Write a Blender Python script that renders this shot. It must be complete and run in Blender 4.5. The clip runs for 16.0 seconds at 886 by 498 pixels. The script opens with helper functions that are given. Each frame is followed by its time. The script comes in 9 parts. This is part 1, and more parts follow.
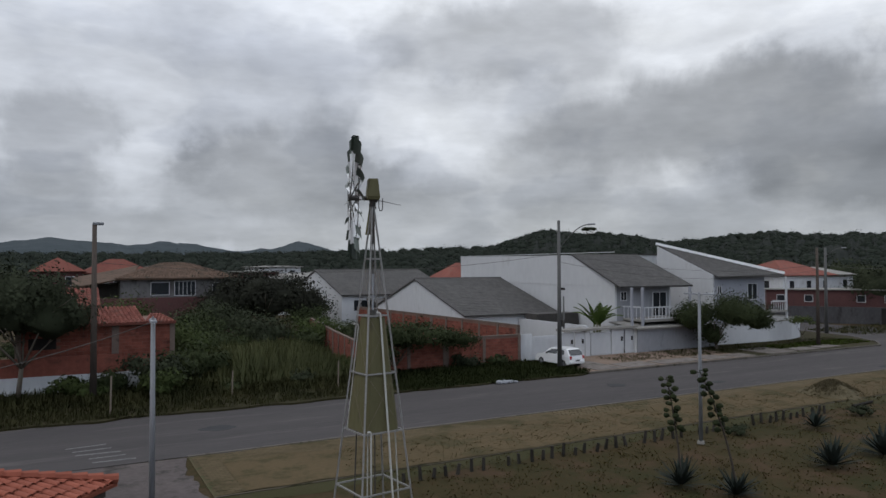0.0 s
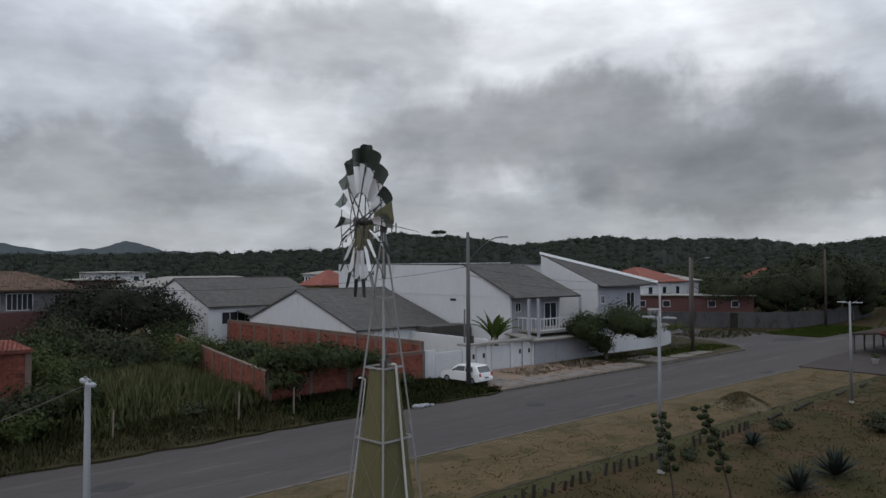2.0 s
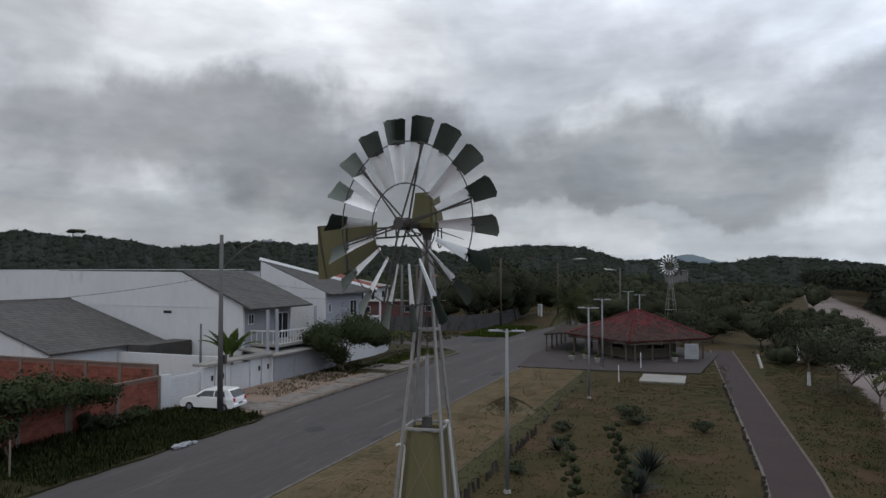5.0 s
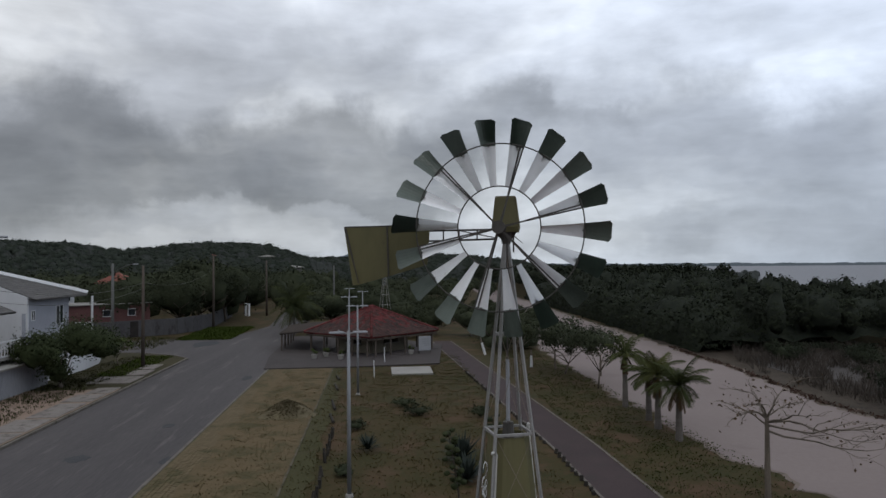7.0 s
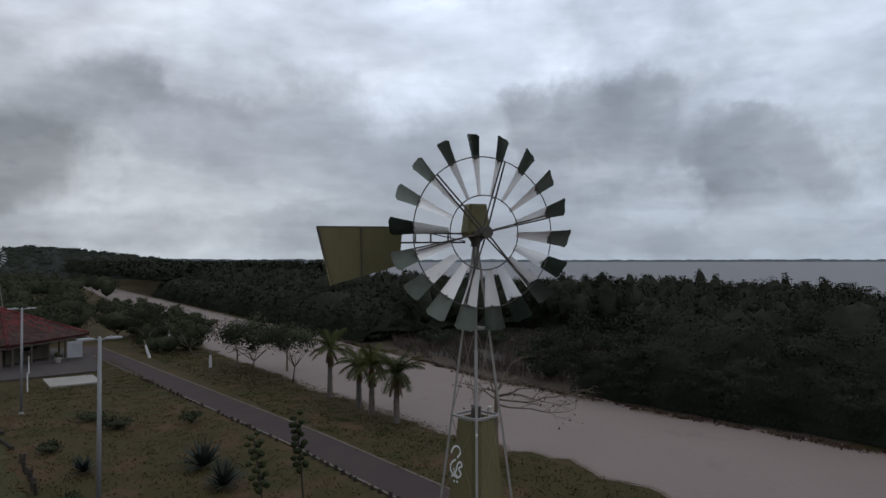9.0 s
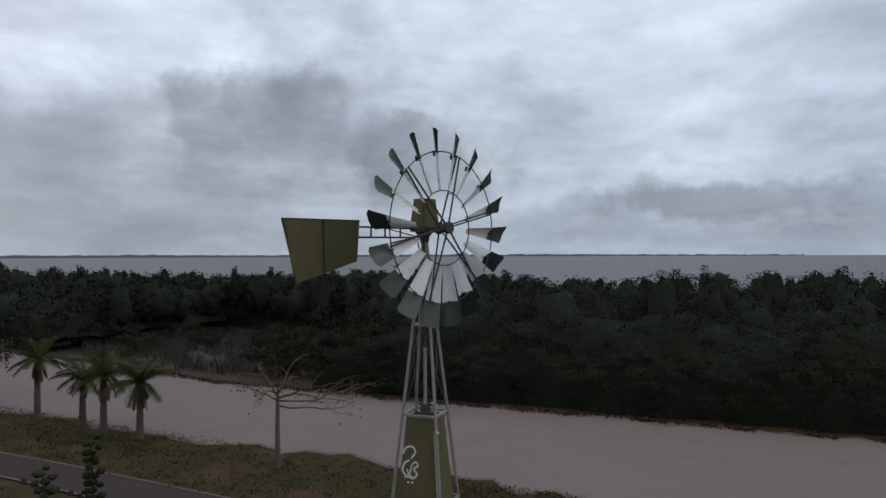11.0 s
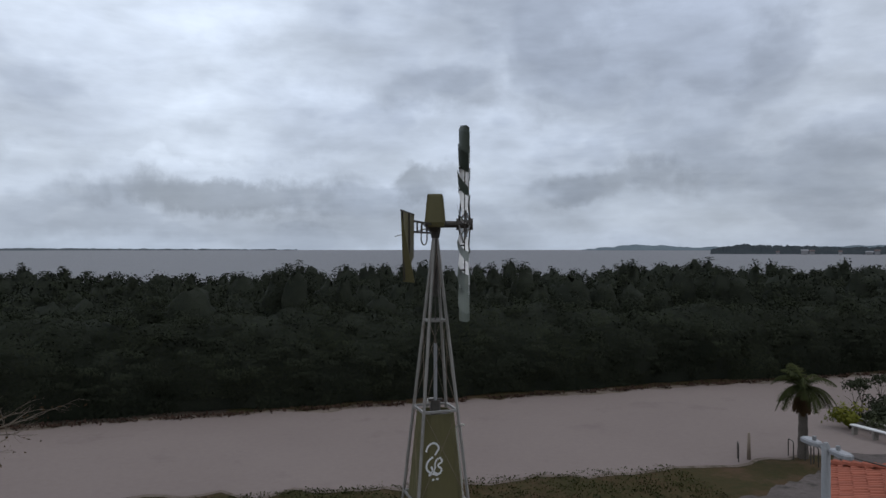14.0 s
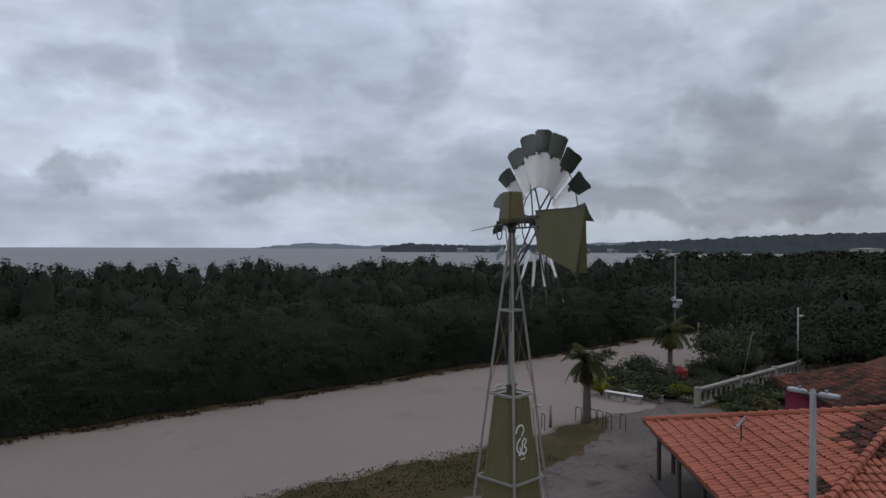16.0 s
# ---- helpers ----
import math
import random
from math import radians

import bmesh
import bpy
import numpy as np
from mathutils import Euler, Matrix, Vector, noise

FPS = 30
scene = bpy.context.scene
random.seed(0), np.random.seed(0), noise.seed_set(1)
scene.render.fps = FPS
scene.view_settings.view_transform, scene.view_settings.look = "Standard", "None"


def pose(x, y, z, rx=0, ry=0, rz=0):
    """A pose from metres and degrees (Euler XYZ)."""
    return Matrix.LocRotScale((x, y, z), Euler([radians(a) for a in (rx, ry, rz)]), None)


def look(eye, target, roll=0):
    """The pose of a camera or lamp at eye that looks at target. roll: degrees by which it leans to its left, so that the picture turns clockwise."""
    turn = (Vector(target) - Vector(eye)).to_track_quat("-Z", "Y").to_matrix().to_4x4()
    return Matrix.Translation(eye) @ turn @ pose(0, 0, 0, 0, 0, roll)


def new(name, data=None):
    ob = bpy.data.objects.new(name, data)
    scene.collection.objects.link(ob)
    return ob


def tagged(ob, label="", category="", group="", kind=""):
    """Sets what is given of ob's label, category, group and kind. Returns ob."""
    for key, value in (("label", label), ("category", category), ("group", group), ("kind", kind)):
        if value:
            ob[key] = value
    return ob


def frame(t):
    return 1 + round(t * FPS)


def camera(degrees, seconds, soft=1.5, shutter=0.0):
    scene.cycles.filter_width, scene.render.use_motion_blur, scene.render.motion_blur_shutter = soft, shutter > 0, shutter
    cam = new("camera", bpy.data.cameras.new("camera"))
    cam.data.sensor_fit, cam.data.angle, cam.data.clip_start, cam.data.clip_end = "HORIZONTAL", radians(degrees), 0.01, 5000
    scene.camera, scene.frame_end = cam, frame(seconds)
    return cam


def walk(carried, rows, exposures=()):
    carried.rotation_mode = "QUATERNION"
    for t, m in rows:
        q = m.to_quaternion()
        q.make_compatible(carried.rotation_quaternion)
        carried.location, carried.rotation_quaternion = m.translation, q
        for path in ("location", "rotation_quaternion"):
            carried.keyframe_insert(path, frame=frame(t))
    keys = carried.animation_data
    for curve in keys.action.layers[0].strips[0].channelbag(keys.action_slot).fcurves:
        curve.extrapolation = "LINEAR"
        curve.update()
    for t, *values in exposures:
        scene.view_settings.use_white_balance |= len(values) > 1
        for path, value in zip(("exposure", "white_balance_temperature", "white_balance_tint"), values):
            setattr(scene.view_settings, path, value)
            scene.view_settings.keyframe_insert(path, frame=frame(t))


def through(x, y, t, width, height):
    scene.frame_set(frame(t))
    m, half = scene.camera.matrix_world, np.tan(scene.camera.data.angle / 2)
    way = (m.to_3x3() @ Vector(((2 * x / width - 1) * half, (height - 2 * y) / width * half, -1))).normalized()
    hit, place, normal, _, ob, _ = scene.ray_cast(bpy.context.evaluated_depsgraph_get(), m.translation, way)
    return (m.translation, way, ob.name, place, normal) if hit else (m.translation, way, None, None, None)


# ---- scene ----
cam = camera(64.5, 16.0)
PATH = [
    (0, (-7.26, -17.391, 7.281), (-6.31, -15.632, 7.332), -0.2),
    (0.5, (-7.623, -16.167, 7.582), (-6.578, -14.462, 7.634), -0.2),
    (1, (-8.124, -14.949, 7.825), (-6.988, -13.304, 7.879), -0.3),
    (1.5, (-8.629, -13.656, 8.01), (-7.406, -12.074, 8.063), -0.3),
    (2, (-9.056, -12.331, 8.138), (-7.741, -10.825, 8.191), -0.2),
    (2.5, (-9.345, -11.096, 8.219), (-7.903, -9.711, 8.272), -0.3),
    (3, (-9.648, -9.719, 8.2), (-8.09, -8.467, 8.256), -0.3),
    (5.5, (-10.365, -2.708, 8.494), (-8.438, -2.178, 8.556), -0.2),
    (6, (-10.541, -1.213, 8.568), (-8.568, -0.888, 8.627), -0.5),
    (6.5, (-10.785, 0.391, 8.582), (-8.788, 0.487, 8.64), -0.5),
    (7, (-10.833, 2.012, 8.549), (-8.842, 1.825, 8.6), -0.5),
    (7.5, (-10.739, 3.55, 8.574), (-8.789, 3.111, 8.618), -0.5),
    (8, (-10.504, 5.051, 8.548), (-8.623, 4.372, 8.586), -0.3),
    (8.5, (-10.069, 6.393, 8.582), (-8.301, 5.458, 8.615), -0.2),
    (9, (-9.483, 7.647, 8.665), (-7.869, 6.465, 8.698), -0.1),
    (11.5, (-4.684, 11.01, 8.683), (-3.967, 9.143, 8.699), -0.15),
    (12, (-3.537, 11.508, 8.687), (-3.041, 9.571, 8.703), 0.0),
    (12.5, (-2.172, 11.853, 8.748), (-1.901, 9.871, 8.753), 0.1),
    (13, (-0.782, 12.045, 8.761), (-0.73, 10.046, 8.761), -0.1),
    (13.5, (0.743, 11.96, 8.705), (0.563, 9.968, 8.705), 0.1),
    (14, (2.316, 11.754, 8.717), (1.908, 9.796, 8.716), 0.0),
    (14.5, (3.911, 11.406, 8.717), (3.286, 9.506, 8.714), 0.2),
    (15, (5.572, 10.738, 8.714), (4.729, 8.925, 8.71), 0.0),
    (15.5, (7.221, 9.988, 8.699), (6.178, 8.281, 8.692), 0.1),
    (16, (8.812, 9.271, 8.636), (7.582, 7.694, 8.631), 0.2),
]
walk(cam, [(t, look(e, g, r)) for t, e, g, r in PATH], [(0, 0.0), (5.5, 0.0), (6.5, -0.06), (7.5, -0.2), (9, -0.3), (12.5, -0.32), (14, -0.18), (16, -0.08)])

# ---- light: an overcast sky with broken cloud, brighter overhead than at the horizon ----
world = bpy.data.worlds.new("overcast_sky")
scene.world = world
world.use_nodes = True
SUN_EL, SUN_AZ = 52.0, 250.0


def sky_nodes(wt):
    nt, ln = wt.nodes, wt.links
    nt.clear()
    out = nt.new("ShaderNodeOutputWorld")
    coord = nt.new("ShaderNodeTexCoord")
    sep = nt.new("ShaderNodeSeparateXYZ")
    ln.new(coord.outputs["Generated"], sep.inputs[0])

    def m(op, a, b=None, clamp=False):
        n = nt.new("ShaderNodeMath")
        n.operation, n.use_clamp = op, clamp
        for i, v in enumerate((a, b)):
            if v is None:
                continue
            if isinstance(v, (int, float)):
                n.inputs[i].default_value = v
            else:
                ln.new(v, n.inputs[i])
        return n.outputs[0]

    z = m("MAXIMUM", sep.outputs[2], 0.0)

    def plane(rise):
        # the cloud sheet seen from below, foreshortened towards the horizon
        lift = m("ADD", m("ADD", z, rise), 0.62)
        flat = nt.new("ShaderNodeCombineXYZ")
        ln.new(m("DIVIDE", sep.outputs[0], lift), flat.inputs[0])
        ln.new(m("DIVIDE", sep.outputs[1], lift), flat.inputs[1])
        ln.new(m("MULTIPLY", m("ADD", z, rise), 1.3), flat.inputs[2])
        return flat.outputs[0]

    def fbm(vec, scale, detail, rough, off):
        mp = nt.new("ShaderNodeMapping")
        mp.inputs["Location"].default_value = off
        ln.new(vec, mp.inputs[0])
        n = nt.new("ShaderNodeTexNoise")
        n.inputs["Scale"].default_value, n.inputs["Detail"].default_value = scale, detail
        n.inputs["Roughness"].default_value, n.inputs["Distortion"].default_value = rough, 0.15
        ln.new(mp.outputs[0], n.inputs["Vector"])
        return n.outputs[0]

    def ramp(v, stops, ease="EASE"):
        r = nt.new("ShaderNodeValToRGB")
        r.color_ramp.interpolation = ease
        el = r.color_ramp.elements
        el[0].position, el[0].color = stops[0][0], (*stops[0][1], 1)
        el[1].position, el[1].color = stops[-1][0], (*stops[-1][1], 1)
        for p, c in stops[1:-1]:
            el.new(p).color = (*c, 1)
        ln.new(v, r.inputs[0])
        return r.outputs[0]

    def mix(kind, f, a, b):
        n = nt.new("ShaderNodeMix")
        n.data_type, n.blend_type = "RGBA", kind
        for i, v in ((0, f), (6, a), (7, b)):
            if isinstance(v, (int, float)):
                n.inputs[i].default_value = v
            elif isinstance(v, tuple):
                n.inputs[i].default_value = v
            else:
                ln.new(v, n.inputs[i])
        return n.outputs[2]

    def thickness(vec):
        big = fbm(vec, 1.5, 2.0, 0.5, (3.1, 7.4, 0.0))
        mid = fbm(vec, 4.2, 6.0, 0.44, (9.3, 2.2, 1.0))
        # rounded heaps with thin seams between them
        heap = m("ABSOLUTE", m("SUBTRACT", fbm(vec, 3.3, 0.6, 0.5, (4.7, 1.9, 3.0)), 0.5))
        curl = m("ABSOLUTE", m("SUBTRACT", fbm(vec, 8.5, 2.5, 0.55, (2.2, 8.8, 5.0)), 0.5))
        soft = m("ADD", m("ADD", 0.048, m("MULTIPLY", big, 0.43)), m("MULTIPLY", mid, 0.34))
        return m("ADD", soft, m("ADD", m("MULTIPLY", heap, 0.26), m("MULTIPLY", curl, 0.17)))

    cover = thickness(plane(0.0))
    # long level bands low over the horizon
    flatten = nt.new("ShaderNodeMapping")
    flatten.inputs["Scale"].default_value = (1.0, 1.0, 9.0)
    ln.new(coord.outputs["Generated"], flatten.inputs[0])
    bands = m("SUBTRACT", fbm(flatten.outputs[0], 1.9, 4.0, 0.55, (0.4, 6.1, 2.7)), 0.5)
    near_edge = m("MAXIMUM", m("SUBTRACT", 1.0, m("MULTIPLY", z, 4.5)), 0.0)
    cover = m("ADD", cover, m("MULTIPLY", m("MULTIPLY", bands, near_edge), 0.32))
    above = m("ADD", thickness(plane(0.03)), m("MULTIPLY", m("MULTIPLY", bands, near_edge), 0.32))
    grey = ramp(cover, [(0.36, (0.72, 0.74, 0.76)), (0.45, (0.59, 0.61, 0.64)), (0.49, (0.45, 0.47, 0.505)),
                        (0.545, (0.34, 0.358, 0.393)), (0.66, (0.265, 0.28, 0.312))])
    # tops of the clouds catch more light than their bottoms
    tops = m("ADD", 1.0, m("MULTIPLY", m("SUBTRACT", cover, above), 3.2))
    tops = m("MINIMUM", m("MAXIMUM", tops, 0.72), 1.35)
    shade = nt.new("ShaderNodeCombineXYZ")
    for k in range(3):
        ln.new(tops, shade.inputs[k])
    grey = mix("MULTIPLY", 1.0, grey, shade.outputs[0])
    # the finer patches keep close to one grey
    grey = mix("MIX", 0.22, grey, (0.455, 0.475, 0.51, 1))
    # a paler band low down, where the cloud thins towards the horizon
    low = ramp(z, [(0.0, (0.44, 0.475, 0.515)), (0.06, (0.45, 0.48, 0.515)), (0.2, (0.45, 0.47, 0.50))])
    body = mix("MIX", ramp(z, [(0.0, (0.6,) * 3), (0.05, (0.25,) * 3), (0.16, (0.0,) * 3)]), grey, low)
    # the great cloud masses and the bright gaps between them, by bearing and height in degrees
    def degrees_of(v):
        return m("MULTIPLY", v, 57.2958)

    curl_a = m("SUBTRACT", fbm(coord.outputs["Generated"], 5.5, 7.0, 0.56, (1.7, 4.4, 0.6)), 0.5)
    curl_b = m("SUBTRACT", fbm(coord.outputs["Generated"], 6.5, 7.0, 0.56, (8.1, 2.9, 5.2)), 0.5)
    spot = nt.new("ShaderNodeCombineXYZ")
    ln.new(m("ADD", degrees_of(m("ARCTAN2", sep.outputs[1], sep.outputs[0])), m("MULTIPLY", curl_a, 26.0)), spot.inputs[0])
    ln.new(m("ADD", degrees_of(m("ARCSINE", z)), m("MULTIPLY", curl_b, 11.0)), spot.inputs[1])

    def clouds(under, rows):
        for bearing, height, wide, tall, tone, thick in rows:
            off = nt.new("ShaderNodeVectorMath")
            off.operation = "SUBTRACT"
            ln.new(spot.outputs[0], off.inputs[0])
            off.inputs[1].default_value = (bearing, height, 0)
            part_of = nt.new("ShaderNodeVectorMath")
            part_of.operation = "MULTIPLY"
            ln.new(off.outputs[0], part_of.inputs[0])
            part_of.inputs[1].default_value = (1 / wide, 1 / tall, 0)
            far = nt.new("ShaderNodeVectorMath")
            far.operation = "LENGTH"
            ln.new(part_of.outputs[0], far.inputs[0])
            edge = nt.new("ShaderNodeMapRange")
            edge.interpolation_type = "SMOOTHSTEP"
            edge.inputs[1].default_value, edge.inputs[2].default_value = 1.22, 0.55
            edge.inputs[3].default_value, edge.inputs[4].default_value = 0.0, thick
            ln.new(far.outputs["Value"], edge.inputs[0])
            blend = nt.new("ShaderNodeMix")
            ln.new(edge.outputs[0], blend.inputs[0])
            if isinstance(under, float):
                blend.inputs[2].default_value = under
            else:
                ln.new(under, blend.inputs[2])
            blend.inputs[3].default_value = tone
            under = blend.outputs[0]
        return under

    # over the town
    tone = clouds(0.57, [(68, 13, 44, 11, 0.50, 0.85), (62, 3.0, 46, 3.4, 0.37, 0.85), (75, 17, 9, 4, 0.60, 0.5), (57, 17.5, 11, 4, 0.30, 0.7), (73, 8, 9, 4.5, 0.29, 0.8), (90, 9, 5, 5, 0.31, 0.7), (52, 7.5, 8, 3, 0.30, 0.6), (39, 11, 16, 4.6, 0.235, 0.85), (67, 10.4, 4, 2.0, 0.56, 0.7), (84, 8.6, 4, 2.0, 0.58, 0.6)])
    # along the coast to the east
    tone = clouds(tone, [(24, 7.0, 16, 4.7, 0.235, 0.85), (38, 12, 8, 4, 0.24, 0.6), (2, 8.0, 14, 4.6, 0.225, 0.8), (-9, 12, 8, 3.0, 0.36, 0.6), (-17, 14.6, 3.6, 2.0, 0.74, 0.6), (12, 19, 12, 3.4, 0.74, 0.6), (5, 2.6, 34, 2.4, 0.42, 0.75), (-20, 4.6, 9, 1.2, 0.58, 0.5), (8, 4.4, 12, 1.0, 0.48, 0.5), (-36, 16.5, 19, 5.5, 1.02, 0.8), (-14, 19.5, 18, 4.5, 0.92, 0.7)])
    # over the open sea
    tone = clouds(tone, [(-70, 2.2, 60, 2.4, 0.46, 0.7), (-80, 14, 15, 4, 0.58, 0.5), (-48, 11, 7, 3.0, 0.32, 0.65), (-50, 7, 8, 3, 0.33, 0.55), (-61.5, 7.8, 7.5, 4.2, 0.31, 0.8), (-61, 12.6, 5, 1.3, 0.70, 0.7), (-54, 5, 5, 1.8, 0.62, 0.6), (-73, 6, 5, 1.8, 0.58, 0.5), (-96, 16, 12, 4.5, 0.40, 0.5), (-86, 10, 9, 2.2, 0.60, 0.6), (-84.5, 3.9, 10.5, 1.7, 0.31, 0.85), (-84, 6.4, 10, 0.8, 0.66, 0.6), (-101.5, 4.6, 3.6, 1.4, 0.31, 0.75)])
    # across the bay
    tone = clouds(tone, [(-142, 6, 22, 5, 0.44, 0.65), (-138, 15, 15, 5, 0.50, 0.5), (-107, 10.5, 8, 2.8, 0.62, 0.6), (-100, 12.5, 8, 2, 0.36, 0.5), (-115, 5.0, 6.5, 1.9, 0.34, 0.7), (-121, 15, 9, 5, 0.80, 0.65), (-158, 16.5, 13, 5, 0.36, 0.6), (-108, 5, 6, 1.5, 0.56, 0.5), (-153, 8, 9, 3.6, 0.30, 0.65), (-128, 9.5, 6, 1.6, 0.58, 0.5), (-150, 3.4, 16, 1.5, 0.27, 0.6)])
    # frayed level streaks and small heaps in the under side of the sheet
    drawn = nt.new("ShaderNodeMapping")
    drawn.inputs["Scale"].default_value = (1.0, 1.0, 3.6)
    ln.new(coord.outputs["Generated"], drawn.inputs[0])
    fray = m("SUBTRACT", fbm(drawn.outputs[0], 6.5, 8.0, 0.60, (5.3, 0.8, 1.9)), 0.5)
    tone = m("MULTIPLY", tone, m("ADD", 1.0, m("MULTIPLY", fray, 0.62)))
    level = nt.new("ShaderNodeCombineXYZ")
    for k, tint in enumerate((2.05, 2.06, 2.085)):
        ln.new(m("MULTIPLY", tone, tint), level.inputs[k])
    body = mix("MULTIPLY", 1.0, body, level.outputs[0])
    # bluer cloud over the sea than over the town
    side = m("ADD", m("MULTIPLY", sep.outputs[1], -0.75), 0.30, True)
    body = mix("MULTIPLY", side, body, (0.915, 0.985, 1.08, 1))
    body = mix("MULTIPLY", 1.0, body, (0.985, 1.0, 1.03, 1))
    # thinner, whiter cloud to the east
    east = m("MAXIMUM", sep.outputs[0], 0.0)
    body = mix("MULTIPLY", east, body, (1.02, 1.0, 0.955, 1))
    # overcast gradient: the zenith is about three times as bright as the horizon
    grad = m("ADD", 0.98, m("MULTIPLY", m("MINIMUM", m("MAXIMUM", m("SUBTRACT", z, 0.10), 0.0), 0.55), 0.95))
    grad = m("MULTIPLY", grad, m("ADD", 1.03, m("SUBTRACT", m("MULTIPLY", sep.outputs[0], 0.14), m("MULTIPLY", sep.outputs[1], 0.03))))
    cloud = nt.new("ShaderNodeBackground")
    ln.new(body, cloud.inputs[0])
    ln.new(grad, cloud.inputs[1])
    air = nt.new("ShaderNodeTexSky")
    air.sky_type, air.sun_disc = "NISHITA", False
    air.sun_elevation, air.sun_rotation = radians(SUN_EL), radians(SUN_AZ)
    blue = nt.new("ShaderNodeBackground")
    ln.new(air.outputs[0], blue.inputs[0])
    blue.inputs[1].default_value = 0.06
    both = nt.new("ShaderNodeMixShader")
    both.inputs[0].default_value = 0.92
    ln.new(blue.outputs[0], both.inputs[1])
    ln.new(cloud.outputs[0], both.inputs[2])
    ln.new(both.outputs[0], out.inputs[0])


sky_nodes(world.node_tree)
sun_data = bpy.data.lights.new("sun", "SUN")
sun_data.energy, sun_data.angle, sun_data.color = 0.5, radians(25), (1.0, 0.97, 0.93)
sun = new("sun", sun_data)
az = radians(90 - SUN_AZ)
sun.matrix_world = look((0, 0, 60), (-math.cos(az), -math.sin(az), 60 - math.tan(radians(SUN_EL))))

# ---- materials ----
MATS = {}


def surf(name, c1, c2, scale=1.0, rough=0.85, bump=0.2, metal=0.0, c3=None, stain=0.5, vary=0.0, gloss=0.0, stretch=(1, 1, 1), fine=14.0, spec=0.35):
    """A weathered surface: two tones at a large and a small scale, a third in stains, fine relief, and a change from piece to piece."""
    if name in MATS:
        return MATS[name]
    mat = bpy.data.materials.new(name)
    mat.use_nodes = True
    nt, ln = mat.node_tree.nodes, mat.node_tree.links
    b = nt["Principled BSDF"]
    geo = nt.new("ShaderNodeNewGeometry")
    mp = nt.new("ShaderNodeMapping")
    mp.inputs["Scale"].default_value = stretch
    ln.new(geo.outputs["Position"], mp.inputs[0])

    def noise_at(s, d=5.0, r=0.6):
        n = nt.new("ShaderNodeTexNoise")
        n.inputs["Scale"].default_value, n.inputs["Detail"].default_value, n.inputs["Roughness"].default_value = s, d, r
        ln.new(mp.outputs[0], n.inputs["Vector"])
        return n.outputs[0]

    def mixc(f, a, c):
        n = nt.new("ShaderNodeMix")
        n.data_type = "RGBA"
        ln.new(f, n.inputs[0])
        for i, v in ((6, a), (7, c)):
            if isinstance(v, tuple):
                n.inputs[i].default_value = (*v, 1)
            else:
                ln.new(v, n.inputs[i])
        return n.outputs[2]

    def band(v, lo, hi):
        n = nt.new("ShaderNodeMapRange")
        n.inputs[1].default_value, n.inputs[2].default_value = lo, hi
        ln.new(v, n.inputs[0])
        return n.outputs[0]

    small = noise_at(scale * fine, 6.0, 0.65)
    large = noise_at(scale, 4.0)
    both = nt.new("ShaderNodeMath")
    both.operation = "MULTIPLY_ADD"
    ln.new(small, both.inputs[0])
    both.inputs[1].default_value = 0.5
    half = nt.new("ShaderNodeMath")
    half.operation = "MULTIPLY"
    ln.new(large, half.inputs[0])
    half.inputs[1].default_value = 0.5
    ln.new(half.outputs[0], both.inputs[2])
    col = mixc(band(both.outputs[0], 0.36, 0.64), c1, c2)
    if c3:
        col = mixc(band(noise_at(scale * 2.3, 7.0, 0.7), 1.0 - stain, 1.12 - stain), col, c3)
    if vary:
        info = nt.new("ShaderNodeObjectInfo")
        pick = nt.new("ShaderNodeMath")
        pick.operation = "ADD"
        ln.new(info.outputs["Random"], pick.inputs[0])
        ln.new(geo.outputs["Random Per Island"], pick.inputs[1])
        part_of = nt.new("ShaderNodeMath")
        part_of.operation = "FRACT"
        ln.new(pick.outputs[0], part_of.inputs[0])
        hsv = nt.new("ShaderNodeHueSaturation")
        mr = nt.new("ShaderNodeMapRange")
        mr.inputs[3].default_value, mr.inputs[4].default_value = 1 - vary, 1 + vary
        ln.new(part_of.outputs[0], mr.inputs[0])
        ln.new(mr.outputs[0], hsv.inputs["Value"])
        ln.new(col, hsv.inputs["Color"])
        col = hsv.outputs[0]
    ln.new(col, b.inputs["Base Color"])
    b.inputs["Roughness"].default_value, b.inputs["Metallic"].default_value = rough, metal
    b.inputs["Specular IOR Level"].default_value = spec if rough < 0.88 else min(spec, 0.10)
    if gloss:
        b.inputs["Coat Weight"].default_value = gloss
    if bump:
        bp = nt.new("ShaderNodeBump")
        bp.inputs["Strength"].default_value, bp.inputs["Distance"].default_value = bump, 0.03
        ln.new(small, bp.inputs["Height"])
        ln.new(bp.outputs[0], b.inputs["Normal"])
    MATS[name] = mat
    return mat


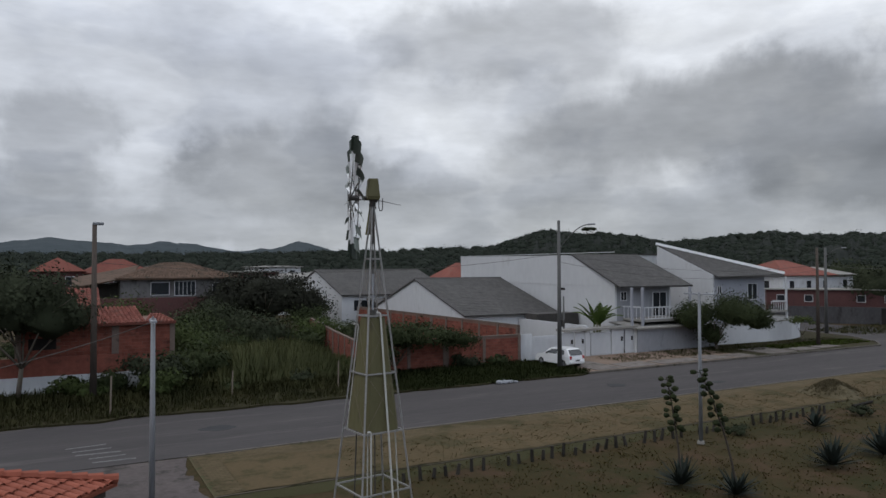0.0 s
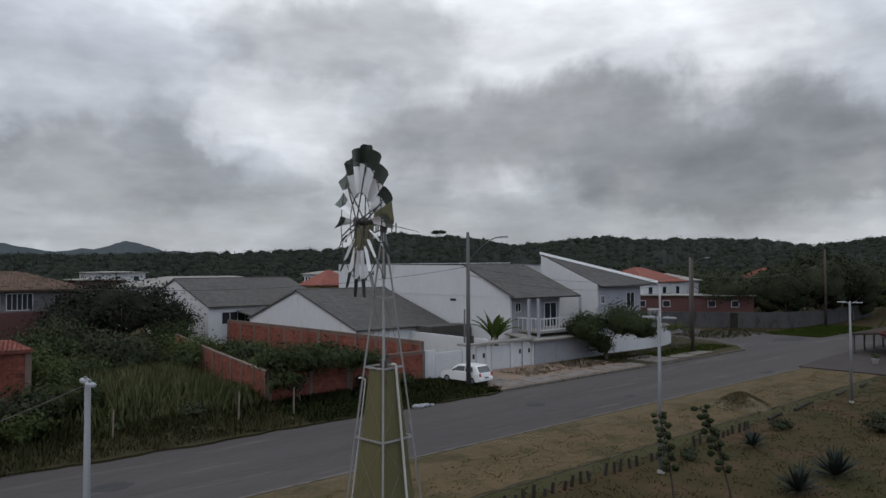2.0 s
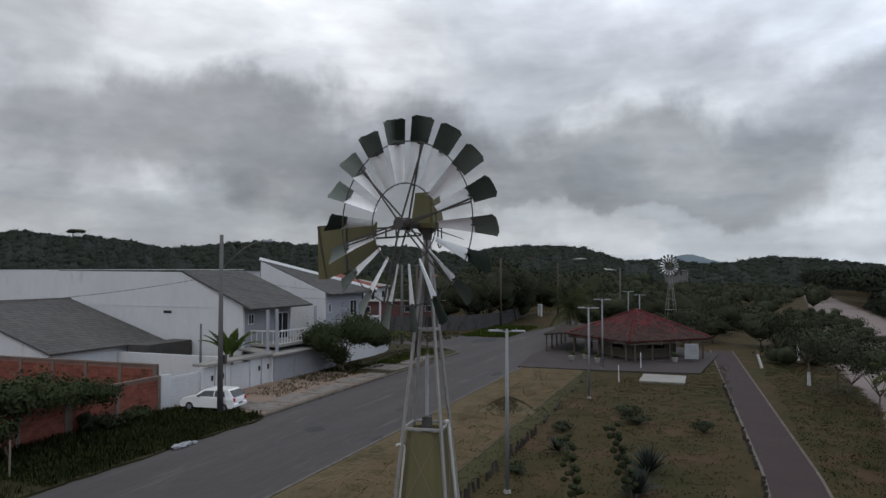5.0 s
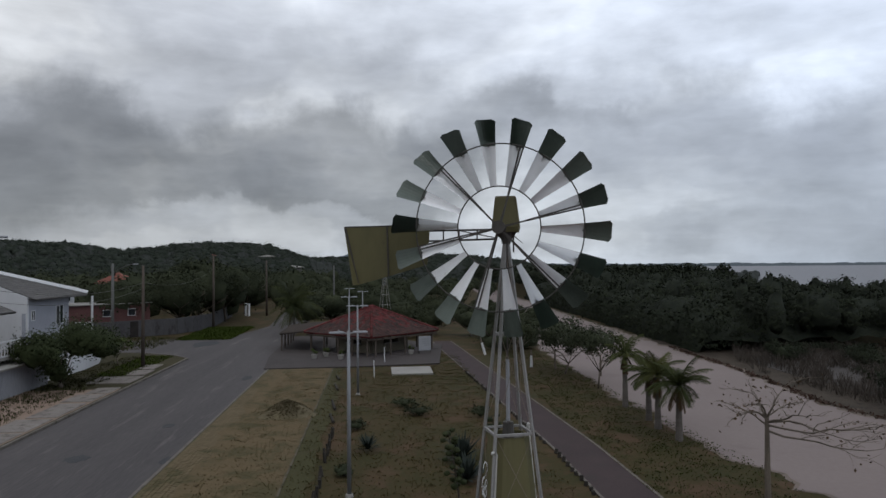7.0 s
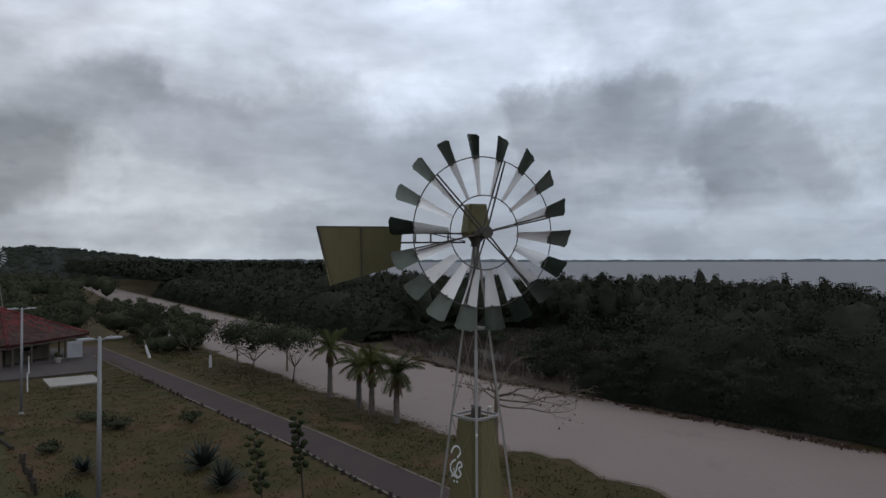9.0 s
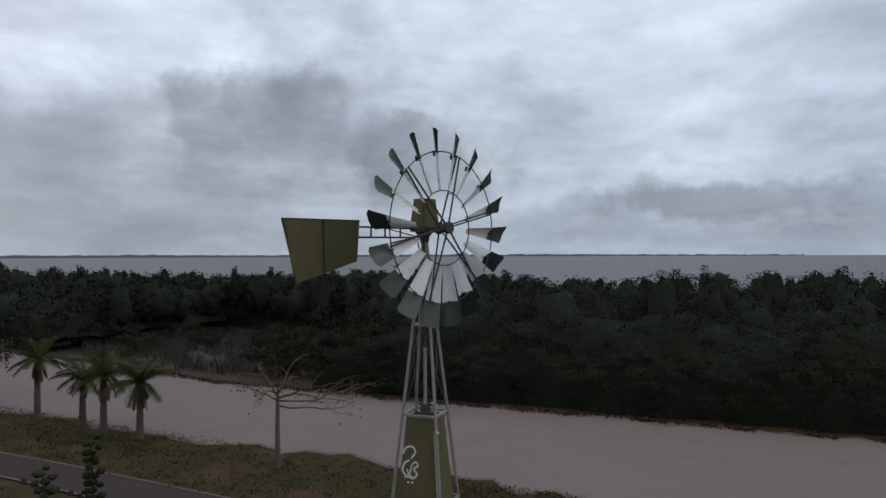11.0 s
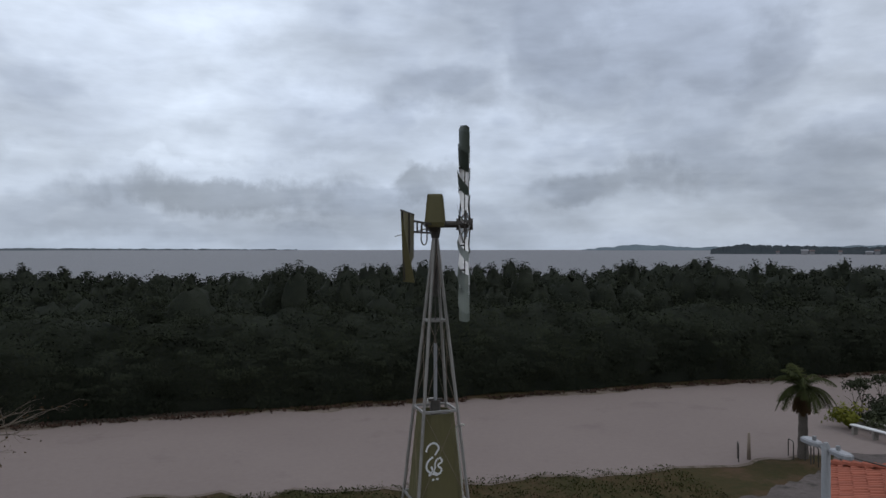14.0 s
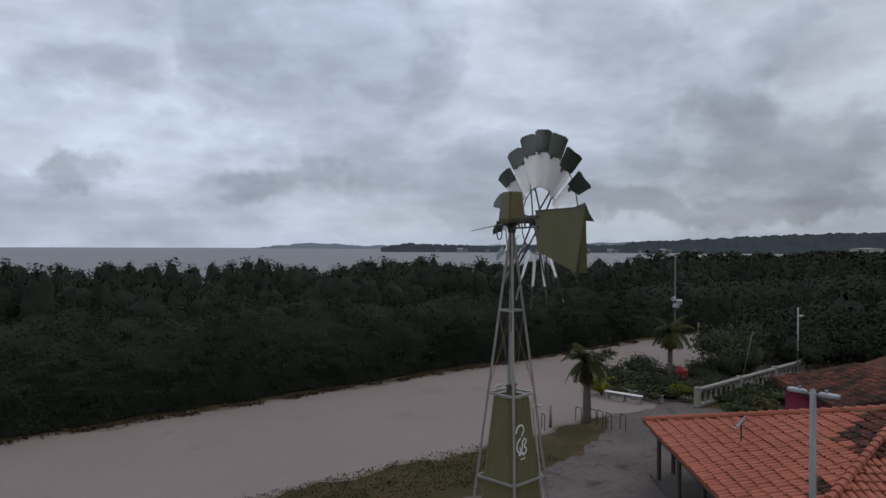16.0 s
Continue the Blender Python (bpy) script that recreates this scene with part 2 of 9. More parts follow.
def leafy(name, c1, c2, c3, through=0.25, spec=0.08):
    """Leaves: three greens, changing from leaf to leaf and over the crown, a little light through them."""
    mat = bpy.data.materials.new(name)
    mat.use_nodes = True
    nt, ln = mat.node_tree.nodes, mat.node_tree.links
    b = nt["Principled BSDF"]
    geo = nt.new("ShaderNodeNewGeometry")
    ramp = nt.new("ShaderNodeValToRGB")
    el = ramp.color_ramp.elements
    el[0].color, el[1].color = (*c1, 1), (*c3, 1)
    el.new(0.55).color = (*c2, 1)
    n = nt.new("ShaderNodeTexNoise")
    n.inputs["Scale"].default_value, n.inputs["Detail"].default_value = 0.35, 3.0
    ln.new(geo.outputs["Position"], n.inputs["Vector"])
    add = nt.new("ShaderNodeMath")
    add.operation = "MULTIPLY_ADD"
    ln.new(geo.outputs["Random Per Island"], add.inputs[0])
    add.inputs[1].default_value = 0.2
    sub = nt.new("ShaderNodeMath")
    sub.operation = "MULTIPLY_ADD"
    ln.new(n.outputs[0], sub.inputs[0])
    sub.inputs[1].default_value, sub.inputs[2].default_value = 1.6, -0.40
    ln.new(sub.outputs[0], add.inputs[2])
    ln.new(add.outputs[0], ramp.inputs[0])
    ln.new(ramp.outputs[0], b.inputs["Base Color"])
    b.inputs["Roughness"].default_value, b.inputs["Specular IOR Level"].default_value = 0.8, spec
    if through:
        tr = nt.new("ShaderNodeBsdfTranslucent")
        ln.new(ramp.outputs[0], tr.inputs[0])
        mx = nt.new("ShaderNodeMixShader")
        mx.inputs[0].default_value = through
        ln.new(b.outputs[0], mx.inputs[1])
        ln.new(tr.outputs[0], mx.inputs[2])
        ln.new(mx.outputs[0], nt["Material Output"].inputs[0])
    return mat


M_GRASS = surf("park_grass", (0.055, 0.036, 0.016), (0.026, 0.029, 0.010), 0.16, 0.95, 0.6, c3=(0.067, 0.042, 0.024), stain=0.50, fine=22)
M_VERGE = surf("verge_grass", (0.028, 0.026, 0.012), (0.046, 0.039, 0.020), 0.3, 0.95, 0.6, fine=20)
M_ASPH = surf("asphalt", (0.054, 0.049, 0.049), (0.082, 0.074, 0.072), 0.30, 0.9, 0.3, c3=(0.116, 0.104, 0.098), stain=0.44, stretch=(0.10, 1, 1), fine=30)
M_PATCH = surf("asphalt_patch", (0.040, 0.040, 0.042), (0.055, 0.055, 0.056), 0.8, 0.9, 0.3, fine=20)
M_PAVER = surf("stone_pavers", (0.094, 0.072, 0.040), (0.121, 0.092, 0.054), 0.22, 0.92, 0.3, c3=(0.058, 0.050, 0.023), stain=0.50, vary=0.09, fine=9)
M_PATH = surf("purple_paving", (0.043, 0.032, 0.032), (0.057, 0.041, 0.040), 0.5, 0.9, 0.3, c3=(0.044, 0.037, 0.034), stain=0.45, fine=16)
M_SAND = surf("beach_sand", (0.172, 0.140, 0.130), (0.195, 0.160, 0.148), 0.12, 0.95, 0.35, c3=(0.155, 0.126, 0.118), stain=0.42, fine=30)
M_SANDE = surf("dirty_sand", (0.120, 0.096, 0.078), (0.165, 0.134, 0.114), 0.5, 0.95, 0.3, c3=(0.060, 0.050, 0.030), stain=0.48, fine=14)
M_CONC = surf("weathered_concrete", (0.212, 0.200, 0.183), (0.272, 0.259, 0.238), 0.35, 0.9, 0.2, c3=(0.136, 0.128, 0.111), stain=0.42, fine=12)
M_KERB = surf("kerb_stone", (0.098, 0.086, 0.074), (0.150, 0.133, 0.115), 0.8, 0.9, 0.2, c3=(0.066, 0.058, 0.044), stain=0.48, vary=0.15, fine=10)
M_DIRT = surf("grey_dirt", (0.068, 0.057, 0.055), (0.118, 0.100, 0.094), 0.33, 0.95, 0.5, c3=(0.046, 0.041, 0.037), stain=0.47, fine=14)
M_CLAY = surf("red_soil", (0.176, 0.124, 0.092), (0.224, 0.168, 0.132), 0.6, 0.95, 0.3, fine=12)
M_WHITE = surf("white_render", (0.470, 0.470, 0.479), (0.538, 0.538, 0.542), 0.25, 0.85, 0.08, c3=(0.395, 0.391, 0.386), stain=0.40, stretch=(1, 1, 0.35), fine=10)
M_WHITE2 = surf("grimy_white_render", (0.44, 0.44, 0.45), (0.56, 0.56, 0.56), 0.4, 0.85, 0.08, c3=(0.34, 0.33, 0.32), stain=0.44, stretch=(1, 1, 0.3), fine=8)
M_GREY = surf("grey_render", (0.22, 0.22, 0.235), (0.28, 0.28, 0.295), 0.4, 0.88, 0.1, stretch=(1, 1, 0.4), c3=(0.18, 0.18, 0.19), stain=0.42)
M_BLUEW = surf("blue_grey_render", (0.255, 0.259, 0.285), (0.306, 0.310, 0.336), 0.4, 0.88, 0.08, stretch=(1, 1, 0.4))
M_RTILE = surf("dark_roof_tile", (0.064, 0.060, 0.057), (0.088, 0.082, 0.077), 0.3, 0.85, 0.15, c3=(0.110, 0.101, 0.092), stain=0.40, vary=0.16, fine=10)
M_BRICK = surf("hollow_brick", (0.155, 0.052, 0.038), (0.220, 0.078, 0.055), 0.5, 0.92, 0.2, c3=(0.10, 0.045, 0.034), stain=0.44, vary=0.2, fine=8)
M_MORT = surf("brick_mortar", (0.15, 0.085, 0.065), (0.20, 0.13, 0.105), 0.8, 0.95, 0.2)
M_PILL = surf("concrete_pillar", (0.127, 0.093, 0.076), (0.180, 0.138, 0.116), 0.8, 0.92, 0.2, c3=(0.090, 0.062, 0.050), stain=0.42)
M_TERRA = surf("new_terracotta", (0.232, 0.066, 0.039), (0.292, 0.087, 0.053), 0.4, 0.85, 0.15, c3=(0.251, 0.075, 0.040), stain=0.42, vary=0.12, fine=9)
M_TERRAO = surf("old_terracotta", (0.083, 0.022, 0.023), (0.128, 0.036, 0.034), 0.6, 0.9, 0.2, c3=(0.063, 0.035, 0.030), stain=0.50, vary=0.3, fine=7)
M_TERRAM = surf("mossy_terracotta", (0.080, 0.030, 0.022), (0.127, 0.048, 0.033), 0.7, 0.92, 0.3, c3=(0.029, 0.022, 0.018), stain=0.56, vary=0.3, fine=7)
M_TERRAH = surf("house_terracotta", (0.15, 0.052, 0.042), (0.21, 0.080, 0.060), 0.5, 0.9, 0.2, c3=(0.14, 0.075, 0.06), stain=0.45, vary=0.2, fine=7)
M_OLDW = surf("stained_old_render", (0.115, 0.110, 0.108), (0.16, 0.152, 0.148), 0.5, 0.9, 0.2, c3=(0.07, 0.066, 0.064), stain=0.46, stretch=(1, 1, 0.35))
M_TRIM = surf("fresh_white_paint", (0.80, 0.80, 0.80), (0.84, 0.84, 0.84), 1.0, 0.6, 0.02)
M_TERRAG = surf("greyed_terracotta", (0.094, 0.063, 0.047), (0.138, 0.091, 0.066), 0.6, 0.92, 0.2, c3=(0.055, 0.047, 0.036), stain=0.48, vary=0.2, fine=7)
M_GALV = surf("galvanised_steel", (0.216, 0.208, 0.200), (0.296, 0.288, 0.276), 1.2, 0.6, 0.1, metal=0.3, c3=(0.176, 0.136, 0.104), stain=0.38, fine=9)
M_OLIVE = surf("olive_painted_sheet", (0.088, 0.080, 0.034), (0.112, 0.100, 0.044), 0.9, 0.65, 0.06, c3=(0.066, 0.055, 0.030), stain=0.40, stretch=(1, 1, 0.4), fine=6)
M_BLGREEN = surf("green_painted_steel", (0.088, 0.108, 0.090), (0.115, 0.138, 0.116), 2.0, 0.5, 0.06, c3=(0.115, 0.118, 0.080), stain=0.36, fine=6, gloss=0.15)
M_BLWHITE = surf("white_painted_steel", (0.76, 0.76, 0.76), (0.84, 0.84, 0.84), 2.0, 0.5, 0.05, c3=(0.56, 0.55, 0.53), stain=0.36, fine=6)
M_DARKST = surf("dark_steel", (0.050, 0.046, 0.042), (0.085, 0.078, 0.07), 2.5, 0.6, 0.1, metal=0.4, fine=6)
M_PVC = surf("white_pipe", (0.38, 0.37, 0.34), (0.47, 0.46, 0.43), 2.0, 0.5, 0.02)
M_POLEC = surf("concrete_pole", (0.082, 0.080, 0.076), (0.112, 0.110, 0.105), 0.7, 0.85, 0.1, stretch=(1, 1, 0.2))
M_POLED = surf("dark_wood_pole", (0.060, 0.048, 0.040), (0.095, 0.078, 0.066), 1.2, 0.9, 0.3, stretch=(1, 1, 0.15))
M_LAMPP = surf("grey_lamp_post", (0.186, 0.192, 0.202), (0.223, 0.229, 0.239), 1.0, 0.6, 0.03, metal=0.2)
M_LAMPH = surf("lamp_head_shell", (0.225, 0.232, 0.248), (0.275, 0.282, 0.298), 2.0, 0.55, 0.02)
M_WOOD = surf("grey_wood", (0.15, 0.12, 0.095), (0.22, 0.18, 0.145), 2.0, 0.9, 0.3, stretch=(1, 1, 0.2))
M_TRUNK = surf("bark", (0.090, 0.075, 0.060), (0.15, 0.125, 0.10), 2.2, 0.95, 0.5, stretch=(1, 1, 0.3))
M_TRUNKD = surf("dark_bark", (0.045, 0.038, 0.032), (0.075, 0.062, 0.052), 2.2, 0.95, 0.5, stretch=(1, 1, 0.3))
M_PALMT = surf("palm_bark", (0.080, 0.070, 0.062), (0.128, 0.114, 0.102), 3.0, 0.95, 0.5, stretch=(0.4, 0.4, 1.5))
M_DGLASS = surf("dark_window", (0.018, 0.020, 0.024), (0.03, 0.032, 0.036), 1.0, 0.12, 0.0, spec=0.6)
M_DARK = surf("dark_interior", (0.020, 0.018, 0.017), (0.035, 0.03, 0.028), 1.0, 0.95, 0.0)
M_MAGENTA = surf("magenta_render", (0.144, 0.012, 0.031), (0.186, 0.018, 0.042), 0.8, 0.85, 0.08, stretch=(1, 1, 0.4))
M_PINK = surf("faded_red_render", (0.080, 0.040, 0.038), (0.112, 0.055, 0.051), 0.5, 0.9, 0.1, c3=(0.08, 0.05, 0.046), stain=0.42)
M_CARW = surf("white_car_paint", (0.72, 0.72, 0.72), (0.76, 0.76, 0.76), 1.0, 0.3, 0.0, gloss=0.6)
M_RUBBER = surf("tyre_rubber", (0.02, 0.02, 0.02), (0.03, 0.03, 0.03), 3.0, 0.9, 0.1)
M_REDL = surf("red_lens", (0.35, 0.02, 0.02), (0.42, 0.03, 0.03), 3.0, 0.25, 0.0)
M_HILL = surf("far_hill_woods", (0.012, 0.015, 0.012), (0.018, 0.021, 0.017), 0.05, 0.95, 0.0, c3=(0.022, 0.024, 0.019), stain=0.34, fine=8)
# the blue-grey haze of the distance is painted into these three base colours
M_MOUNT = surf("hazed_mountain", (0.115, 0.145, 0.165), (0.135, 0.165, 0.185), 0.004, 1.0, 0.0, fine=4, spec=0.0)
M_HEAD = surf("hazed_wooded_headland", (0.034, 0.041, 0.046), (0.050, 0.058, 0.063), 0.02, 1.0, 0.0, fine=8, spec=0.0)
M_ISLE = surf("hazed_shore", (0.078, 0.092, 0.100), (0.098, 0.112, 0.120), 0.01, 1.0, 0.0, fine=8, spec=0.0)
M_SWAMP = surf("grey_marsh", (0.043, 0.038, 0.035), (0.072, 0.064, 0.059), 0.2, 0.9, 0.4, c3=(0.131, 0.122, 0.120), stain=0.38, fine=14, stretch=(0.4, 1, 1))
M_BANK = surf("brown_bank", (0.039, 0.031, 0.023), (0.062, 0.049, 0.038), 0.5, 0.95, 0.5, c3=(0.019, 0.019, 0.012), stain=0.46, fine=14)
M_RED = surf("red_plastic", (0.170, 0.009, 0.010), (0.200, 0.015, 0.015), 1.0, 0.5, 0.0)
M_MOUND = surf("cut_grass_heap", (0.080, 0.067, 0.042), (0.136, 0.112, 0.067), 1.5, 0.95, 0.8, fine=12)
M_STONE = surf("border_stone", (0.028, 0.025, 0.021), (0.048, 0.042, 0.036), 2.5, 0.95, 0.4, vary=0.25)
M_SCRIB = surf("white_spray_paint", (0.58, 0.59, 0.60), (0.66, 0.67, 0.68), 3.0, 0.7, 0.0)
L_WOODS = leafy("mangrove_leaves", (0.017, 0.021, 0.015), (0.025, 0.029, 0.019), (0.037, 0.044, 0.026), 0.1, 0.02)
L_FAR = leafy("far_leaves", (0.024, 0.028, 0.017), (0.034, 0.039, 0.023), (0.053, 0.059, 0.032), 0.1, 0.02)
L_BUSH = leafy("bush_leaves", (0.035, 0.047, 0.016), (0.056, 0.072, 0.025), (0.094, 0.109, 0.041), 0.25)
L_TREE = leafy("street_tree_leaves", (0.026, 0.034, 0.015), (0.042, 0.052, 0.023), (0.068, 0.080, 0.035), 0.2)
L_DARKT = leafy("dark_tree_leaves", (0.025, 0.028, 0.017), (0.039, 0.046, 0.026), (0.063, 0.070, 0.041), 0.2)
L_SHADE = leafy("deep_shade_leaves", (0.017, 0.017, 0.013), (0.026, 0.027, 0.019), (0.038, 0.040, 0.027), 0.15)
L_WEED = leafy("pale_weeds", (0.081, 0.091, 0.042), (0.127, 0.135, 0.062), (0.182, 0.179, 0.086), 0.35)
L_GRASS = leafy("tall_grass", (0.036, 0.040, 0.018), (0.066, 0.066, 0.029), (0.108, 0.100, 0.047), 0.3)
L_LAWN = leafy("lawn_tufts", (0.084, 0.072, 0.032), (0.105, 0.084, 0.037), (0.131, 0.094, 0.050), 0.3)
L_STRAW = leafy("cut_straw", (0.070, 0.060, 0.034), (0.105, 0.086, 0.050), (0.140, 0.112, 0.068), 0.2)
# greyed leaf colour: haze over the far hills is put into it
L_HILL = leafy("hazed_hill_leaves", (0.023, 0.027, 0.022), (0.030, 0.036, 0.028), (0.040, 0.045, 0.035), 0.1, 0.02)
L_PALM = leafy("palm_fronds", (0.021, 0.027, 0.011), (0.043, 0.050, 0.018), (0.088, 0.088, 0.032), 0.2, 0.05)
L_PALMD = leafy("dry_fronds", (0.040, 0.026, 0.016), (0.072, 0.047, 0.026), (0.11, 0.075, 0.04), 0.2, 0.04)
L_BANANA = leafy("banana_leaves", (0.03, 0.05, 0.012), (0.06, 0.09, 0.022), (0.12, 0.14, 0.05), 0.3)
L_AGAVE = leafy("agave_leaves", (0.016, 0.023, 0.019), (0.032, 0.039, 0.033), (0.060, 0.069, 0.060), 0.0)
L_SEED = leafy("agave_pods", (0.014, 0.018, 0.008), (0.026, 0.032, 0.014), (0.045, 0.050, 0.024), 0.0)
L_YELLOW = leafy("yellow_green_leaves", (0.06, 0.075, 0.012), (0.11, 0.12, 0.02), (0.19, 0.18, 0.03), 0.25)

water = bpy.data.materials.new("grey_sea")
water.use_nodes = True
_n, _l = water.node_tree.nodes, water.node_tree.links
_b = _n["Principled BSDF"]
_b.inputs["Base Color"].default_value = (0.120, 0.118, 0.125, 1)
_b.inputs["Roughness"].default_value, _b.inputs["Specular IOR Level"].default_value = 0.55, 0.22
_g, _m, _t, _bp = _n.new("ShaderNodeNewGeometry"), _n.new("ShaderNodeMapping"), _n.new("ShaderNodeTexNoise"), _n.new("ShaderNodeBump")
_m.inputs["Scale"].default_value = (0.06, 0.25, 1)
_t.inputs["Scale"].default_value, _t.inputs["Detail"].default_value = 1.0, 8.0
_bp.inputs["Strength"].default_value, _bp.inputs["Distance"].default_value = 1.0, 0.8
_l.new(_g.outputs["Position"], _m.inputs[0])
_l.new(_m.outputs[0], _t.inputs["Vector"])
_l.new(_t.outputs[0], _bp.inputs["Height"])
_l.new(_bp.outputs[0], _b.inputs["Normal"])
M_SEA = water

# ---- building blocks ----
rng = np.random.default_rng(7)


def place_mesh(name, me, mat, parent=None, label="", smooth=False):
    ob = new(name, me)
    if mat is not None and not me.materials:
        me.materials.append(mat)
    if parent is not None:
        ob.parent = parent
    if label:
        ob["label"] = label
    if smooth:
        for p in me.polygons:
            p.use_smooth = True
    return ob


def part(name, bm, mat, parent, label="", smooth=False):
    """Links a bmesh as one mesh object under a thing or a part."""
    me = bpy.data.meshes.new(name)
    bm.normal_update()
    bm.to_mesh(me)
    bm.free()
    return place_mesh(name, me, mat, parent, label, smooth)


def thing(name, x, y, z=0.0, rz=0.0, label="", category="", group="", kind=""):
    ob = new(name)
    ob.empty_display_size = 0.3
    ob.matrix_world = pose(x, y, z, 0, 0, rz)
    return tagged(ob, label, category, group, kind)


def setting(name, bm, mat, label="", category="", smooth=False):
    return tagged(part(name, bm, mat, None, "", smooth), label, category or name.split("_")[0], "", "structure")


def box(bm, x0, x1, y0, y1, z0, z1, bevel=0.0, m=None):
    mm = Matrix.Translation(((x0 + x1) / 2, (y0 + y1) / 2, (z0 + z1) / 2)) @ Matrix.Diagonal((x1 - x0, y1 - y0, z1 - z0, 1))
    r = bmesh.ops.create_cube(bm, size=1, matrix=(m @ mm) if m else mm)
    if bevel:
        es = list({e for v in r["verts"] for e in v.link_edges})
        bmesh.ops.bevel(bm, geom=es, offset=bevel, segments=1, affect="EDGES")
    return bm


def tube(bm, p, q, r1, r2=None, n=8, caps=True):
    p, q = Vector(p), Vector(q)
    d = q - p
    if d.length < 1e-6:
        return bm
    m = Matrix.Translation((p + q) / 2) @ d.to_track_quat("Z", "Y").to_matrix().to_4x4()
    bmesh.ops.create_cone(bm, cap_ends=caps, segments=n, radius1=r1, radius2=r1 if r2 is None else r2, depth=d.length, matrix=m)
    return bm


def sweep(bm, pts, r, n=6):
    """One closed bent tube through a row of points."""
    pts = [Vector(p) for p in pts]
    rings = []
    for i, p in enumerate(pts):
        d = (pts[min(i + 1, len(pts) - 1)] - pts[max(i - 1, 0)]).normalized()
        side = d.cross(Vector((0.31, 0.17, 0.93))).normalized()
        up = side.cross(d)
        rings.append([bm.verts.new(p + (side * math.cos(2 * math.pi * k / n) + up * math.sin(2 * math.pi * k / n)) * r) for k in range(n)])
    for a, b in zip(rings, rings[1:]):
        for k in range(n):
            bm.faces.new((a[k], a[(k + 1) % n], b[(k + 1) % n], b[k]))
    bm.faces.new(rings[0][::-1])
    bm.faces.new(rings[-1])
    bmesh.ops.recalc_face_normals(bm, faces=bm.faces[:])
    return bm


def bar(bm, p, q, w, h=None):
    """A square bar from p to q."""
    p, q = Vector(p), Vector(q)
    d = q - p
    m = Matrix.Translation((p + q) / 2) @ d.to_track_quat("Z", "Y").to_matrix().to_4x4() @ Matrix.Diagonal((w, h or w, d.length, 1))
    bmesh.ops.create_cube(bm, size=1, matrix=m)
    return bm


def prism(bm, pts, z0, z1):
    """An upright slab over a plan outline."""
    lo = [bm.verts.new((x, y, z0)) for x, y in pts]
    hi = [bm.verts.new((x, y, z1)) for x, y in pts]
    bm.faces.new(lo[::-1])
    bm.faces.new(hi)
    for i in range(len(pts)):
        j = (i + 1) % len(pts)
        bm.faces.new((lo[i], lo[j], hi[j], hi[i]))
    bmesh.ops.recalc_face_normals(bm, faces=bm.faces[:])
    return bm


def slab(bm, corners, t):
    """A sheet of thickness t under a quad or polygon of 3D corners."""
    up = [Vector(c) for c in corners]
    nrm = (up[1] - up[0]).cross(up[2] - up[0]).normalized()
    if nrm.z < 0:
        nrm = -nrm
    a = [bm.verts.new(c) for c in up]
    b = [bm.verts.new(c - nrm * t) for c in up]
    bm.faces.new(a)
    bm.faces.new(b[::-1])
    for i in range(len(a)):
        j = (i + 1) % len(a)
        bm.faces.new((a[j], a[i], b[i], b[j]))
    bmesh.ops.recalc_face_normals(bm, faces=bm.faces[:])
    return bm


def quads_mesh(name, quads):
    """A mesh from an array of quads (n, 4, 3)."""
    quads = np.asarray(quads, dtype=np.float32)
    normals = np.ascontiguousarray(quads[..., 3:]).reshape(-1, 3) if quads.shape[-1] == 6 else None
    q = np.ascontiguousarray(quads[..., :3]).reshape(-1, 3)
    n = len(q) // 4
    me = bpy.data.meshes.new(name)
    me.vertices.add(n * 4)
    me.vertices.foreach_set("co", q.ravel())
    me.loops.add(n * 4)
    me.loops.foreach_set("vertex_index", np.arange(n * 4, dtype=np.int32))
    me.polygons.add(n)
    me.polygons.foreach_set("loop_start", np.arange(0, n * 4, 4, dtype=np.int32))
    me.update(calc_edges=True)
    me.validate()
    if normals is not None:
        me.normals_split_custom_set_from_vertices(normals)
    return me


def leaf_quads(c, size, long=1.8, up=0.0, droop=0.0):
    """Leaves of that size (an array or a number) at the points c, turned at random; up: how far they point upward."""
    n = len(c)
    if c.shape[1] == 6:
        # leaves of a crown lie like shingles on its clumps and share their roundness
        c, nr = c[:, :3], c[:, 3:]
        face = nr + rng.normal(size=(n, 3)) * 0.32
        face /= np.linalg.norm(face, axis=1)[:, None]
        d = rng.normal(size=(n, 3)) + np.array([0, 0, up])
        d -= face * (d * face).sum(1)[:, None]
        d /= np.linalg.norm(d, axis=1)[:, None] + 1e-9
        s = np.cross(face, d)
        sz = (np.ones(n) * size * rng.uniform(0.6, 1.4, n))[:, None]
        a, b = d * sz * long * 0.5, s * sz * 0.5
        q = np.stack([c - a, c - 0.1 * a - b, c + a, c - 0.1 * a + b], axis=1)
        return np.concatenate([q, np.repeat(nr[:, None, :], 4, 1)], axis=2)
    d = rng.normal(size=(n, 3))
    d[:, 2] += up - droop
    d /= np.linalg.norm(d, axis=1)[:, None]
    s = np.cross(d, rng.normal(size=(n, 3)))
    s /= np.linalg.norm(s, axis=1)[:, None] + 1e-9
    sz = (np.ones(n) * size * rng.uniform(0.6, 1.4, n))[:, None]
    a, b = d * sz * long * 0.5, s * sz * 0.5
    return np.stack([c - a, c - 0.1 * a + b, c + a, c - 0.1 * a - b], axis=1)


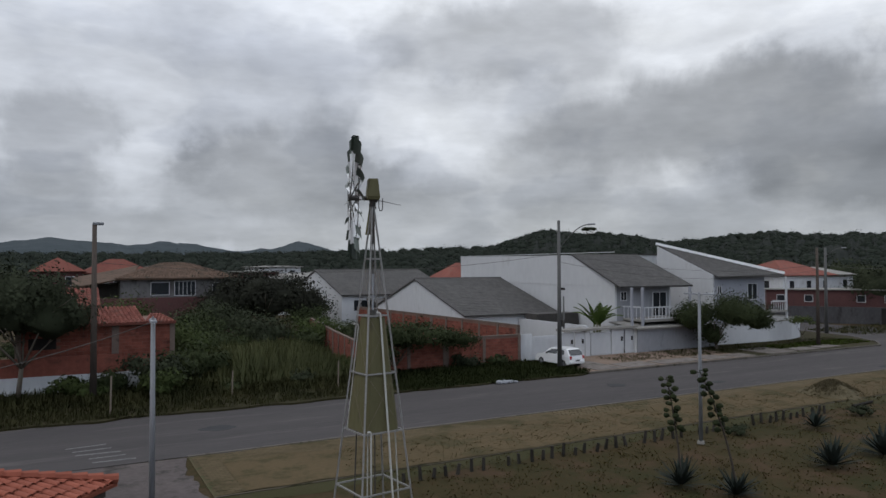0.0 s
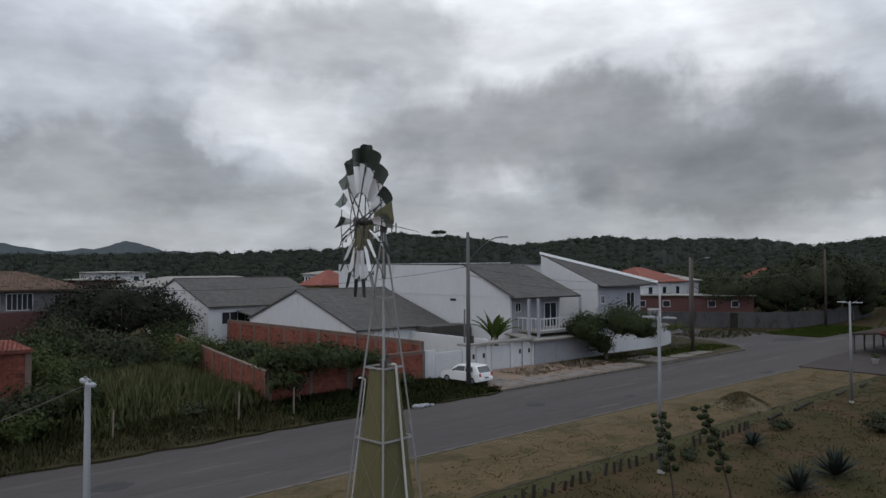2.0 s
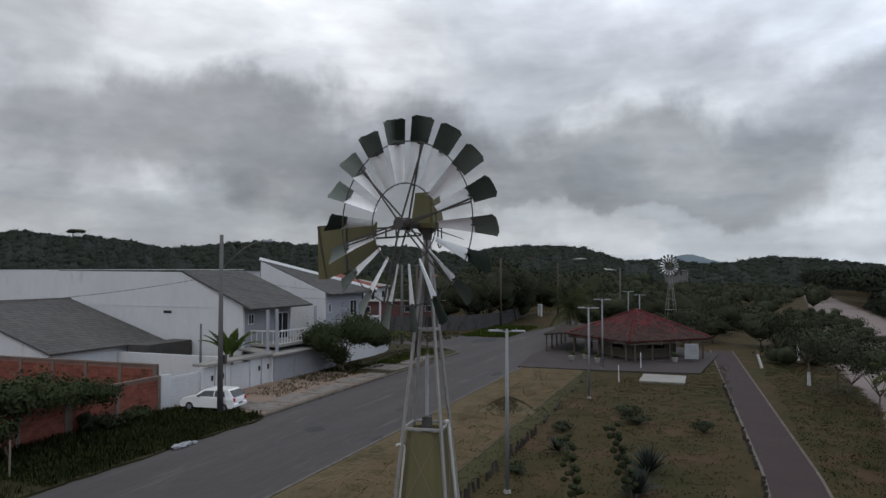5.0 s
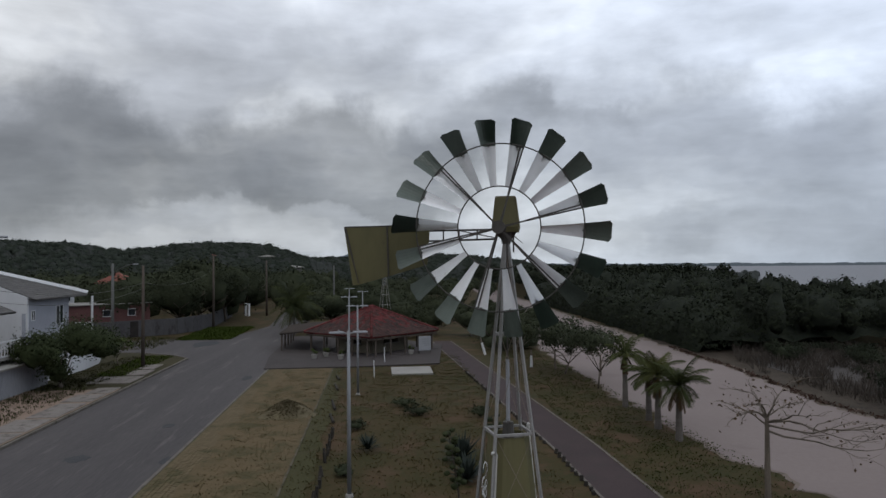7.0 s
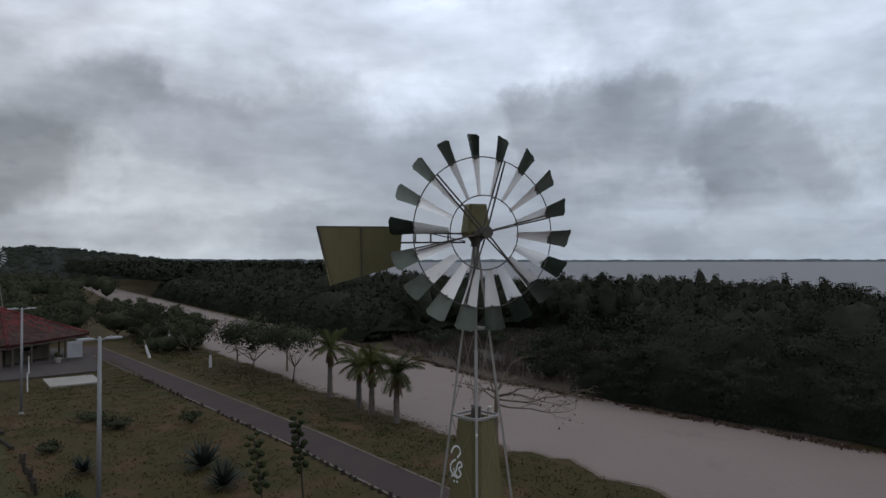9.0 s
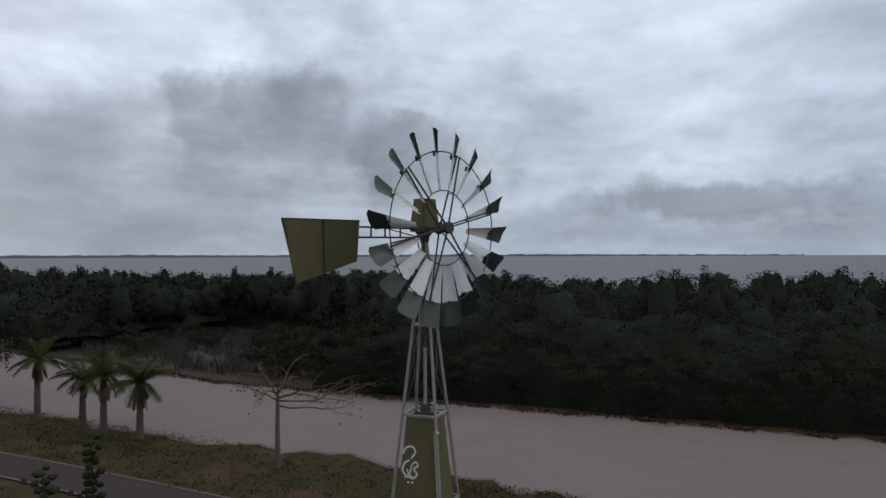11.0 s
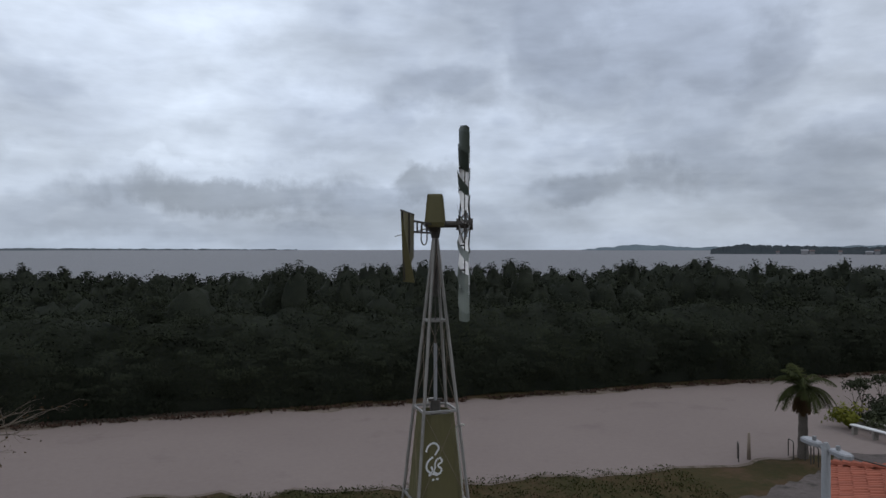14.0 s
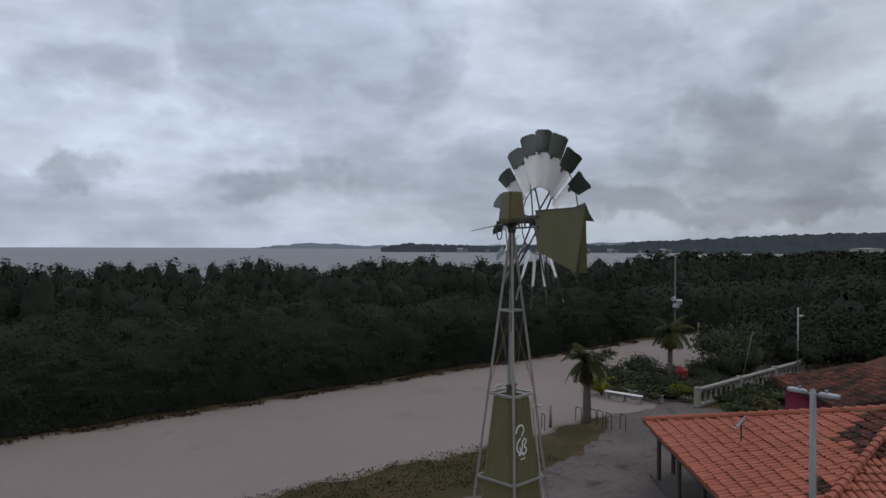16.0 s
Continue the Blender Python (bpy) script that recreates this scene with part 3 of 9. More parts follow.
def lobes(n, centre, radii, k=14, spread=0.42):
    """n points gathered in k clumps on an uneven ellipsoid."""
    d = rng.normal(size=(k, 3))
    d[:, 2] = np.abs(d[:, 2]) * 0.9 - 0.25
    d /= np.linalg.norm(d, axis=1)[:, None]
    cl = d * rng.uniform(0.55, 1.0, (k, 1))
    w = rng.integers(0, k, n)
    off = rng.normal(size=(n, 3)) * spread * rng.uniform(0.3, 0.75, (k, 1))[w]
    p = cl[w] + off
    nr = off / spread * 0.9 + p * 0.55 + np.array([0, 0, 0.35]) + rng.normal(size=(n, 3)) * 0.18
    nr /= np.linalg.norm(nr, axis=1)[:, None]
    return np.concatenate([np.array(centre) + p * np.array(radii), nr], axis=1)


def crown_mass(c, radii, nr=9, nz=6):
    """A closed filler inside a crown: an uneven ellipsoid as quads with soft normals."""
    th = np.linspace(0.05, 0.95, nz + 1) * math.pi
    ph = np.linspace(0, 2 * math.pi, nr + 1)
    d = np.stack([np.sin(th)[:, None] * np.cos(ph)[None], np.sin(th)[:, None] * np.sin(ph)[None], np.cos(th)[:, None] * np.ones_like(ph)[None]], 2)
    k = rng.uniform(0.82, 1.15, (nz + 1, nr + 1, 1))
    k[:, -1] = k[:, 0]
    p = np.array(c) + d * k * np.array(radii)
    nrm = d * np.array([1, 1, 0.8]) + np.array([0, 0, 0.25])
    nrm /= np.linalg.norm(nrm, axis=2)[:, :, None]
    v = np.concatenate([p, nrm], 2)
    q = np.stack([v[:-1, :-1], v[1:, :-1], v[1:, 1:], v[:-1, 1:]], 2)
    return q.reshape(-1, 4, 6)


def branches(bm, base, h, r, crown_r, crown_z, n=6, lean=0.0):
    """A tapered trunk with limbs that fork into the crown."""
    b = Vector(base)
    mid = b + Vector((rng.normal() * 0.08 * h + lean, rng.normal() * 0.08 * h, h * 0.55))
    tube(bm, b, mid, r, r * 0.72, 8)
    for i in range(n):
        a = 2 * math.pi * (i + rng.uniform(0, 0.6)) / n
        e1 = mid + Vector((math.cos(a) * crown_r * 0.45, math.sin(a) * crown_r * 0.45, (crown_z - h * 0.55) * rng.uniform(0.3, 0.8)))
        tube(bm, mid - Vector((0, 0, r * 0.4)), e1, r * 0.5, r * 0.28, 6)
        for k in range(2):
            a2 = a + rng.uniform(-0.7, 0.7)
            e2 = e1 + Vector((math.cos(a2) * crown_r * 0.45, math.sin(a2) * crown_r * 0.45, rng.uniform(0.1, 0.9) * crown_r * 0.5))
            tube(bm, e1, e2, r * 0.27, r * 0.1, 5)
    return bm


def tree(name, x, y, trunk_h, crown, mat, leaves, size, r=0.14, z=0.0, label="", category="tree", bark=None, group="", k=16, nb=6, inside=0.0):
    """crown: list of (dx, dy, z, rx, ry, rz)."""
    t = thing(name, x, y, z, 0, label, category, group)
    c0 = crown[0]
    part("trunk", branches(bmesh.new(), (0, 0, -0.05), trunk_h, r, max(c0[3], c0[4]), c0[2], nb), bark or M_TRUNK, t, smooth=True)
    vol = np.array([c[3] * c[4] * c[5] for c in crown]) ** 0.67
    pts = np.concatenate([lobes(max(30, int(leaves * v / vol.sum())), c[:3], c[3:], k) for c, v in zip(crown, vol)])
    pts[:, 2] = np.maximum(pts[:, 2], 0.05)
    q = [leaf_quads(pts, size)]
    if inside:
        q += [crown_mass(c[:3], (c[3] * inside, c[4] * inside, c[5] * inside), 11, 7) for c in crown]
    place_mesh("crown", quads_mesh("crown", np.concatenate(q)), mat, t)
    return t


def wall_run(pts, thick, z0, z1):
    """A wall that follows a plan line."""
    bm = bmesh.new()
    for (x0, y0), (x1, y1) in zip(pts, pts[1:]):
        d = Vector((x1 - x0, y1 - y0, 0))
        n = Vector((-d.y, d.x, 0)).normalized() * thick / 2
        prism(bm, [(x0 - n.x, y0 - n.y), (x1 - n.x, y1 - n.y), (x1 + n.x, y1 + n.y), (x0 + n.x, y0 + n.y)], z0, z1)
    return bm

# ---- the ground, road and paving ----
def ground_height(x, y):
    h = -0.03
    if y < -74:
        h -= min(3.0, (-74 - y) * 0.12)
    return h


bm = bmesh.new()
gx = sorted({-4900, -2500, -1200, -600, -300} | set(range(-150, 261, 10)) | {320, 400, 600, 900, 1500, 2500, 4900})
gy = sorted({-4900, -2500, -1200, -400, -150, -100, -90, -80, -74, -66, -58} | set(range(-50, 101, 10)) | {130, 180, 260, 400, 700, 1200, 2500, 4900})
grid = [[bm.verts.new((x, y, ground_height(x, y))) for x in gx] for y in gy]
for j in range(len(gy) - 1):
    for i in range(len(gx) - 1):
        bm.faces.new((grid[j][i], grid[j][i + 1], grid[j + 1][i + 1], grid[j + 1][i]))
setting("ground", bm, M_GRASS, "dry patchy brownish green grass ground of the park", "ground")


def wavy(n, x0, x1, y, amp, freq, seed):
    """A ragged line along x."""
    out = []
    for i in range(n + 1):
        x = x0 + (x1 - x0) * i / n
        out.append((x, y(x) + amp * noise.fractal(Vector((x * freq, seed, 0.3)), 0.6, 2.0, 5)))
    return out


def ribbon(lo, hi, z, cross=1):
    bm = bmesh.new()
    rows = []
    for k in range(cross + 1):
        f = k / cross
        rows.append([bm.verts.new((a[0] * (1 - f) + b[0] * f, a[1] * (1 - f) + b[1] * f, z)) for a, b in zip(lo, hi)])
    for r0, r1 in zip(rows, rows[1:]):
        for i in range(len(r0) - 1):
            bm.faces.new((r0[i], r0[i + 1], r1[i + 1], r1[i]))
    return bm


def sand_lo(x):
    return float(np.interp(x, [-60, -46, -37, -21, -6, 5, 15, 22, 30, 40, 60, 119, 350], [-30.6, -30.4, -29.5, -28.4, -27.2, -26.3, -25.5, -25.4, -24.8, -26.4, -28.0, -31.5, -48.0]))


def sand_hi(x):
    return float(np.interp(x, [-60, -17, -8, -3, 0, 5, 12, 16, 20, 27, 55, 420], [-14.2, -13.9, -13.6, -13.6, -14.0, -14.45, -14.8, -14.2, -13.3, -13.6, -14.4, -50.9]))


setting("sand_margin", ribbon(wavy(900, -160, 420, lambda x: sand_lo(x) - 0.6, 0.9, 0.5, 4.0), wavy(900, -160, 420, lambda x: sand_hi(x) + 0.22, 0.7, 0.6, 1.0), -0.012, 2), M_SANDE, "trodden dirty sand at the edge of the beach", "sand")
setting("beach", ribbon(wavy(900, -160, 420, sand_lo, 0.7, 0.4, 7.0), wavy(900, -160, 420, sand_hi, 0.7, 0.6, 1.0), 0.0, 2), M_SAND, "pale pinkish beige sand strip between park and woods", "sand")
# wet marsh flat behind the beach
bm = bmesh.new()
prism(bm, [(33 + 4 * math.cos(a) * 5.2, -40 + 11.5 * math.sin(a) + 1.6 * math.sin(3 * a)) for a in [i * math.pi / 20 for i in range(40)]], -0.5, 0.02)
setting("marsh", bm, M_SWAMP, "grey muddy marsh flat with dead twigs", "marsh")
setting("marsh_bank", ribbon(wavy(160, 6, 74, lambda x: -37.0, 0.8, 0.4, 5.0), wavy(160, 6, 74, lambda x: sand_lo(x) - 0.2, 0.5, 0.5, 9.0), -0.02, 3), M_BANK, "brown littered bank between sand and marsh", "bank")

# the sea
bm = bmesh.new()
sx = [-4900, -2000, -900, -400, -150, 0, 150, 400, 900, 2000, 4900]
sy = [-4900, -3000, -1500, -700, -300, -120, -79]
g2 = [[bm.verts.new((x, y, -0.85)) for x in sx] for y in sy]
for j in range(len(sy) - 1):
    for i in range(len(sx) - 1):
        bm.faces.new((g2[j][i], g2[j][i + 1], g2[j + 1][i + 1], g2[j + 1][i]))
setting("sea", bm, M_SEA, "calm grey sea under an overcast sky", "water")

# road: the main street and the side street that leaves it round a grassy corner
bm = bmesh.new()
box(bm, -160, 58, 11.35, 19.9, -0.3, 0.0)
far_edge = [(58, 19.9), (61, 22), (63.5, 26), (65, 32), (66, 40), (67, 60), (75, 60), (75.5, 44), (76.5, 34), (78, 25), (84, 19.6), (95, 18), (160, 22), (160, 15), (95, 12.6), (78, 12.6), (58, 11.35)]
prism(bm, far_edge, -0.3, 0.0)
bmesh.ops.remove_doubles(bm, verts=bm.verts[:], dist=0.001)
road = setting("road", bm, M_ASPH, "worn grey asphalt street with patches", "road")
for i, (x, y, sx_, sy_) in enumerate(((-1.0, 15.7, 0.8, 0.55), (22.6, 15.6, 0.6, 0.55), (-1.2, 11.15, 0.7, 0.2), (21.8, 11.5, 0.6, 0.22), (29.0, 13.4, 0.5, 0.3), (45.5, 12.2, 1.1, 0.35), (72.0, 21.5, 3.2, 1.4))):
    bm = bmesh.new()
    k = 18
    prism(bm, [(x + sx_ * math.cos(2 * math.pi * j / k) * (1 + 0.18 * math.sin(5 * j + i)), y + sy_ * math.sin(2 * math.pi * j / k) * (1 + 0.15 * math.cos(3 * j + i))) for j in range(k)], -0.02, 0.006)
    part("asphalt_patch", bm, M_PATCH, road)
for x, y, w, h, a in ((-6.4, 14.9, 1.5, 0.14, 6), (-6.2, 14.2, 1.4, 0.12, 3), (-6.0, 13.5, 1.6, 0.13, -4), (-5.7, 12.8, 1.3, 0.12, 2), (-5.5, 12.1, 1.5, 0.14, -3)):
    bm = bmesh.new()
    box(bm, -w / 2, w / 2, -h / 2, h / 2, -0.01, 0.005, m=pose(x, y, 0, 0, 0, a))
    part("worn_crossing_stripe", bm, surf("faded_road_paint", (0.19, 0.185, 0.18), (0.14, 0.135, 0.13), 2.0, 0.9, 0.1, c3=(0.10, 0.10, 0.10), stain=0.5), road)

# stone-paved parking strip
strip = setting("parking_strip", box(bmesh.new(), -3.0, 50.0, 5.85, 11.2, -0.25, 0.0), surf("paver_bed", (0.078, 0.062, 0.034), (0.096, 0.076, 0.044), 0.4, 0.95, 0.3, c3=(0.062, 0.066, 0.030), stain=0.5), "stone-paved parking strip with grass growing in the joints", "pavement")
# kerb between strip and road
kerb = setting("kerb_line", box(bmesh.new(), -3.0, 50.2, 11.2, 11.35, -0.25, 0.03), M_KERB, "flush concrete kerb along the street", "kerb")
setting("strip_kerb", box(bmesh.new(), -3.0, 50.0, 5.76, 5.85, -0.2, 0.012), surf("worn_edging", (0.074, 0.064, 0.046), (0.108, 0.092, 0.068), 0.7, 0.95, 0.3, c3=(0.046, 0.042, 0.022), stain=0.52), "worn narrow concrete edging of the parking strip", "kerb")
# soil and dry grass that have crept over most of the pavers
creep = [(x_ * 0.25, 9.7 + 0.55 * noise.fractal(Vector((x_ * 0.05, 8.8, 0)), 0.6, 2.0, 5) + 0.035 * max(0.0, x_ * 0.25 - 18.0)) for x_ in range(-8, 200)]
setting("creeping_soil", ribbon([(x_, 5.87 + 0.05 * math.sin(x_ * 3.1)) for x_, _ in creep], creep, 0.034, 10), surf("grassy_soil", (0.084, 0.062, 0.033), (0.110, 0.080, 0.044), 0.22, 0.96, 0.7, c3=(0.060, 0.050, 0.024), stain=0.52, fine=26), "dry grass and soil spread over the stone pavers", "ground")
# grassy band with a faint edging between strip and lawn
setting("lawn_edging", ribbon(wavy(240, -3.0, 50.0, lambda x: 4.8, 0.3, 0.5, 3.0), [(-3.0 + 53.0 * i / 240, 5.76) for i in range(241)], -0.02, 2), surf("green_edge_grass", (0.042, 0.041, 0.017), (0.050, 0.046, 0.021), 0.3, 0.95, 0.6, c3=(0.050, 0.040, 0.022), stain=0.46, fine=18), "low overgrown edging beside the lawn", "kerb")

# far pavement: kerb, concrete drive aprons, soil and grass in front of the houses
bm = bmesh.new()
fk = [(24.2, 19.9), (58, 19.9), (60.6, 21.8), (63.2, 25.8), (64.7, 32)]
for (x0, y0), (x1, y1) in zip(fk, fk[1:]):
    d = Vector((x1 - x0, y1 - y0, 0)).normalized()
    n = Vector((-d.y, d.x, 0)) * 0.16
    prism(bm, [(x0, y0), (x1, y1), (x1 + n.x, y1 + n.y), (x0 + n.x, y0 + n.y)], -0.2, 0.13)
setting("kerb_far", bm, M_KERB, "concrete kerb in front of the houses", "kerb")
setting("verge_far", prism(bmesh.new(), [(-160, 19.6)] + [(x_ * 0.5, 19.62 + 0.38 * noise.fractal(Vector((x_ * 0.2, 3.3, 0)), 0.6, 2.0, 4)) for x_ in range(-80, 48)] + [(24.0, 20.06), (57.9, 20.06), (60.4, 22.0), (62.9, 26), (64.4, 32), (60, 33), (46, 29.5), (46, 27.6), (24, 27.6), (10, 27.0), (-160, 30)], -0.2, 0.10), M_VERGE, "rough grass verge in front of the houses", "verge")
drive = setting("pavement_far", prism(bmesh.new(), [(24.4, 20.2), (41, 20.2), (41, 26.6), (24.4, 26.8)], -0.1, 0.115), M_CLAY, "reddish trodden soil and broken concrete in front of gates", "pavement")
for x0, x1, y0, y1 in ((25.2, 27.6, 20.3, 24.6), (27.9, 31.0, 20.3, 22.3), (31.4, 35.6, 20.3, 22.0), (36.2, 38.8, 20.3, 22.2), (39.2, 41.5, 20.3, 21.9), (43.5, 46.8, 20.4, 23.6), (47.4, 50.2, 20.6, 22.2), (50.8, 53.6, 20.9, 22.4)):
    bm = bmesh.new()
    box(bm, x0, x1, y0, y1, 0.0, 0.15 + 0.02 * ((x0 * 7) % 1), 0.02)
    part("paving_slab", bm, surf("broken_concrete", (0.135, 0.118, 0.105), (0.20, 0.178, 0.160), 0.7, 0.92, 0.3, c3=(0.085, 0.070, 0.058), stain=0.48, fine=10), drive)

# garden path
pl, pr = [], []
for i in range(61):
    x = -2.5 + 72.5 * i / 60
    c = -7.25 + max(0, x - 22) * 0.041
    pl.append((x, c - 1.02))
    pr.append((x, c + 1.02))
setting("footpath", ribbon(pl, pr, 0.008), M_PATH, "purplish paved garden path with worn concrete edges", "footpath")
setting("path_edging", ribbon([(a, b - 0.12) for a, b in pl], pl, 0.03), M_KERB, "low concrete edging of the path", "kerb")
setting("path_edging_park", ribbon(pr, [(a, b + 0.12) for a, b in pr], 0.03), M_KERB, "low concrete edging of the path", "kerb")
# the bare yard by the western kiosk
bm = bmesh.new()
yard_line = [(-26, -5.5), (-26, -14.0), (-22, -14.8), (-19, -12.9), (-16, -11.2), (-12, -10.0), (-8, -9.2), (0, -8.5), (5, -8.3), (5, -6.2), (2, -6.1), (-1, -3.2), (-3, 2.5), (-3.2, 11.2), (-9, 11.3), (-9, 2)]
ragged = []
for (ax, ay), (bx, by) in zip(yard_line, yard_line[1:] + yard_line[:1]):
    n = max(1, int(math.hypot(bx - ax, by - ay) / 0.35))
    for i in range(n):
        x, y = ax + (bx - ax) * i / n, ay + (by - ay) * i / n
        w = 0.75 * noise.fractal(Vector((x * 0.55, y * 0.55, 2.0)), 0.6, 2.0, 4)
        ragged.append((x + w * 0.5, y + w if y < 11 else y))
prism(bm, ragged, -0.1, -0.005)
setting("yard", bm, M_DIRT, "bare grey trodden ground of the kiosk yard", "ground")
setting("concrete_slab", box(bmesh.new(), 45.2, 49.0, -2.4, 0.9, -0.1, 0.12, 0.02), M_CONC, "square pale concrete slab in the lawn", "slab")
setting("kiosk_apron", prism(bmesh.new(), [(49.9, 11.6), (50.0, 4.6), (51.0, -3.4), (66, -5.0), (78, 4), (78, 12.6), (58, 12.4)], -0.2, 0.10), surf("dark_apron_paving", (0.044, 0.038, 0.036), (0.062, 0.053, 0.050), 0.4, 0.9, 0.2, c3=(0.045, 0.040, 0.036), stain=0.44), "grey paved apron round the tiled kiosk", "pavement")

# ---- far land: hills, mountains, shores ----
def land(name, mat, table, dist, depth, rough, base=-2.0, step=0.25, label="", fine=0.05):
    """A range of hills seen round the place: table of bearing (degrees, from east) and rise (degrees)."""
    bm = bmesh.new()
    tb = sorted(table)
    a0, a1 = tb[0][0], tb[-1][0]
    n = int((a1 - a0) / step)
    rows = []
    for i in range(n + 1):
        a = a0 + (a1 - a0) * i / n
        el = float(np.interp(a, [p[0] for p in tb], [p[1] for p in tb]))
        top = 8.6 + dist * math.tan(radians(el))
        ca, sa = math.cos(radians(a)), math.sin(radians(a))
        col = []
        for k, (f, g) in enumerate(((-1.0, 0.0), (-0.75, 0.3), (-0.5, 0.58), (-0.25, 0.83), (-0.08, 0.96), (0.0, 1.0), (0.6, 0.0))):
            r = dist + depth * f
            bump = rough * noise.fractal(Vector((a * fine * dist * 0.0174, k * 3.1, dist)), 0.6, 2.1, 4) * (0.3 + g)
            col.append(bm.verts.new((r * ca, r * sa, base + (top - base) * g + (bump if 0 < g else 0))))
        rows.append(col)
    for c0, c1 in zip(rows, rows[1:]):
        for k in range(len(c0) - 1):
            bm.faces.new((c0[k], c1[k], c1[k + 1], c0[k + 1]))
    bmesh.ops.recalc_face_normals(bm, faces=bm.faces[:])
    return setting(name, bm, mat, label, "hill")


HILLS = [(4, 0.3), (7, 1.1), (9, 1.8), (12, 1.95), (14.5, 2.0), (18, 1.6), (20, 1.4), (24, 1.95), (29, 2.05), (33, 2.1), (35.3, 2.35), (39, 2.05), (43, 1.65), (45.3, 2.15), (48.3, 2.5), (50.5, 2.5), (52.5, 2.85), (54.5, 2.3), (56.8, 1.55), (58.5, 1.2), (62, 0.6)]
land("hill", M_HILL, HILLS, 420, 170, 2.0, label="low wooded hill behind the town", fine=0.25)
land("hill_east", M_HILL, [(-30, -0.6), (-16, -0.3), (-12, 0.4), (-8.5, 0.75), (-4.5, 1.05), (-2.5, 0.6), (0, 0.5), (3, 0.9), (7, 0.6), (10, 0)], 520, 170, 2.0, label="low wooded rise along the coast", fine=0.25)
# woods of the northern range, with air haze mixed into the colour
M_MOUNTN = surf("hazed_wooded_mountain", (0.058, 0.069, 0.074), (0.074, 0.085, 0.090), 0.004, 1.0, 0.0, fine=4, spec=0.0)
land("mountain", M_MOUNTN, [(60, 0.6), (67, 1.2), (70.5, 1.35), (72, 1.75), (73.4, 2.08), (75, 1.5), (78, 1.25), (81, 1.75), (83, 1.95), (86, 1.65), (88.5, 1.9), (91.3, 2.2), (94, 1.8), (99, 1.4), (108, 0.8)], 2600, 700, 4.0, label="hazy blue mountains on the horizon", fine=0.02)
land("hill_north", M_HILL, [(54, 0.4), (58, 1.2), (62, 1.1), (66, 0.95), (71, 0.85), (77, 0.75), (82, 0.7), (90, 0.65), (98, 0.6), (106, 0.5)], 330, 120, 1.5, label="low wooded rise behind the old town", fine=0.25)
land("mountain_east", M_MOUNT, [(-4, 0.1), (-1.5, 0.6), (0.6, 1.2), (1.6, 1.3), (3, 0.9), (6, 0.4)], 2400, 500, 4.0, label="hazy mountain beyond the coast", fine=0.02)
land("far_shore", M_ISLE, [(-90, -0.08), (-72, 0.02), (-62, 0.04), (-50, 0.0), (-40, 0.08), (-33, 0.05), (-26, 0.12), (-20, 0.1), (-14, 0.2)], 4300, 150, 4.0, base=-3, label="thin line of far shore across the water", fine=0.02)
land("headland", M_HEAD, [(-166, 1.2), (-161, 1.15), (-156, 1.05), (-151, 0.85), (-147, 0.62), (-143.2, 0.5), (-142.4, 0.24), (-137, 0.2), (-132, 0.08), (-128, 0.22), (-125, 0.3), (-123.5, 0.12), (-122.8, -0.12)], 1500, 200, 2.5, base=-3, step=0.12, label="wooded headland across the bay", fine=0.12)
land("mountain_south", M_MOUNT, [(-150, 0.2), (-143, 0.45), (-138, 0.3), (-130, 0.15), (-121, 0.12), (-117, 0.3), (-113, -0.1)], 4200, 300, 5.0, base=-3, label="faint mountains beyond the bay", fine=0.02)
M_LITTER = surf("dry_weed", (0.050, 0.030, 0.022), (0.078, 0.048, 0.036), 0.9, 0.95, 0.3, c3=(0.030, 0.020, 0.016))

# ---- the windmill ----
def leg_half(z):
    return (1.72 - 0.188 * z) / 2


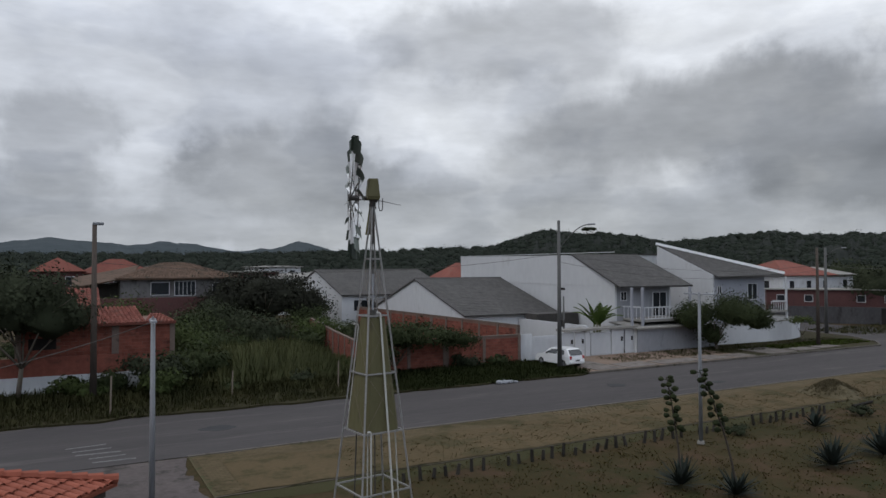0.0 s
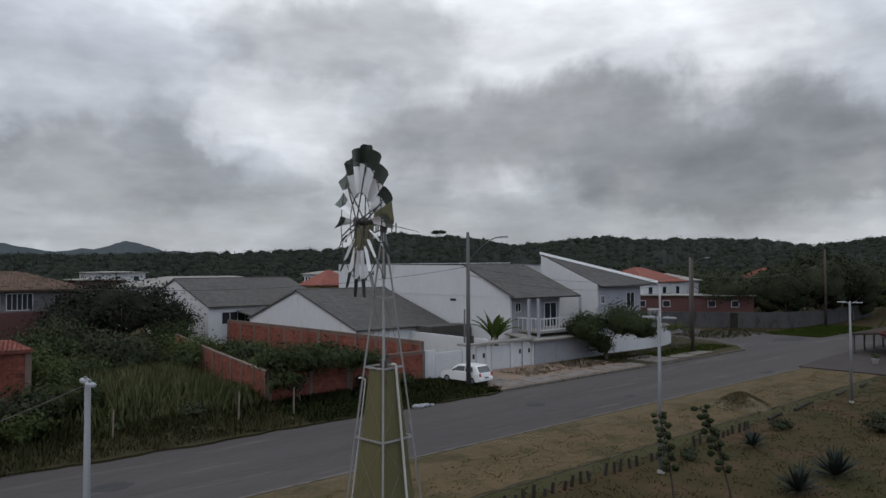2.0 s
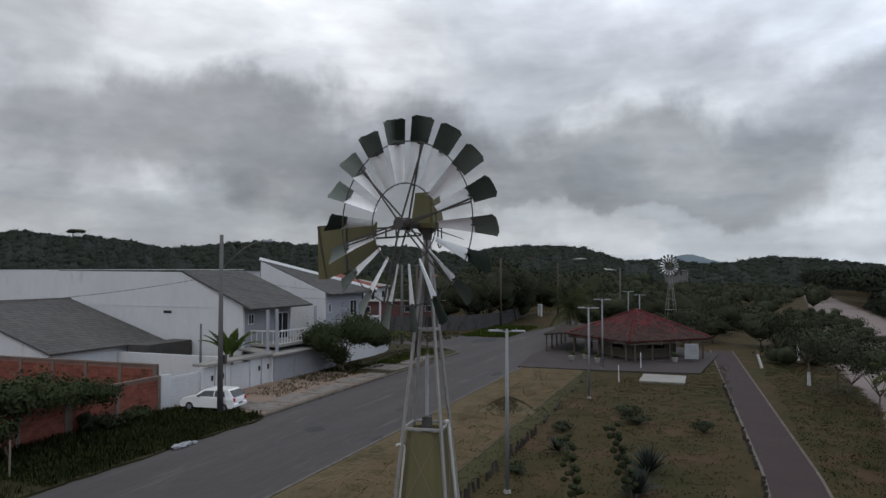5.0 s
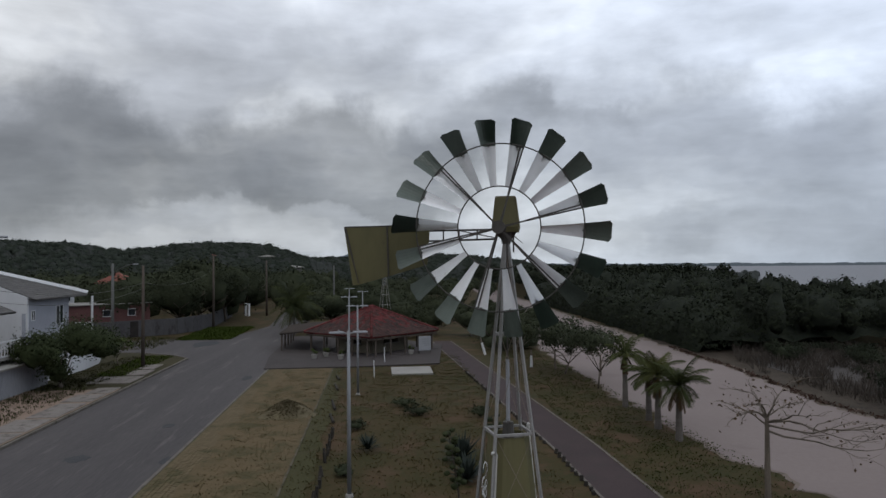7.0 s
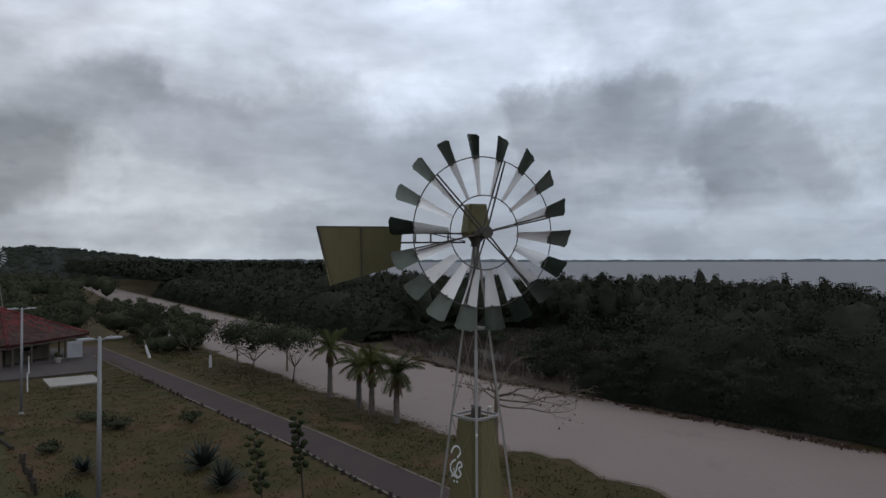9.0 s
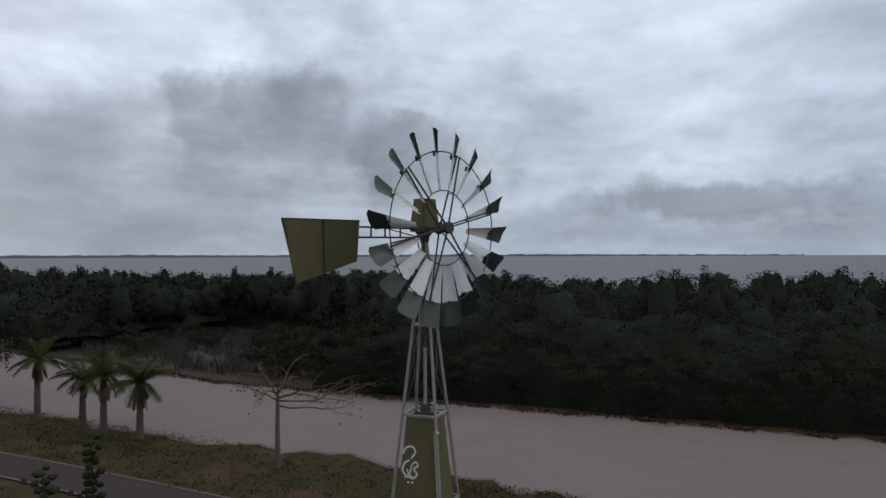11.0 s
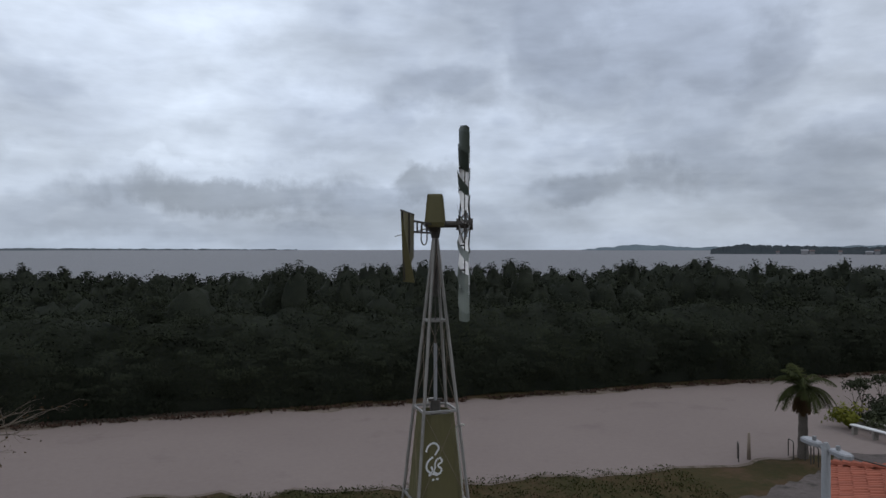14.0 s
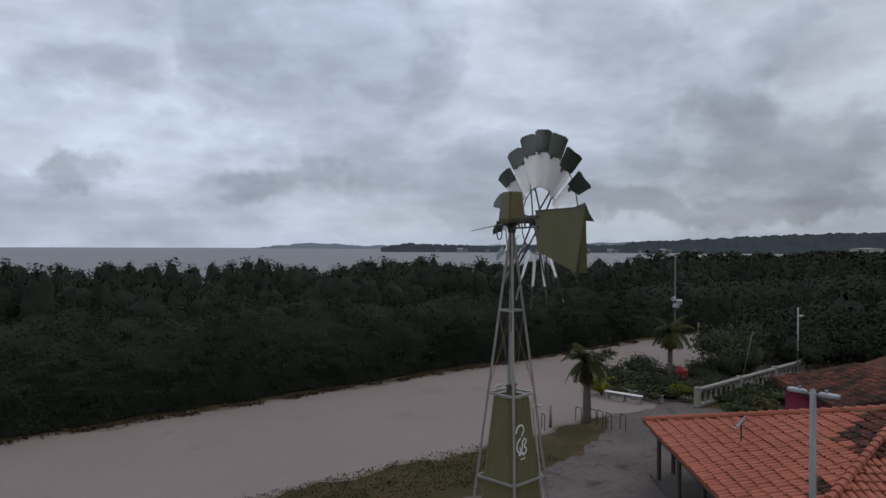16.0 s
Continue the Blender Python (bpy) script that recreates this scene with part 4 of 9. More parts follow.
def windmill(name, x, y, rz_tower, axis_deg, detail=True, scale=1.0, label=""):
    t = thing(name, x, y, 0, 0, label, "windmill", "windmills of the park")
    R = Matrix.Rotation(radians(rz_tower), 4, "Z")
    P = lambda sx, sy, z, k=1.0: R @ Vector((sx * leg_half(z) * k, sy * leg_half(z) * k, z))
    for sx, sy in ((1, 1), (-1, 1), (-1, -1), (1, -1)):
        bm = bmesh.new()
        # angle-iron leg: two flanges
        a, b = P(sx, sy, 0), P(sx, sy, 8.95)
        bar(bm, a, b, 0.040, 0.040)
        part("leg", bm, M_GALV, t)
    for z in (1.5, 3.0, 4.5, 6.0, 7.5):
        for (ax, ay), (bx, by) in (((1, 1), (-1, 1)), ((-1, 1), (-1, -1)), ((-1, -1), (1, -1)), ((1, -1), (1, 1))):
            part("crossbar", bar(bmesh.new(), P(ax, ay, z), P(bx, by, z), 0.036), M_GALV, t)
    zs = (0.1, 1.5, 3.0, 4.5, 6.0, 7.5, 8.8)
    for z0, z1 in zip(zs, zs[1:]):
        for (ax, ay), (bx, by) in (((1, 1), (-1, 1)), ((-1, 1), (-1, -1)), ((-1, -1), (1, -1)), ((1, -1), (1, 1))):
            if z0 < 3:
                continue
            bm = bmesh.new()
            tube(bm, P(ax, ay, z0, 1.02), P(bx, by, z1, 1.02), 0.004, n=4)
            tube(bm, P(bx, by, z0, 1.02), P(ax, ay, z1, 1.02), 0.004, n=4)
            part("brace_rod", bm, M_WOOD, t)
    # sheet-metal skirt between the second and fourth rings
    def skirt_half(z):
        return leg_half(z) * 0.92
    for k in range(4 if detail else 0):
        rot = R @ Matrix.Rotation(k * math.pi / 2, 4, "Z")
        cut = 0.12
        def outline_at(z, inset):
            h = skirt_half(z) - inset
            w = h - cut
            pts = [(-w + 2 * w * i / 6, h + 0.004 * math.sin(i * 2.3 + z * 3.4)) for i in range(7)] + [(h, w)]
            return [rot @ Vector((px, py, z)) for px, py in pts]
        bm = bmesh.new()
        zs7 = [3.02 + 2.93 * j / 6 for j in range(7)]
        outer_s = [[bm.verts.new(v) for v in outline_at(z, 0.0)] for z in zs7]
        inner_s = [[bm.verts.new(v) for v in outline_at(z, 0.012)] for z in zs7]
        for sheet in (outer_s, inner_s):
            for r0, r1 in zip(sheet, sheet[1:]):
                for i in range(7):
                    bm.faces.new((r0[i], r1[i], r1[i + 1], r0[i + 1]))
        for j in (0, 6):
            for i in range(7):
                bm.faces.new((outer_s[j][i], outer_s[j][i + 1], inner_s[j][i + 1], inner_s[j][i]))
        for i in (0, 7):
            for j in range(6):
                bm.faces.new((outer_s[j][i], outer_s[j + 1][i], inner_s[j + 1][i], inner_s[j][i]))
        bmesh.ops.recalc_face_normals(bm, faces=bm.faces[:])
        part("skirt_panel", bm, M_OLIVE, t, "olive painted sheet metal panel")
    bm = bmesh.new()
    h = skirt_half(6.1) - 0.05
    prism(bm, [((R @ Vector((a * h, b * h, 0))).x, (R @ Vector((a * h, b * h, 0))).y) for a, b in ((0.8, 1), (-0.8, 1), (-1, 0.8), (-1, -0.8), (-0.8, -1), (0.8, -1), (1, -0.8), (1, 0.8))], 5.80, 5.90)
    if detail:
        part("skirt_lid", bm, M_DARKST, t, "dark metal lid inside the skirt top")
    bm = bmesh.new()
    tube(bm, (0, 0, 5.9), (0, 0, 6.14), 0.10, 0.08, 10)
    bar(bm, (-0.12, 0, 6.14), (0.12, 0, 6.14), 0.04)
    part("stuffing_box", bm, M_DARKST, t)
    part("pump_tube", tube(bmesh.new(), (0.0, 0.0, 6.14), (0.0, 0.0, 7.1), 0.030, n=10), M_LAMPH, t, "pale grey pump tube")
    part("pump_rod", tube(bmesh.new(), (0, 0, 7.1), (0, 0, 9.1), 0.012, n=6), M_DARKST, t)
    part("mast_pipe", tube(bmesh.new(), (0, 0, 7.9), (0, 0, 9.05), 0.045, n=10), M_DARKST, t)
    # white water pipes with bent tops
    def pipe(px, py, z0, z1, ex, ey, r=0.026, nm="water_pipe"):
        bm = bmesh.new()
        p = [R @ Vector((px(z0), py(z0), z0)), R @ Vector((px(z1), py(z1), z1))]
        tube(bm, p[0], p[1], r, n=8)
        q = p[1]
        for k in range(4):
            a0, a1 = k * math.pi / 6, (k + 1) * math.pi / 6
            f = lambda a: p[1] + R @ Vector((ex * 0.07 * (1 - math.cos(a)), ey * 0.07 * (1 - math.cos(a)), 0.07 * math.sin(a)))
            tube(bm, f(a0), f(a1), r * 1.05, n=8)
        part(nm, bm, M_PVC, t, "white plastic water pipe")
    if detail:
        pipe(lambda z: 0.10 - 0.02 * (z - 3), lambda z: -leg_half(z) * 1.04 - 0.03, 0.0, 6.02, -1, 0.2)
        pipe(lambda z: -0.42, lambda z: -leg_half(3.0) * 1.06 - 0.03, 0.0, 3.02, -1, 0)
        pipe(lambda z: -leg_half(z) * 0.86, lambda z: leg_half(z) * 0.86, 3.0, 5.70, -1, 1, 0.018)
        for px, py in ((-0.22, -0.5), (0.12, 0.55), (0.52, -0.55), (-0.5, 0.2)):
            part("down_pipe", tube(bmesh.new(), R @ Vector((px, py, 0)), R @ Vector((px * 0.8, py * 0.8, 3.02)), 0.018, n=6), M_PVC if px > 0 else M_DARKST, t)
        # sprayed scribble on one panel: a hook and a few loops
        base = lambda u, z: R @ Vector((0.14 - u, skirt_half(z) + 0.008, z))
        def curve(pts, n):
            out = []
            for i in range(len(pts) - 1):
                p0, p1, p2, p3 = (Vector(pts[max(0, min(len(pts) - 1, i + k))]) for k in (-1, 0, 1, 2))
                for j in range(n):
                    f = j / n
                    out.append(tuple(0.5 * ((2 * p1) + (p2 - p0) * f + (2 * p0 - 5 * p1 + 4 * p2 - p3) * f * f + (3 * p1 - p0 - 3 * p2 + p3) * f ** 3)))
            return out + [pts[-1]]
        stroke = curve([(-0.13, 5.36), (-0.10, 5.44), (-0.03, 5.49), (0.05, 5.48), (0.09, 5.41), (0.05, 5.34), (0.02, 5.30)], 4)
        loops = curve([(-0.01, 5.27), (-0.10, 5.21), (-0.13, 5.10), (-0.06, 5.02), (0.01, 5.08), (0.03, 5.19), (0.10, 5.25), (0.14, 5.19), (0.07, 5.13), (0.13, 5.06), (0.08, 4.99), (0.0, 5.03), (-0.05, 5.12)], 4)
        wig = curve([(-0.10, 4.98), (-0.02, 5.0), (0.06, 4.97)], 4)
        dots = [(-0.04, 4.905), (0.0, 4.91)], [(0.03, 4.915), (0.07, 4.91)]
        for s in (stroke, loops, wig, *dots):
            bm = bmesh.new()
            for i in range(len(s)):
                p, q = Vector(s[max(0, i - 1)]), Vector(s[min(len(s) - 1, i + 1)])
                d = (q - p).normalized() * 0.016
                ob = []
                for side in (-1, 1):
                    c = base(s[i][0] + d.y * side, s[i][1] - d.x * side)
                    ob.append(bm.verts.new(c))
                if i:
                    bm.faces.new((last[0], last[1], ob[1], ob[0]))
                last = ob
            part("sprayed_stroke", bm, M_SCRIB, t, "white sprayed scribble stroke")
    # the head: gearbox, wheel shaft, lever
    A = Matrix.Rotation(radians(axis_deg), 4, "Z")
    bm = bmesh.new()
    v = []
    for z, a in ((9.08, 0.19), (9.16, 0.215), (9.60, 0.165), (9.64, 0.15)):
        v.append([bm.verts.new(A @ Vector((sx * a * 0.80, sy * a, z))) for sx, sy in ((1, 1), (-1, 1), (-1, -1), (1, -1))])
    for r0, r1 in zip(v, v[1:]):
        for i in range(4):
            bm.faces.new((r0[i], r0[(i + 1) % 4], r1[(i + 1) % 4], r1[i]))
    bm.faces.new(v[0][::-1])
    bm.faces.new(v[-1])
    bmesh.ops.recalc_face_normals(bm, faces=bm.faces[:])
    bmesh.ops.bevel(bm, geom=[e for e in bm.edges if abs(e.verts[0].co.z - e.verts[1].co.z) > 0.2], offset=0.03, segments=2, affect="EDGES")
    part("gearbox_hood", bm, M_OLIVE, t, "olive sheet metal hood")
    bm = bmesh.new()
    tube(bm, (0, 0, 8.9), (0, 0, 9.1), 0.07, 0.10, 10)
    tube(bm, A @ Vector((0.05, 0, 9.12)), A @ Vector((-0.1, 0, 9.16)), 0.17, 0.14, 10)
    part("gearbox_base", bm, M_DARKST, t)
    # the wheel shaft sits a little beside the mast
    hub, side = 0.50, -0.07
    bm = bmesh.new()
    tube(bm, A @ Vector((0.1, side, 9.13)), A @ Vector((hub + 0.12, side, 9.13)), 0.06, 0.05, 10)
    tube(bm, A @ Vector((hub - 0.14, side, 9.13)), A @ Vector((hub - 0.06, side, 9.13)), 0.10, n=12)
    tube(bm, A @ Vector((hub + 0.06, side, 9.13)), A @ Vector((hub + 0.14, side, 9.13)), 0.10, n=12)
    part("wheel_shaft", bm, M_DARKST, t, smooth=False)
    part("pull_lever", tube(bmesh.new(), A @ Vector((-0.15, 0.08, 9.06)), A @ Vector((-0.72, 0.22, 8.93)), 0.012, 0.006, 6), M_GALV, t)
    bm = bmesh.new()
    for k in range(6):
        a0, a1 = k * math.pi / 6, (k + 1) * math.pi / 6
        f = lambda a: A @ Vector((-0.20 - 0.05 * math.cos(a), 0.10, 8.88 - 0.10 * math.sin(a)))
        tube(bm, f(a0), f(a1), 0.012, n=6)
    tube(bm, A @ Vector((-0.25, 0.10, 8.88)), A @ Vector((-0.25, 0.10, 9.12)), 0.012, n=6)
    tube(bm, A @ Vector((-0.15, 0.10, 8.88)), A @ Vector((-0.15, 0.10, 9.12)), 0.012, n=6)
    part("furl_hook", bm, M_DARKST, t)
    # the wheel: six braced arms, two rings, eighteen curved blades with green ends
    def wp(r, a, w=0.0):
        return A @ Vector((hub + w, side + r * math.sin(a), 9.13 + r * math.cos(a)))
    wheel = thing("wheel_hub", 0, 0)
    bpy.data.objects.remove(wheel)
    bm = bmesh.new()
    tube(bm, A @ Vector((hub - 0.1, side, 9.13)), A @ Vector((hub + 0.1, side, 9.13)), 0.07, n=12)
    wheel = part("wheel", bm, M_DARKST, t, "eighteen-bladed wheel")
    for k in range(6):
        a = radians(WHEEL_TURN + 3.5 + 60 * k)
        bm = bmesh.new()
        bar(bm, wp(0.08, a, 0.09), wp(1.265, a + 0.02, 0.02), 0.022)
        bar(bm, wp(0.08, a, -0.09), wp(1.265, a - 0.02, 0.0), 0.022)
        bar(bm, wp(0.6, a + 0.01, 0.055), wp(0.6, a - 0.01, -0.045), 0.014)
        part("wheel_arm", bm, M_DARKST, wheel)
    for rr in (0.62, 1.26):
        bm = bmesh.new()
        n, m5 = 72, 6
        loop = []
        for i in range(n):
            a = 2 * math.pi * i / n
            loop.append([bm.verts.new(wp(rr + 0.010 * math.cos(2 * math.pi * j / m5), a, 0.02 + 0.010 * math.sin(2 * math.pi * j / m5))) for j in range(m5)])
        for i in range(n):
            for j in range(m5):
                bm.faces.new((loop[i][j], loop[(i + 1) % n][j], loop[(i + 1) % n][(j + 1) % m5], loop[i][(j + 1) % m5]))
        bmesh.ops.recalc_face_normals(bm, faces=bm.faces[:])
        part("wheel_ring", bm, M_DARKST, wheel)
    inner, outer = bmesh.new(), bmesh.new()
    for bmx, r0, r1 in ((inner, 0.62, 1.24), (outer, 1.24, 1.65)):
        nr, nw = 4, 6
        rows = []
        for i in range(nr + 1):
            r = r0 + (r1 - r0) * i / nr
            half = 0.066 + 0.112 * (r - 0.62) / 1.045
            pitch = -radians(50 - 20 * (r - 0.6))
            row = []
            for j in range(nw + 1):
                s = (j / nw - 0.5) * 2
                camber = 0.035 * (1 - s * s)
                if bmx is outer and i == nr and j in (0, nw):
                    rr2 = r - 0.04
                else:
                    rr2 = r
                u = half * s
                row.append(bmx.verts.new((u * math.cos(pitch) + camber * math.sin(pitch), rr2, u * math.sin(pitch) - camber * math.cos(pitch))))
            rows.append(row)
        for q0, q1 in zip(rows, rows[1:]):
            for j in range(nw):
                bmx.faces.new((q0[j], q0[j + 1], q1[j + 1], q1[j]))
        bmesh.ops.solidify(bmx, geom=bmx.faces[:], thickness=0.004)
    clip = bmesh.new()
    box(clip, -0.035, 0.035, 1.195, 1.28, -0.075, -0.068)
    box(clip, -0.008, 0.008, 1.225, 1.255, -0.07, 0.02)
    me_clip = bpy.data.meshes.new("blade_clip")
    clip.to_mesh(me_clip)
    clip.free()
    me_clip.materials.append(M_DARKST)
    me_in, me_out = bpy.data.meshes.new("blade"), bpy.data.meshes.new("blade_tip")
    inner.to_mesh(me_in), outer.to_mesh(me_out)
    inner.free(), outer.free()
    me_in.materials.append(M_BLWHITE), me_out.materials.append(M_BLGREEN)
    for k in range(18):
        a = radians(WHEEL_TURN + 20 * k)
        m = A @ Matrix.Translation((hub, side, 9.13)) @ Matrix.Rotation(-a, 4, "X") @ Matrix(((0, 0, 1, 0), (1, 0, 0, 0), (0, 1, 0, 0), (0, 0, 0, 1)))
        bl = place_mesh("blade", me_in, None, wheel, "white painted curved steel blade")
        bl.matrix_local = m
        tp = place_mesh("blade_tip", me_out, None, wheel, "dark green blade end")
        tp.matrix_local = m
        place_mesh("blade_clip", me_clip, None, wheel).matrix_local = m
    # the folded tail: lattice boom and vane
    if detail:
        bm = bmesh.new()
        bar(bm, (0.10, 0.15, 9.13), (0.62, 1.25, 9.14), 0.030)
        bar(bm, (0.10, 0.15, 8.98), (0.62, 1.25, 8.97), 0.030)
        for f in (0.25, 0.5, 0.72):
            x_, y_ = 0.10 + 0.52 * f, 0.15 + 1.10 * f
            bar(bm, (x_, y_, 8.98), (x_, y_, 9.135), 0.022)
        bar(bm, (0.10, 0.15, 9.0), (0.36, 0.7, 9.13), 0.016)
        part("tail_boom", bm, M_DARKST, t)
        o = Vector((0.56, 1.15, -0.11))
        d = Vector((0.37, 1.28, 0)).normalized()
        n = Vector((-d.y, d.x, 0))
        outline = [(0.0, 9.34), (0.05, 8.70), (0.60, 8.54), (1.20, 8.38), (1.46, 9.33)]
        bm = bmesh.new()
        f0 = [bm.verts.new(o + d * u + Vector((0, 0, z)) + n * 0.004) for u, z in outline]
        f1 = [bm.verts.new(o + d * u + Vector((0, 0, z)) - n * 0.004) for u, z in outline]
        bm.faces.new(f0), bm.faces.new(f1[::-1])
        for i in range(5):
            j = (i + 1) % 5
            bm.faces.new((f0[j], f0[i], f1[i], f1[j]))
        bmesh.ops.recalc_face_normals(bm, faces=bm.faces[:])
        vane = part("tail_vane", bm, M_OLIVE, t, "olive painted sheet metal tail vane")
        bm = bmesh.new()
        for u, z0, z1 in ((0.70, 8.50, 9.335), (1.22, 8.40, 9.33)):
            bar(bm, o + d * u + Vector((0, 0, z0)) + n * 0.016, o + d * (u + (0.02 if u < 1 else 0.22)) + Vector((0, 0, z1)) + n * 0.016, 0.022)
        bar(bm, o + Vector((0, 0, 9.345)), o + d * 1.46 + Vector((0, 0, 9.335)), 0.02)
        part("vane_rib", bm, M_DARKST, vane)
        bm = bmesh.new()
        slab(bm, [o + d * 1.46 + Vector((0, 0, 9.33)), o + d * 1.20 + Vector((0, 0, 8.38)), o + d * 1.26 + n * 0.16 + Vector((0, 0, 8.37))], 0.008)
        part("vane_flange", bm, M_OLIVE, vane, "bent olive edge of the vane")
    return t


WHEEL_TURN = 13.0
windmill("windmill", 0, 0, 7.0, 165.5, label="tall multi-bladed water-pumping windmill on a galvanised lattice tower with olive skirt")

# ---- woods along the beach ----
def woods():
    q, inner = [], []
    core = []
    def grow(x, y, h, w, n, size, low=0.0):
        """One crown of the woods: clumps of leaves over an uneven rounded cone."""
        zl = h * (0.06 + low * 0.5)
        half = (h - zl) / 2
        cone = rng.uniform(0.0, 0.7) if rng.uniform() < 0.4 else 0.0
        if low > 0.3:
            slim = w * (0.54 - 0.2 * cone)
            inner.append(crown_mass((x, y, zl + half * (0.98 - 0.15 * cone)), (slim, slim, half * 0.92), 9, 7))
        k = 34 if low < 0.3 else 42
        t = rng.uniform(-0.85 if low < 0.3 or 15 < x < 62 else -0.15, 1.0, k)
        a = rng.uniform(0, 2 * math.pi, k)
        rad = np.sqrt(np.clip(1 - np.clip(t, -0.5, 1) ** 2, 0.0, 1)) * np.where(t > 0.0, 1.05 - (0.15 + 0.6 * cone) * t, 1.0)
        grown = rng.uniform(0.74, 1.04, (k, 1))
        cd = np.stack([rad * np.cos(a), rad * np.sin(a), t], 1) * grown
        cd[0] = (0, 0, 0.94)
        tuft = rng.uniform(0.11, 0.19, (k, 1))
        wi = rng.integers(0, k, n)
        off = np.clip(rng.normal(size=(n, 3)), -1.15, 1.15)
        d = cd[wi] + off * tuft[wi] * np.array([1, 1, 0.5])
        p = np.array([x, y, zl + half]) + d * np.array([w, w, half])
        p[:, 2] = np.clip(p[:, 2], 0.08, h + 0.1)
        nr = cd[wi] * np.array([1, 1, 0.7]) * 0.75 + off * 0.3 + np.array([0, 0, 0.3])
        nr /= np.linalg.norm(nr, axis=1)[:, None]
        q.append(leaf_quads(np.concatenate([p, nr], 1), size, 1.9, up=0.8))
    edge = lambda x: sand_lo(x) - 1.2
    x = -150.0
    while x < 150:
        near = -45 < x < 60
        marsh = 24 < x < 54
        for row in range(3):
            if marsh and rng.uniform() < (0.95 if row else 0.85):
                continue
            y = edge(x) - 0.9 - row * 2.4 + rng.uniform(-0.8, 0.8)
            h = rng.uniform(4.4, 5.5) + row * 0.2
            if row == 0:
                h *= rng.uniform(0.55, 0.95)
            sz = min(0.26, max(0.072, 0.0023 * math.hypot(x, y)))
            grow(x + rng.uniform(-0.8, 0.8), y, h, rng.uniform(1.5, 2.3), int(min(1900, 9.0 / sz ** 2) * (1 if row < 2 else 0.7)), sz)
        x += 2.3 if near else 3.2
    x = -150.0
    while x < 170:
        near = -50 < x < 70
        for row in range(9):
            y = edge(x) - 7.5 - row * 3.1 + rng.uniform(-1, 1)
            if 24 < x < 54 and y > -50:
                y -= 24
            h = 6.2 + 1.1 * noise.fractal(Vector((x * 0.09, row * 0.4, 0)), 0.6, 2, 3) + rng.uniform(-0.5, 0.7)
            if rng.uniform() < 0.10:
                h += rng.uniform(0.3, 0.9)
            if 30 < x < 120 or (x <= 30 and x > 5):
                h -= 0.5
            sz = min(0.28, max(0.080, 0.0022 * math.hypot(x, y)))
            wd = rng.uniform(1.5, 2.2)
            if rng.uniform() < 0.25:
                wd, h = wd * 0.75, h + rng.uniform(0.1, 0.9)
            elif rng.uniform() < 0.22:
                wd *= rng.uniform(1.3, 1.6)
            grow(x + rng.uniform(-1, 1), y, min(h, 7.7), wd, int(min(1300, 8.4 / sz ** 2) * (1.9 if 14 < x < 64 else 1.0)), sz * 0.98, 0.5)
        x += 2.9 if near else 4.2
    # behind the marsh
    for i in range(150):
        x, y = rng.uniform(4, 72), -rng.uniform(51, 71)
        grow(x, y, rng.uniform(5.0, 6.6), rng.uniform(1.5, 2.3), 600, 0.14, 0.15)
    # farther along the coast, both ways
    for i in range(1100):
        x = rng.uniform(165, 520)
        y = edge(x) - rng.uniform(0, 60)
        grow(x, y, rng.uniform(6.5, 9.0), rng.uniform(2.5, 3.6), 200, 0.46, 0.3)
    for i in range(700):
        x = rng.uniform(-420, -120)
        y = -31 - rng.uniform(0, 60) * (1 if x > -250 else 1.5)
        grow(x, y, rng.uniform(6.0, 8.0), rng.uniform(2.5, 3.6), 170, 0.48, 0.3)
    # scrub running west from the beach end
    for i in range(160):
        x, y, h, w = rng.uniform(-140, -46), rng.uniform(-18, 10), rng.uniform(3, 6), rng.uniform(2.0, 3.6)
        inner.append(crown_mass((x, y, h * 0.5), (w * 0.7, w * 0.7, h * 0.42), 7, 4))
        q.append(leaf_quads(lobes(300, (x, y, h * 0.55), (w, w, h * 0.5), 9, 0.5), 0.26, 1.6, up=0.2))
    return q, inner


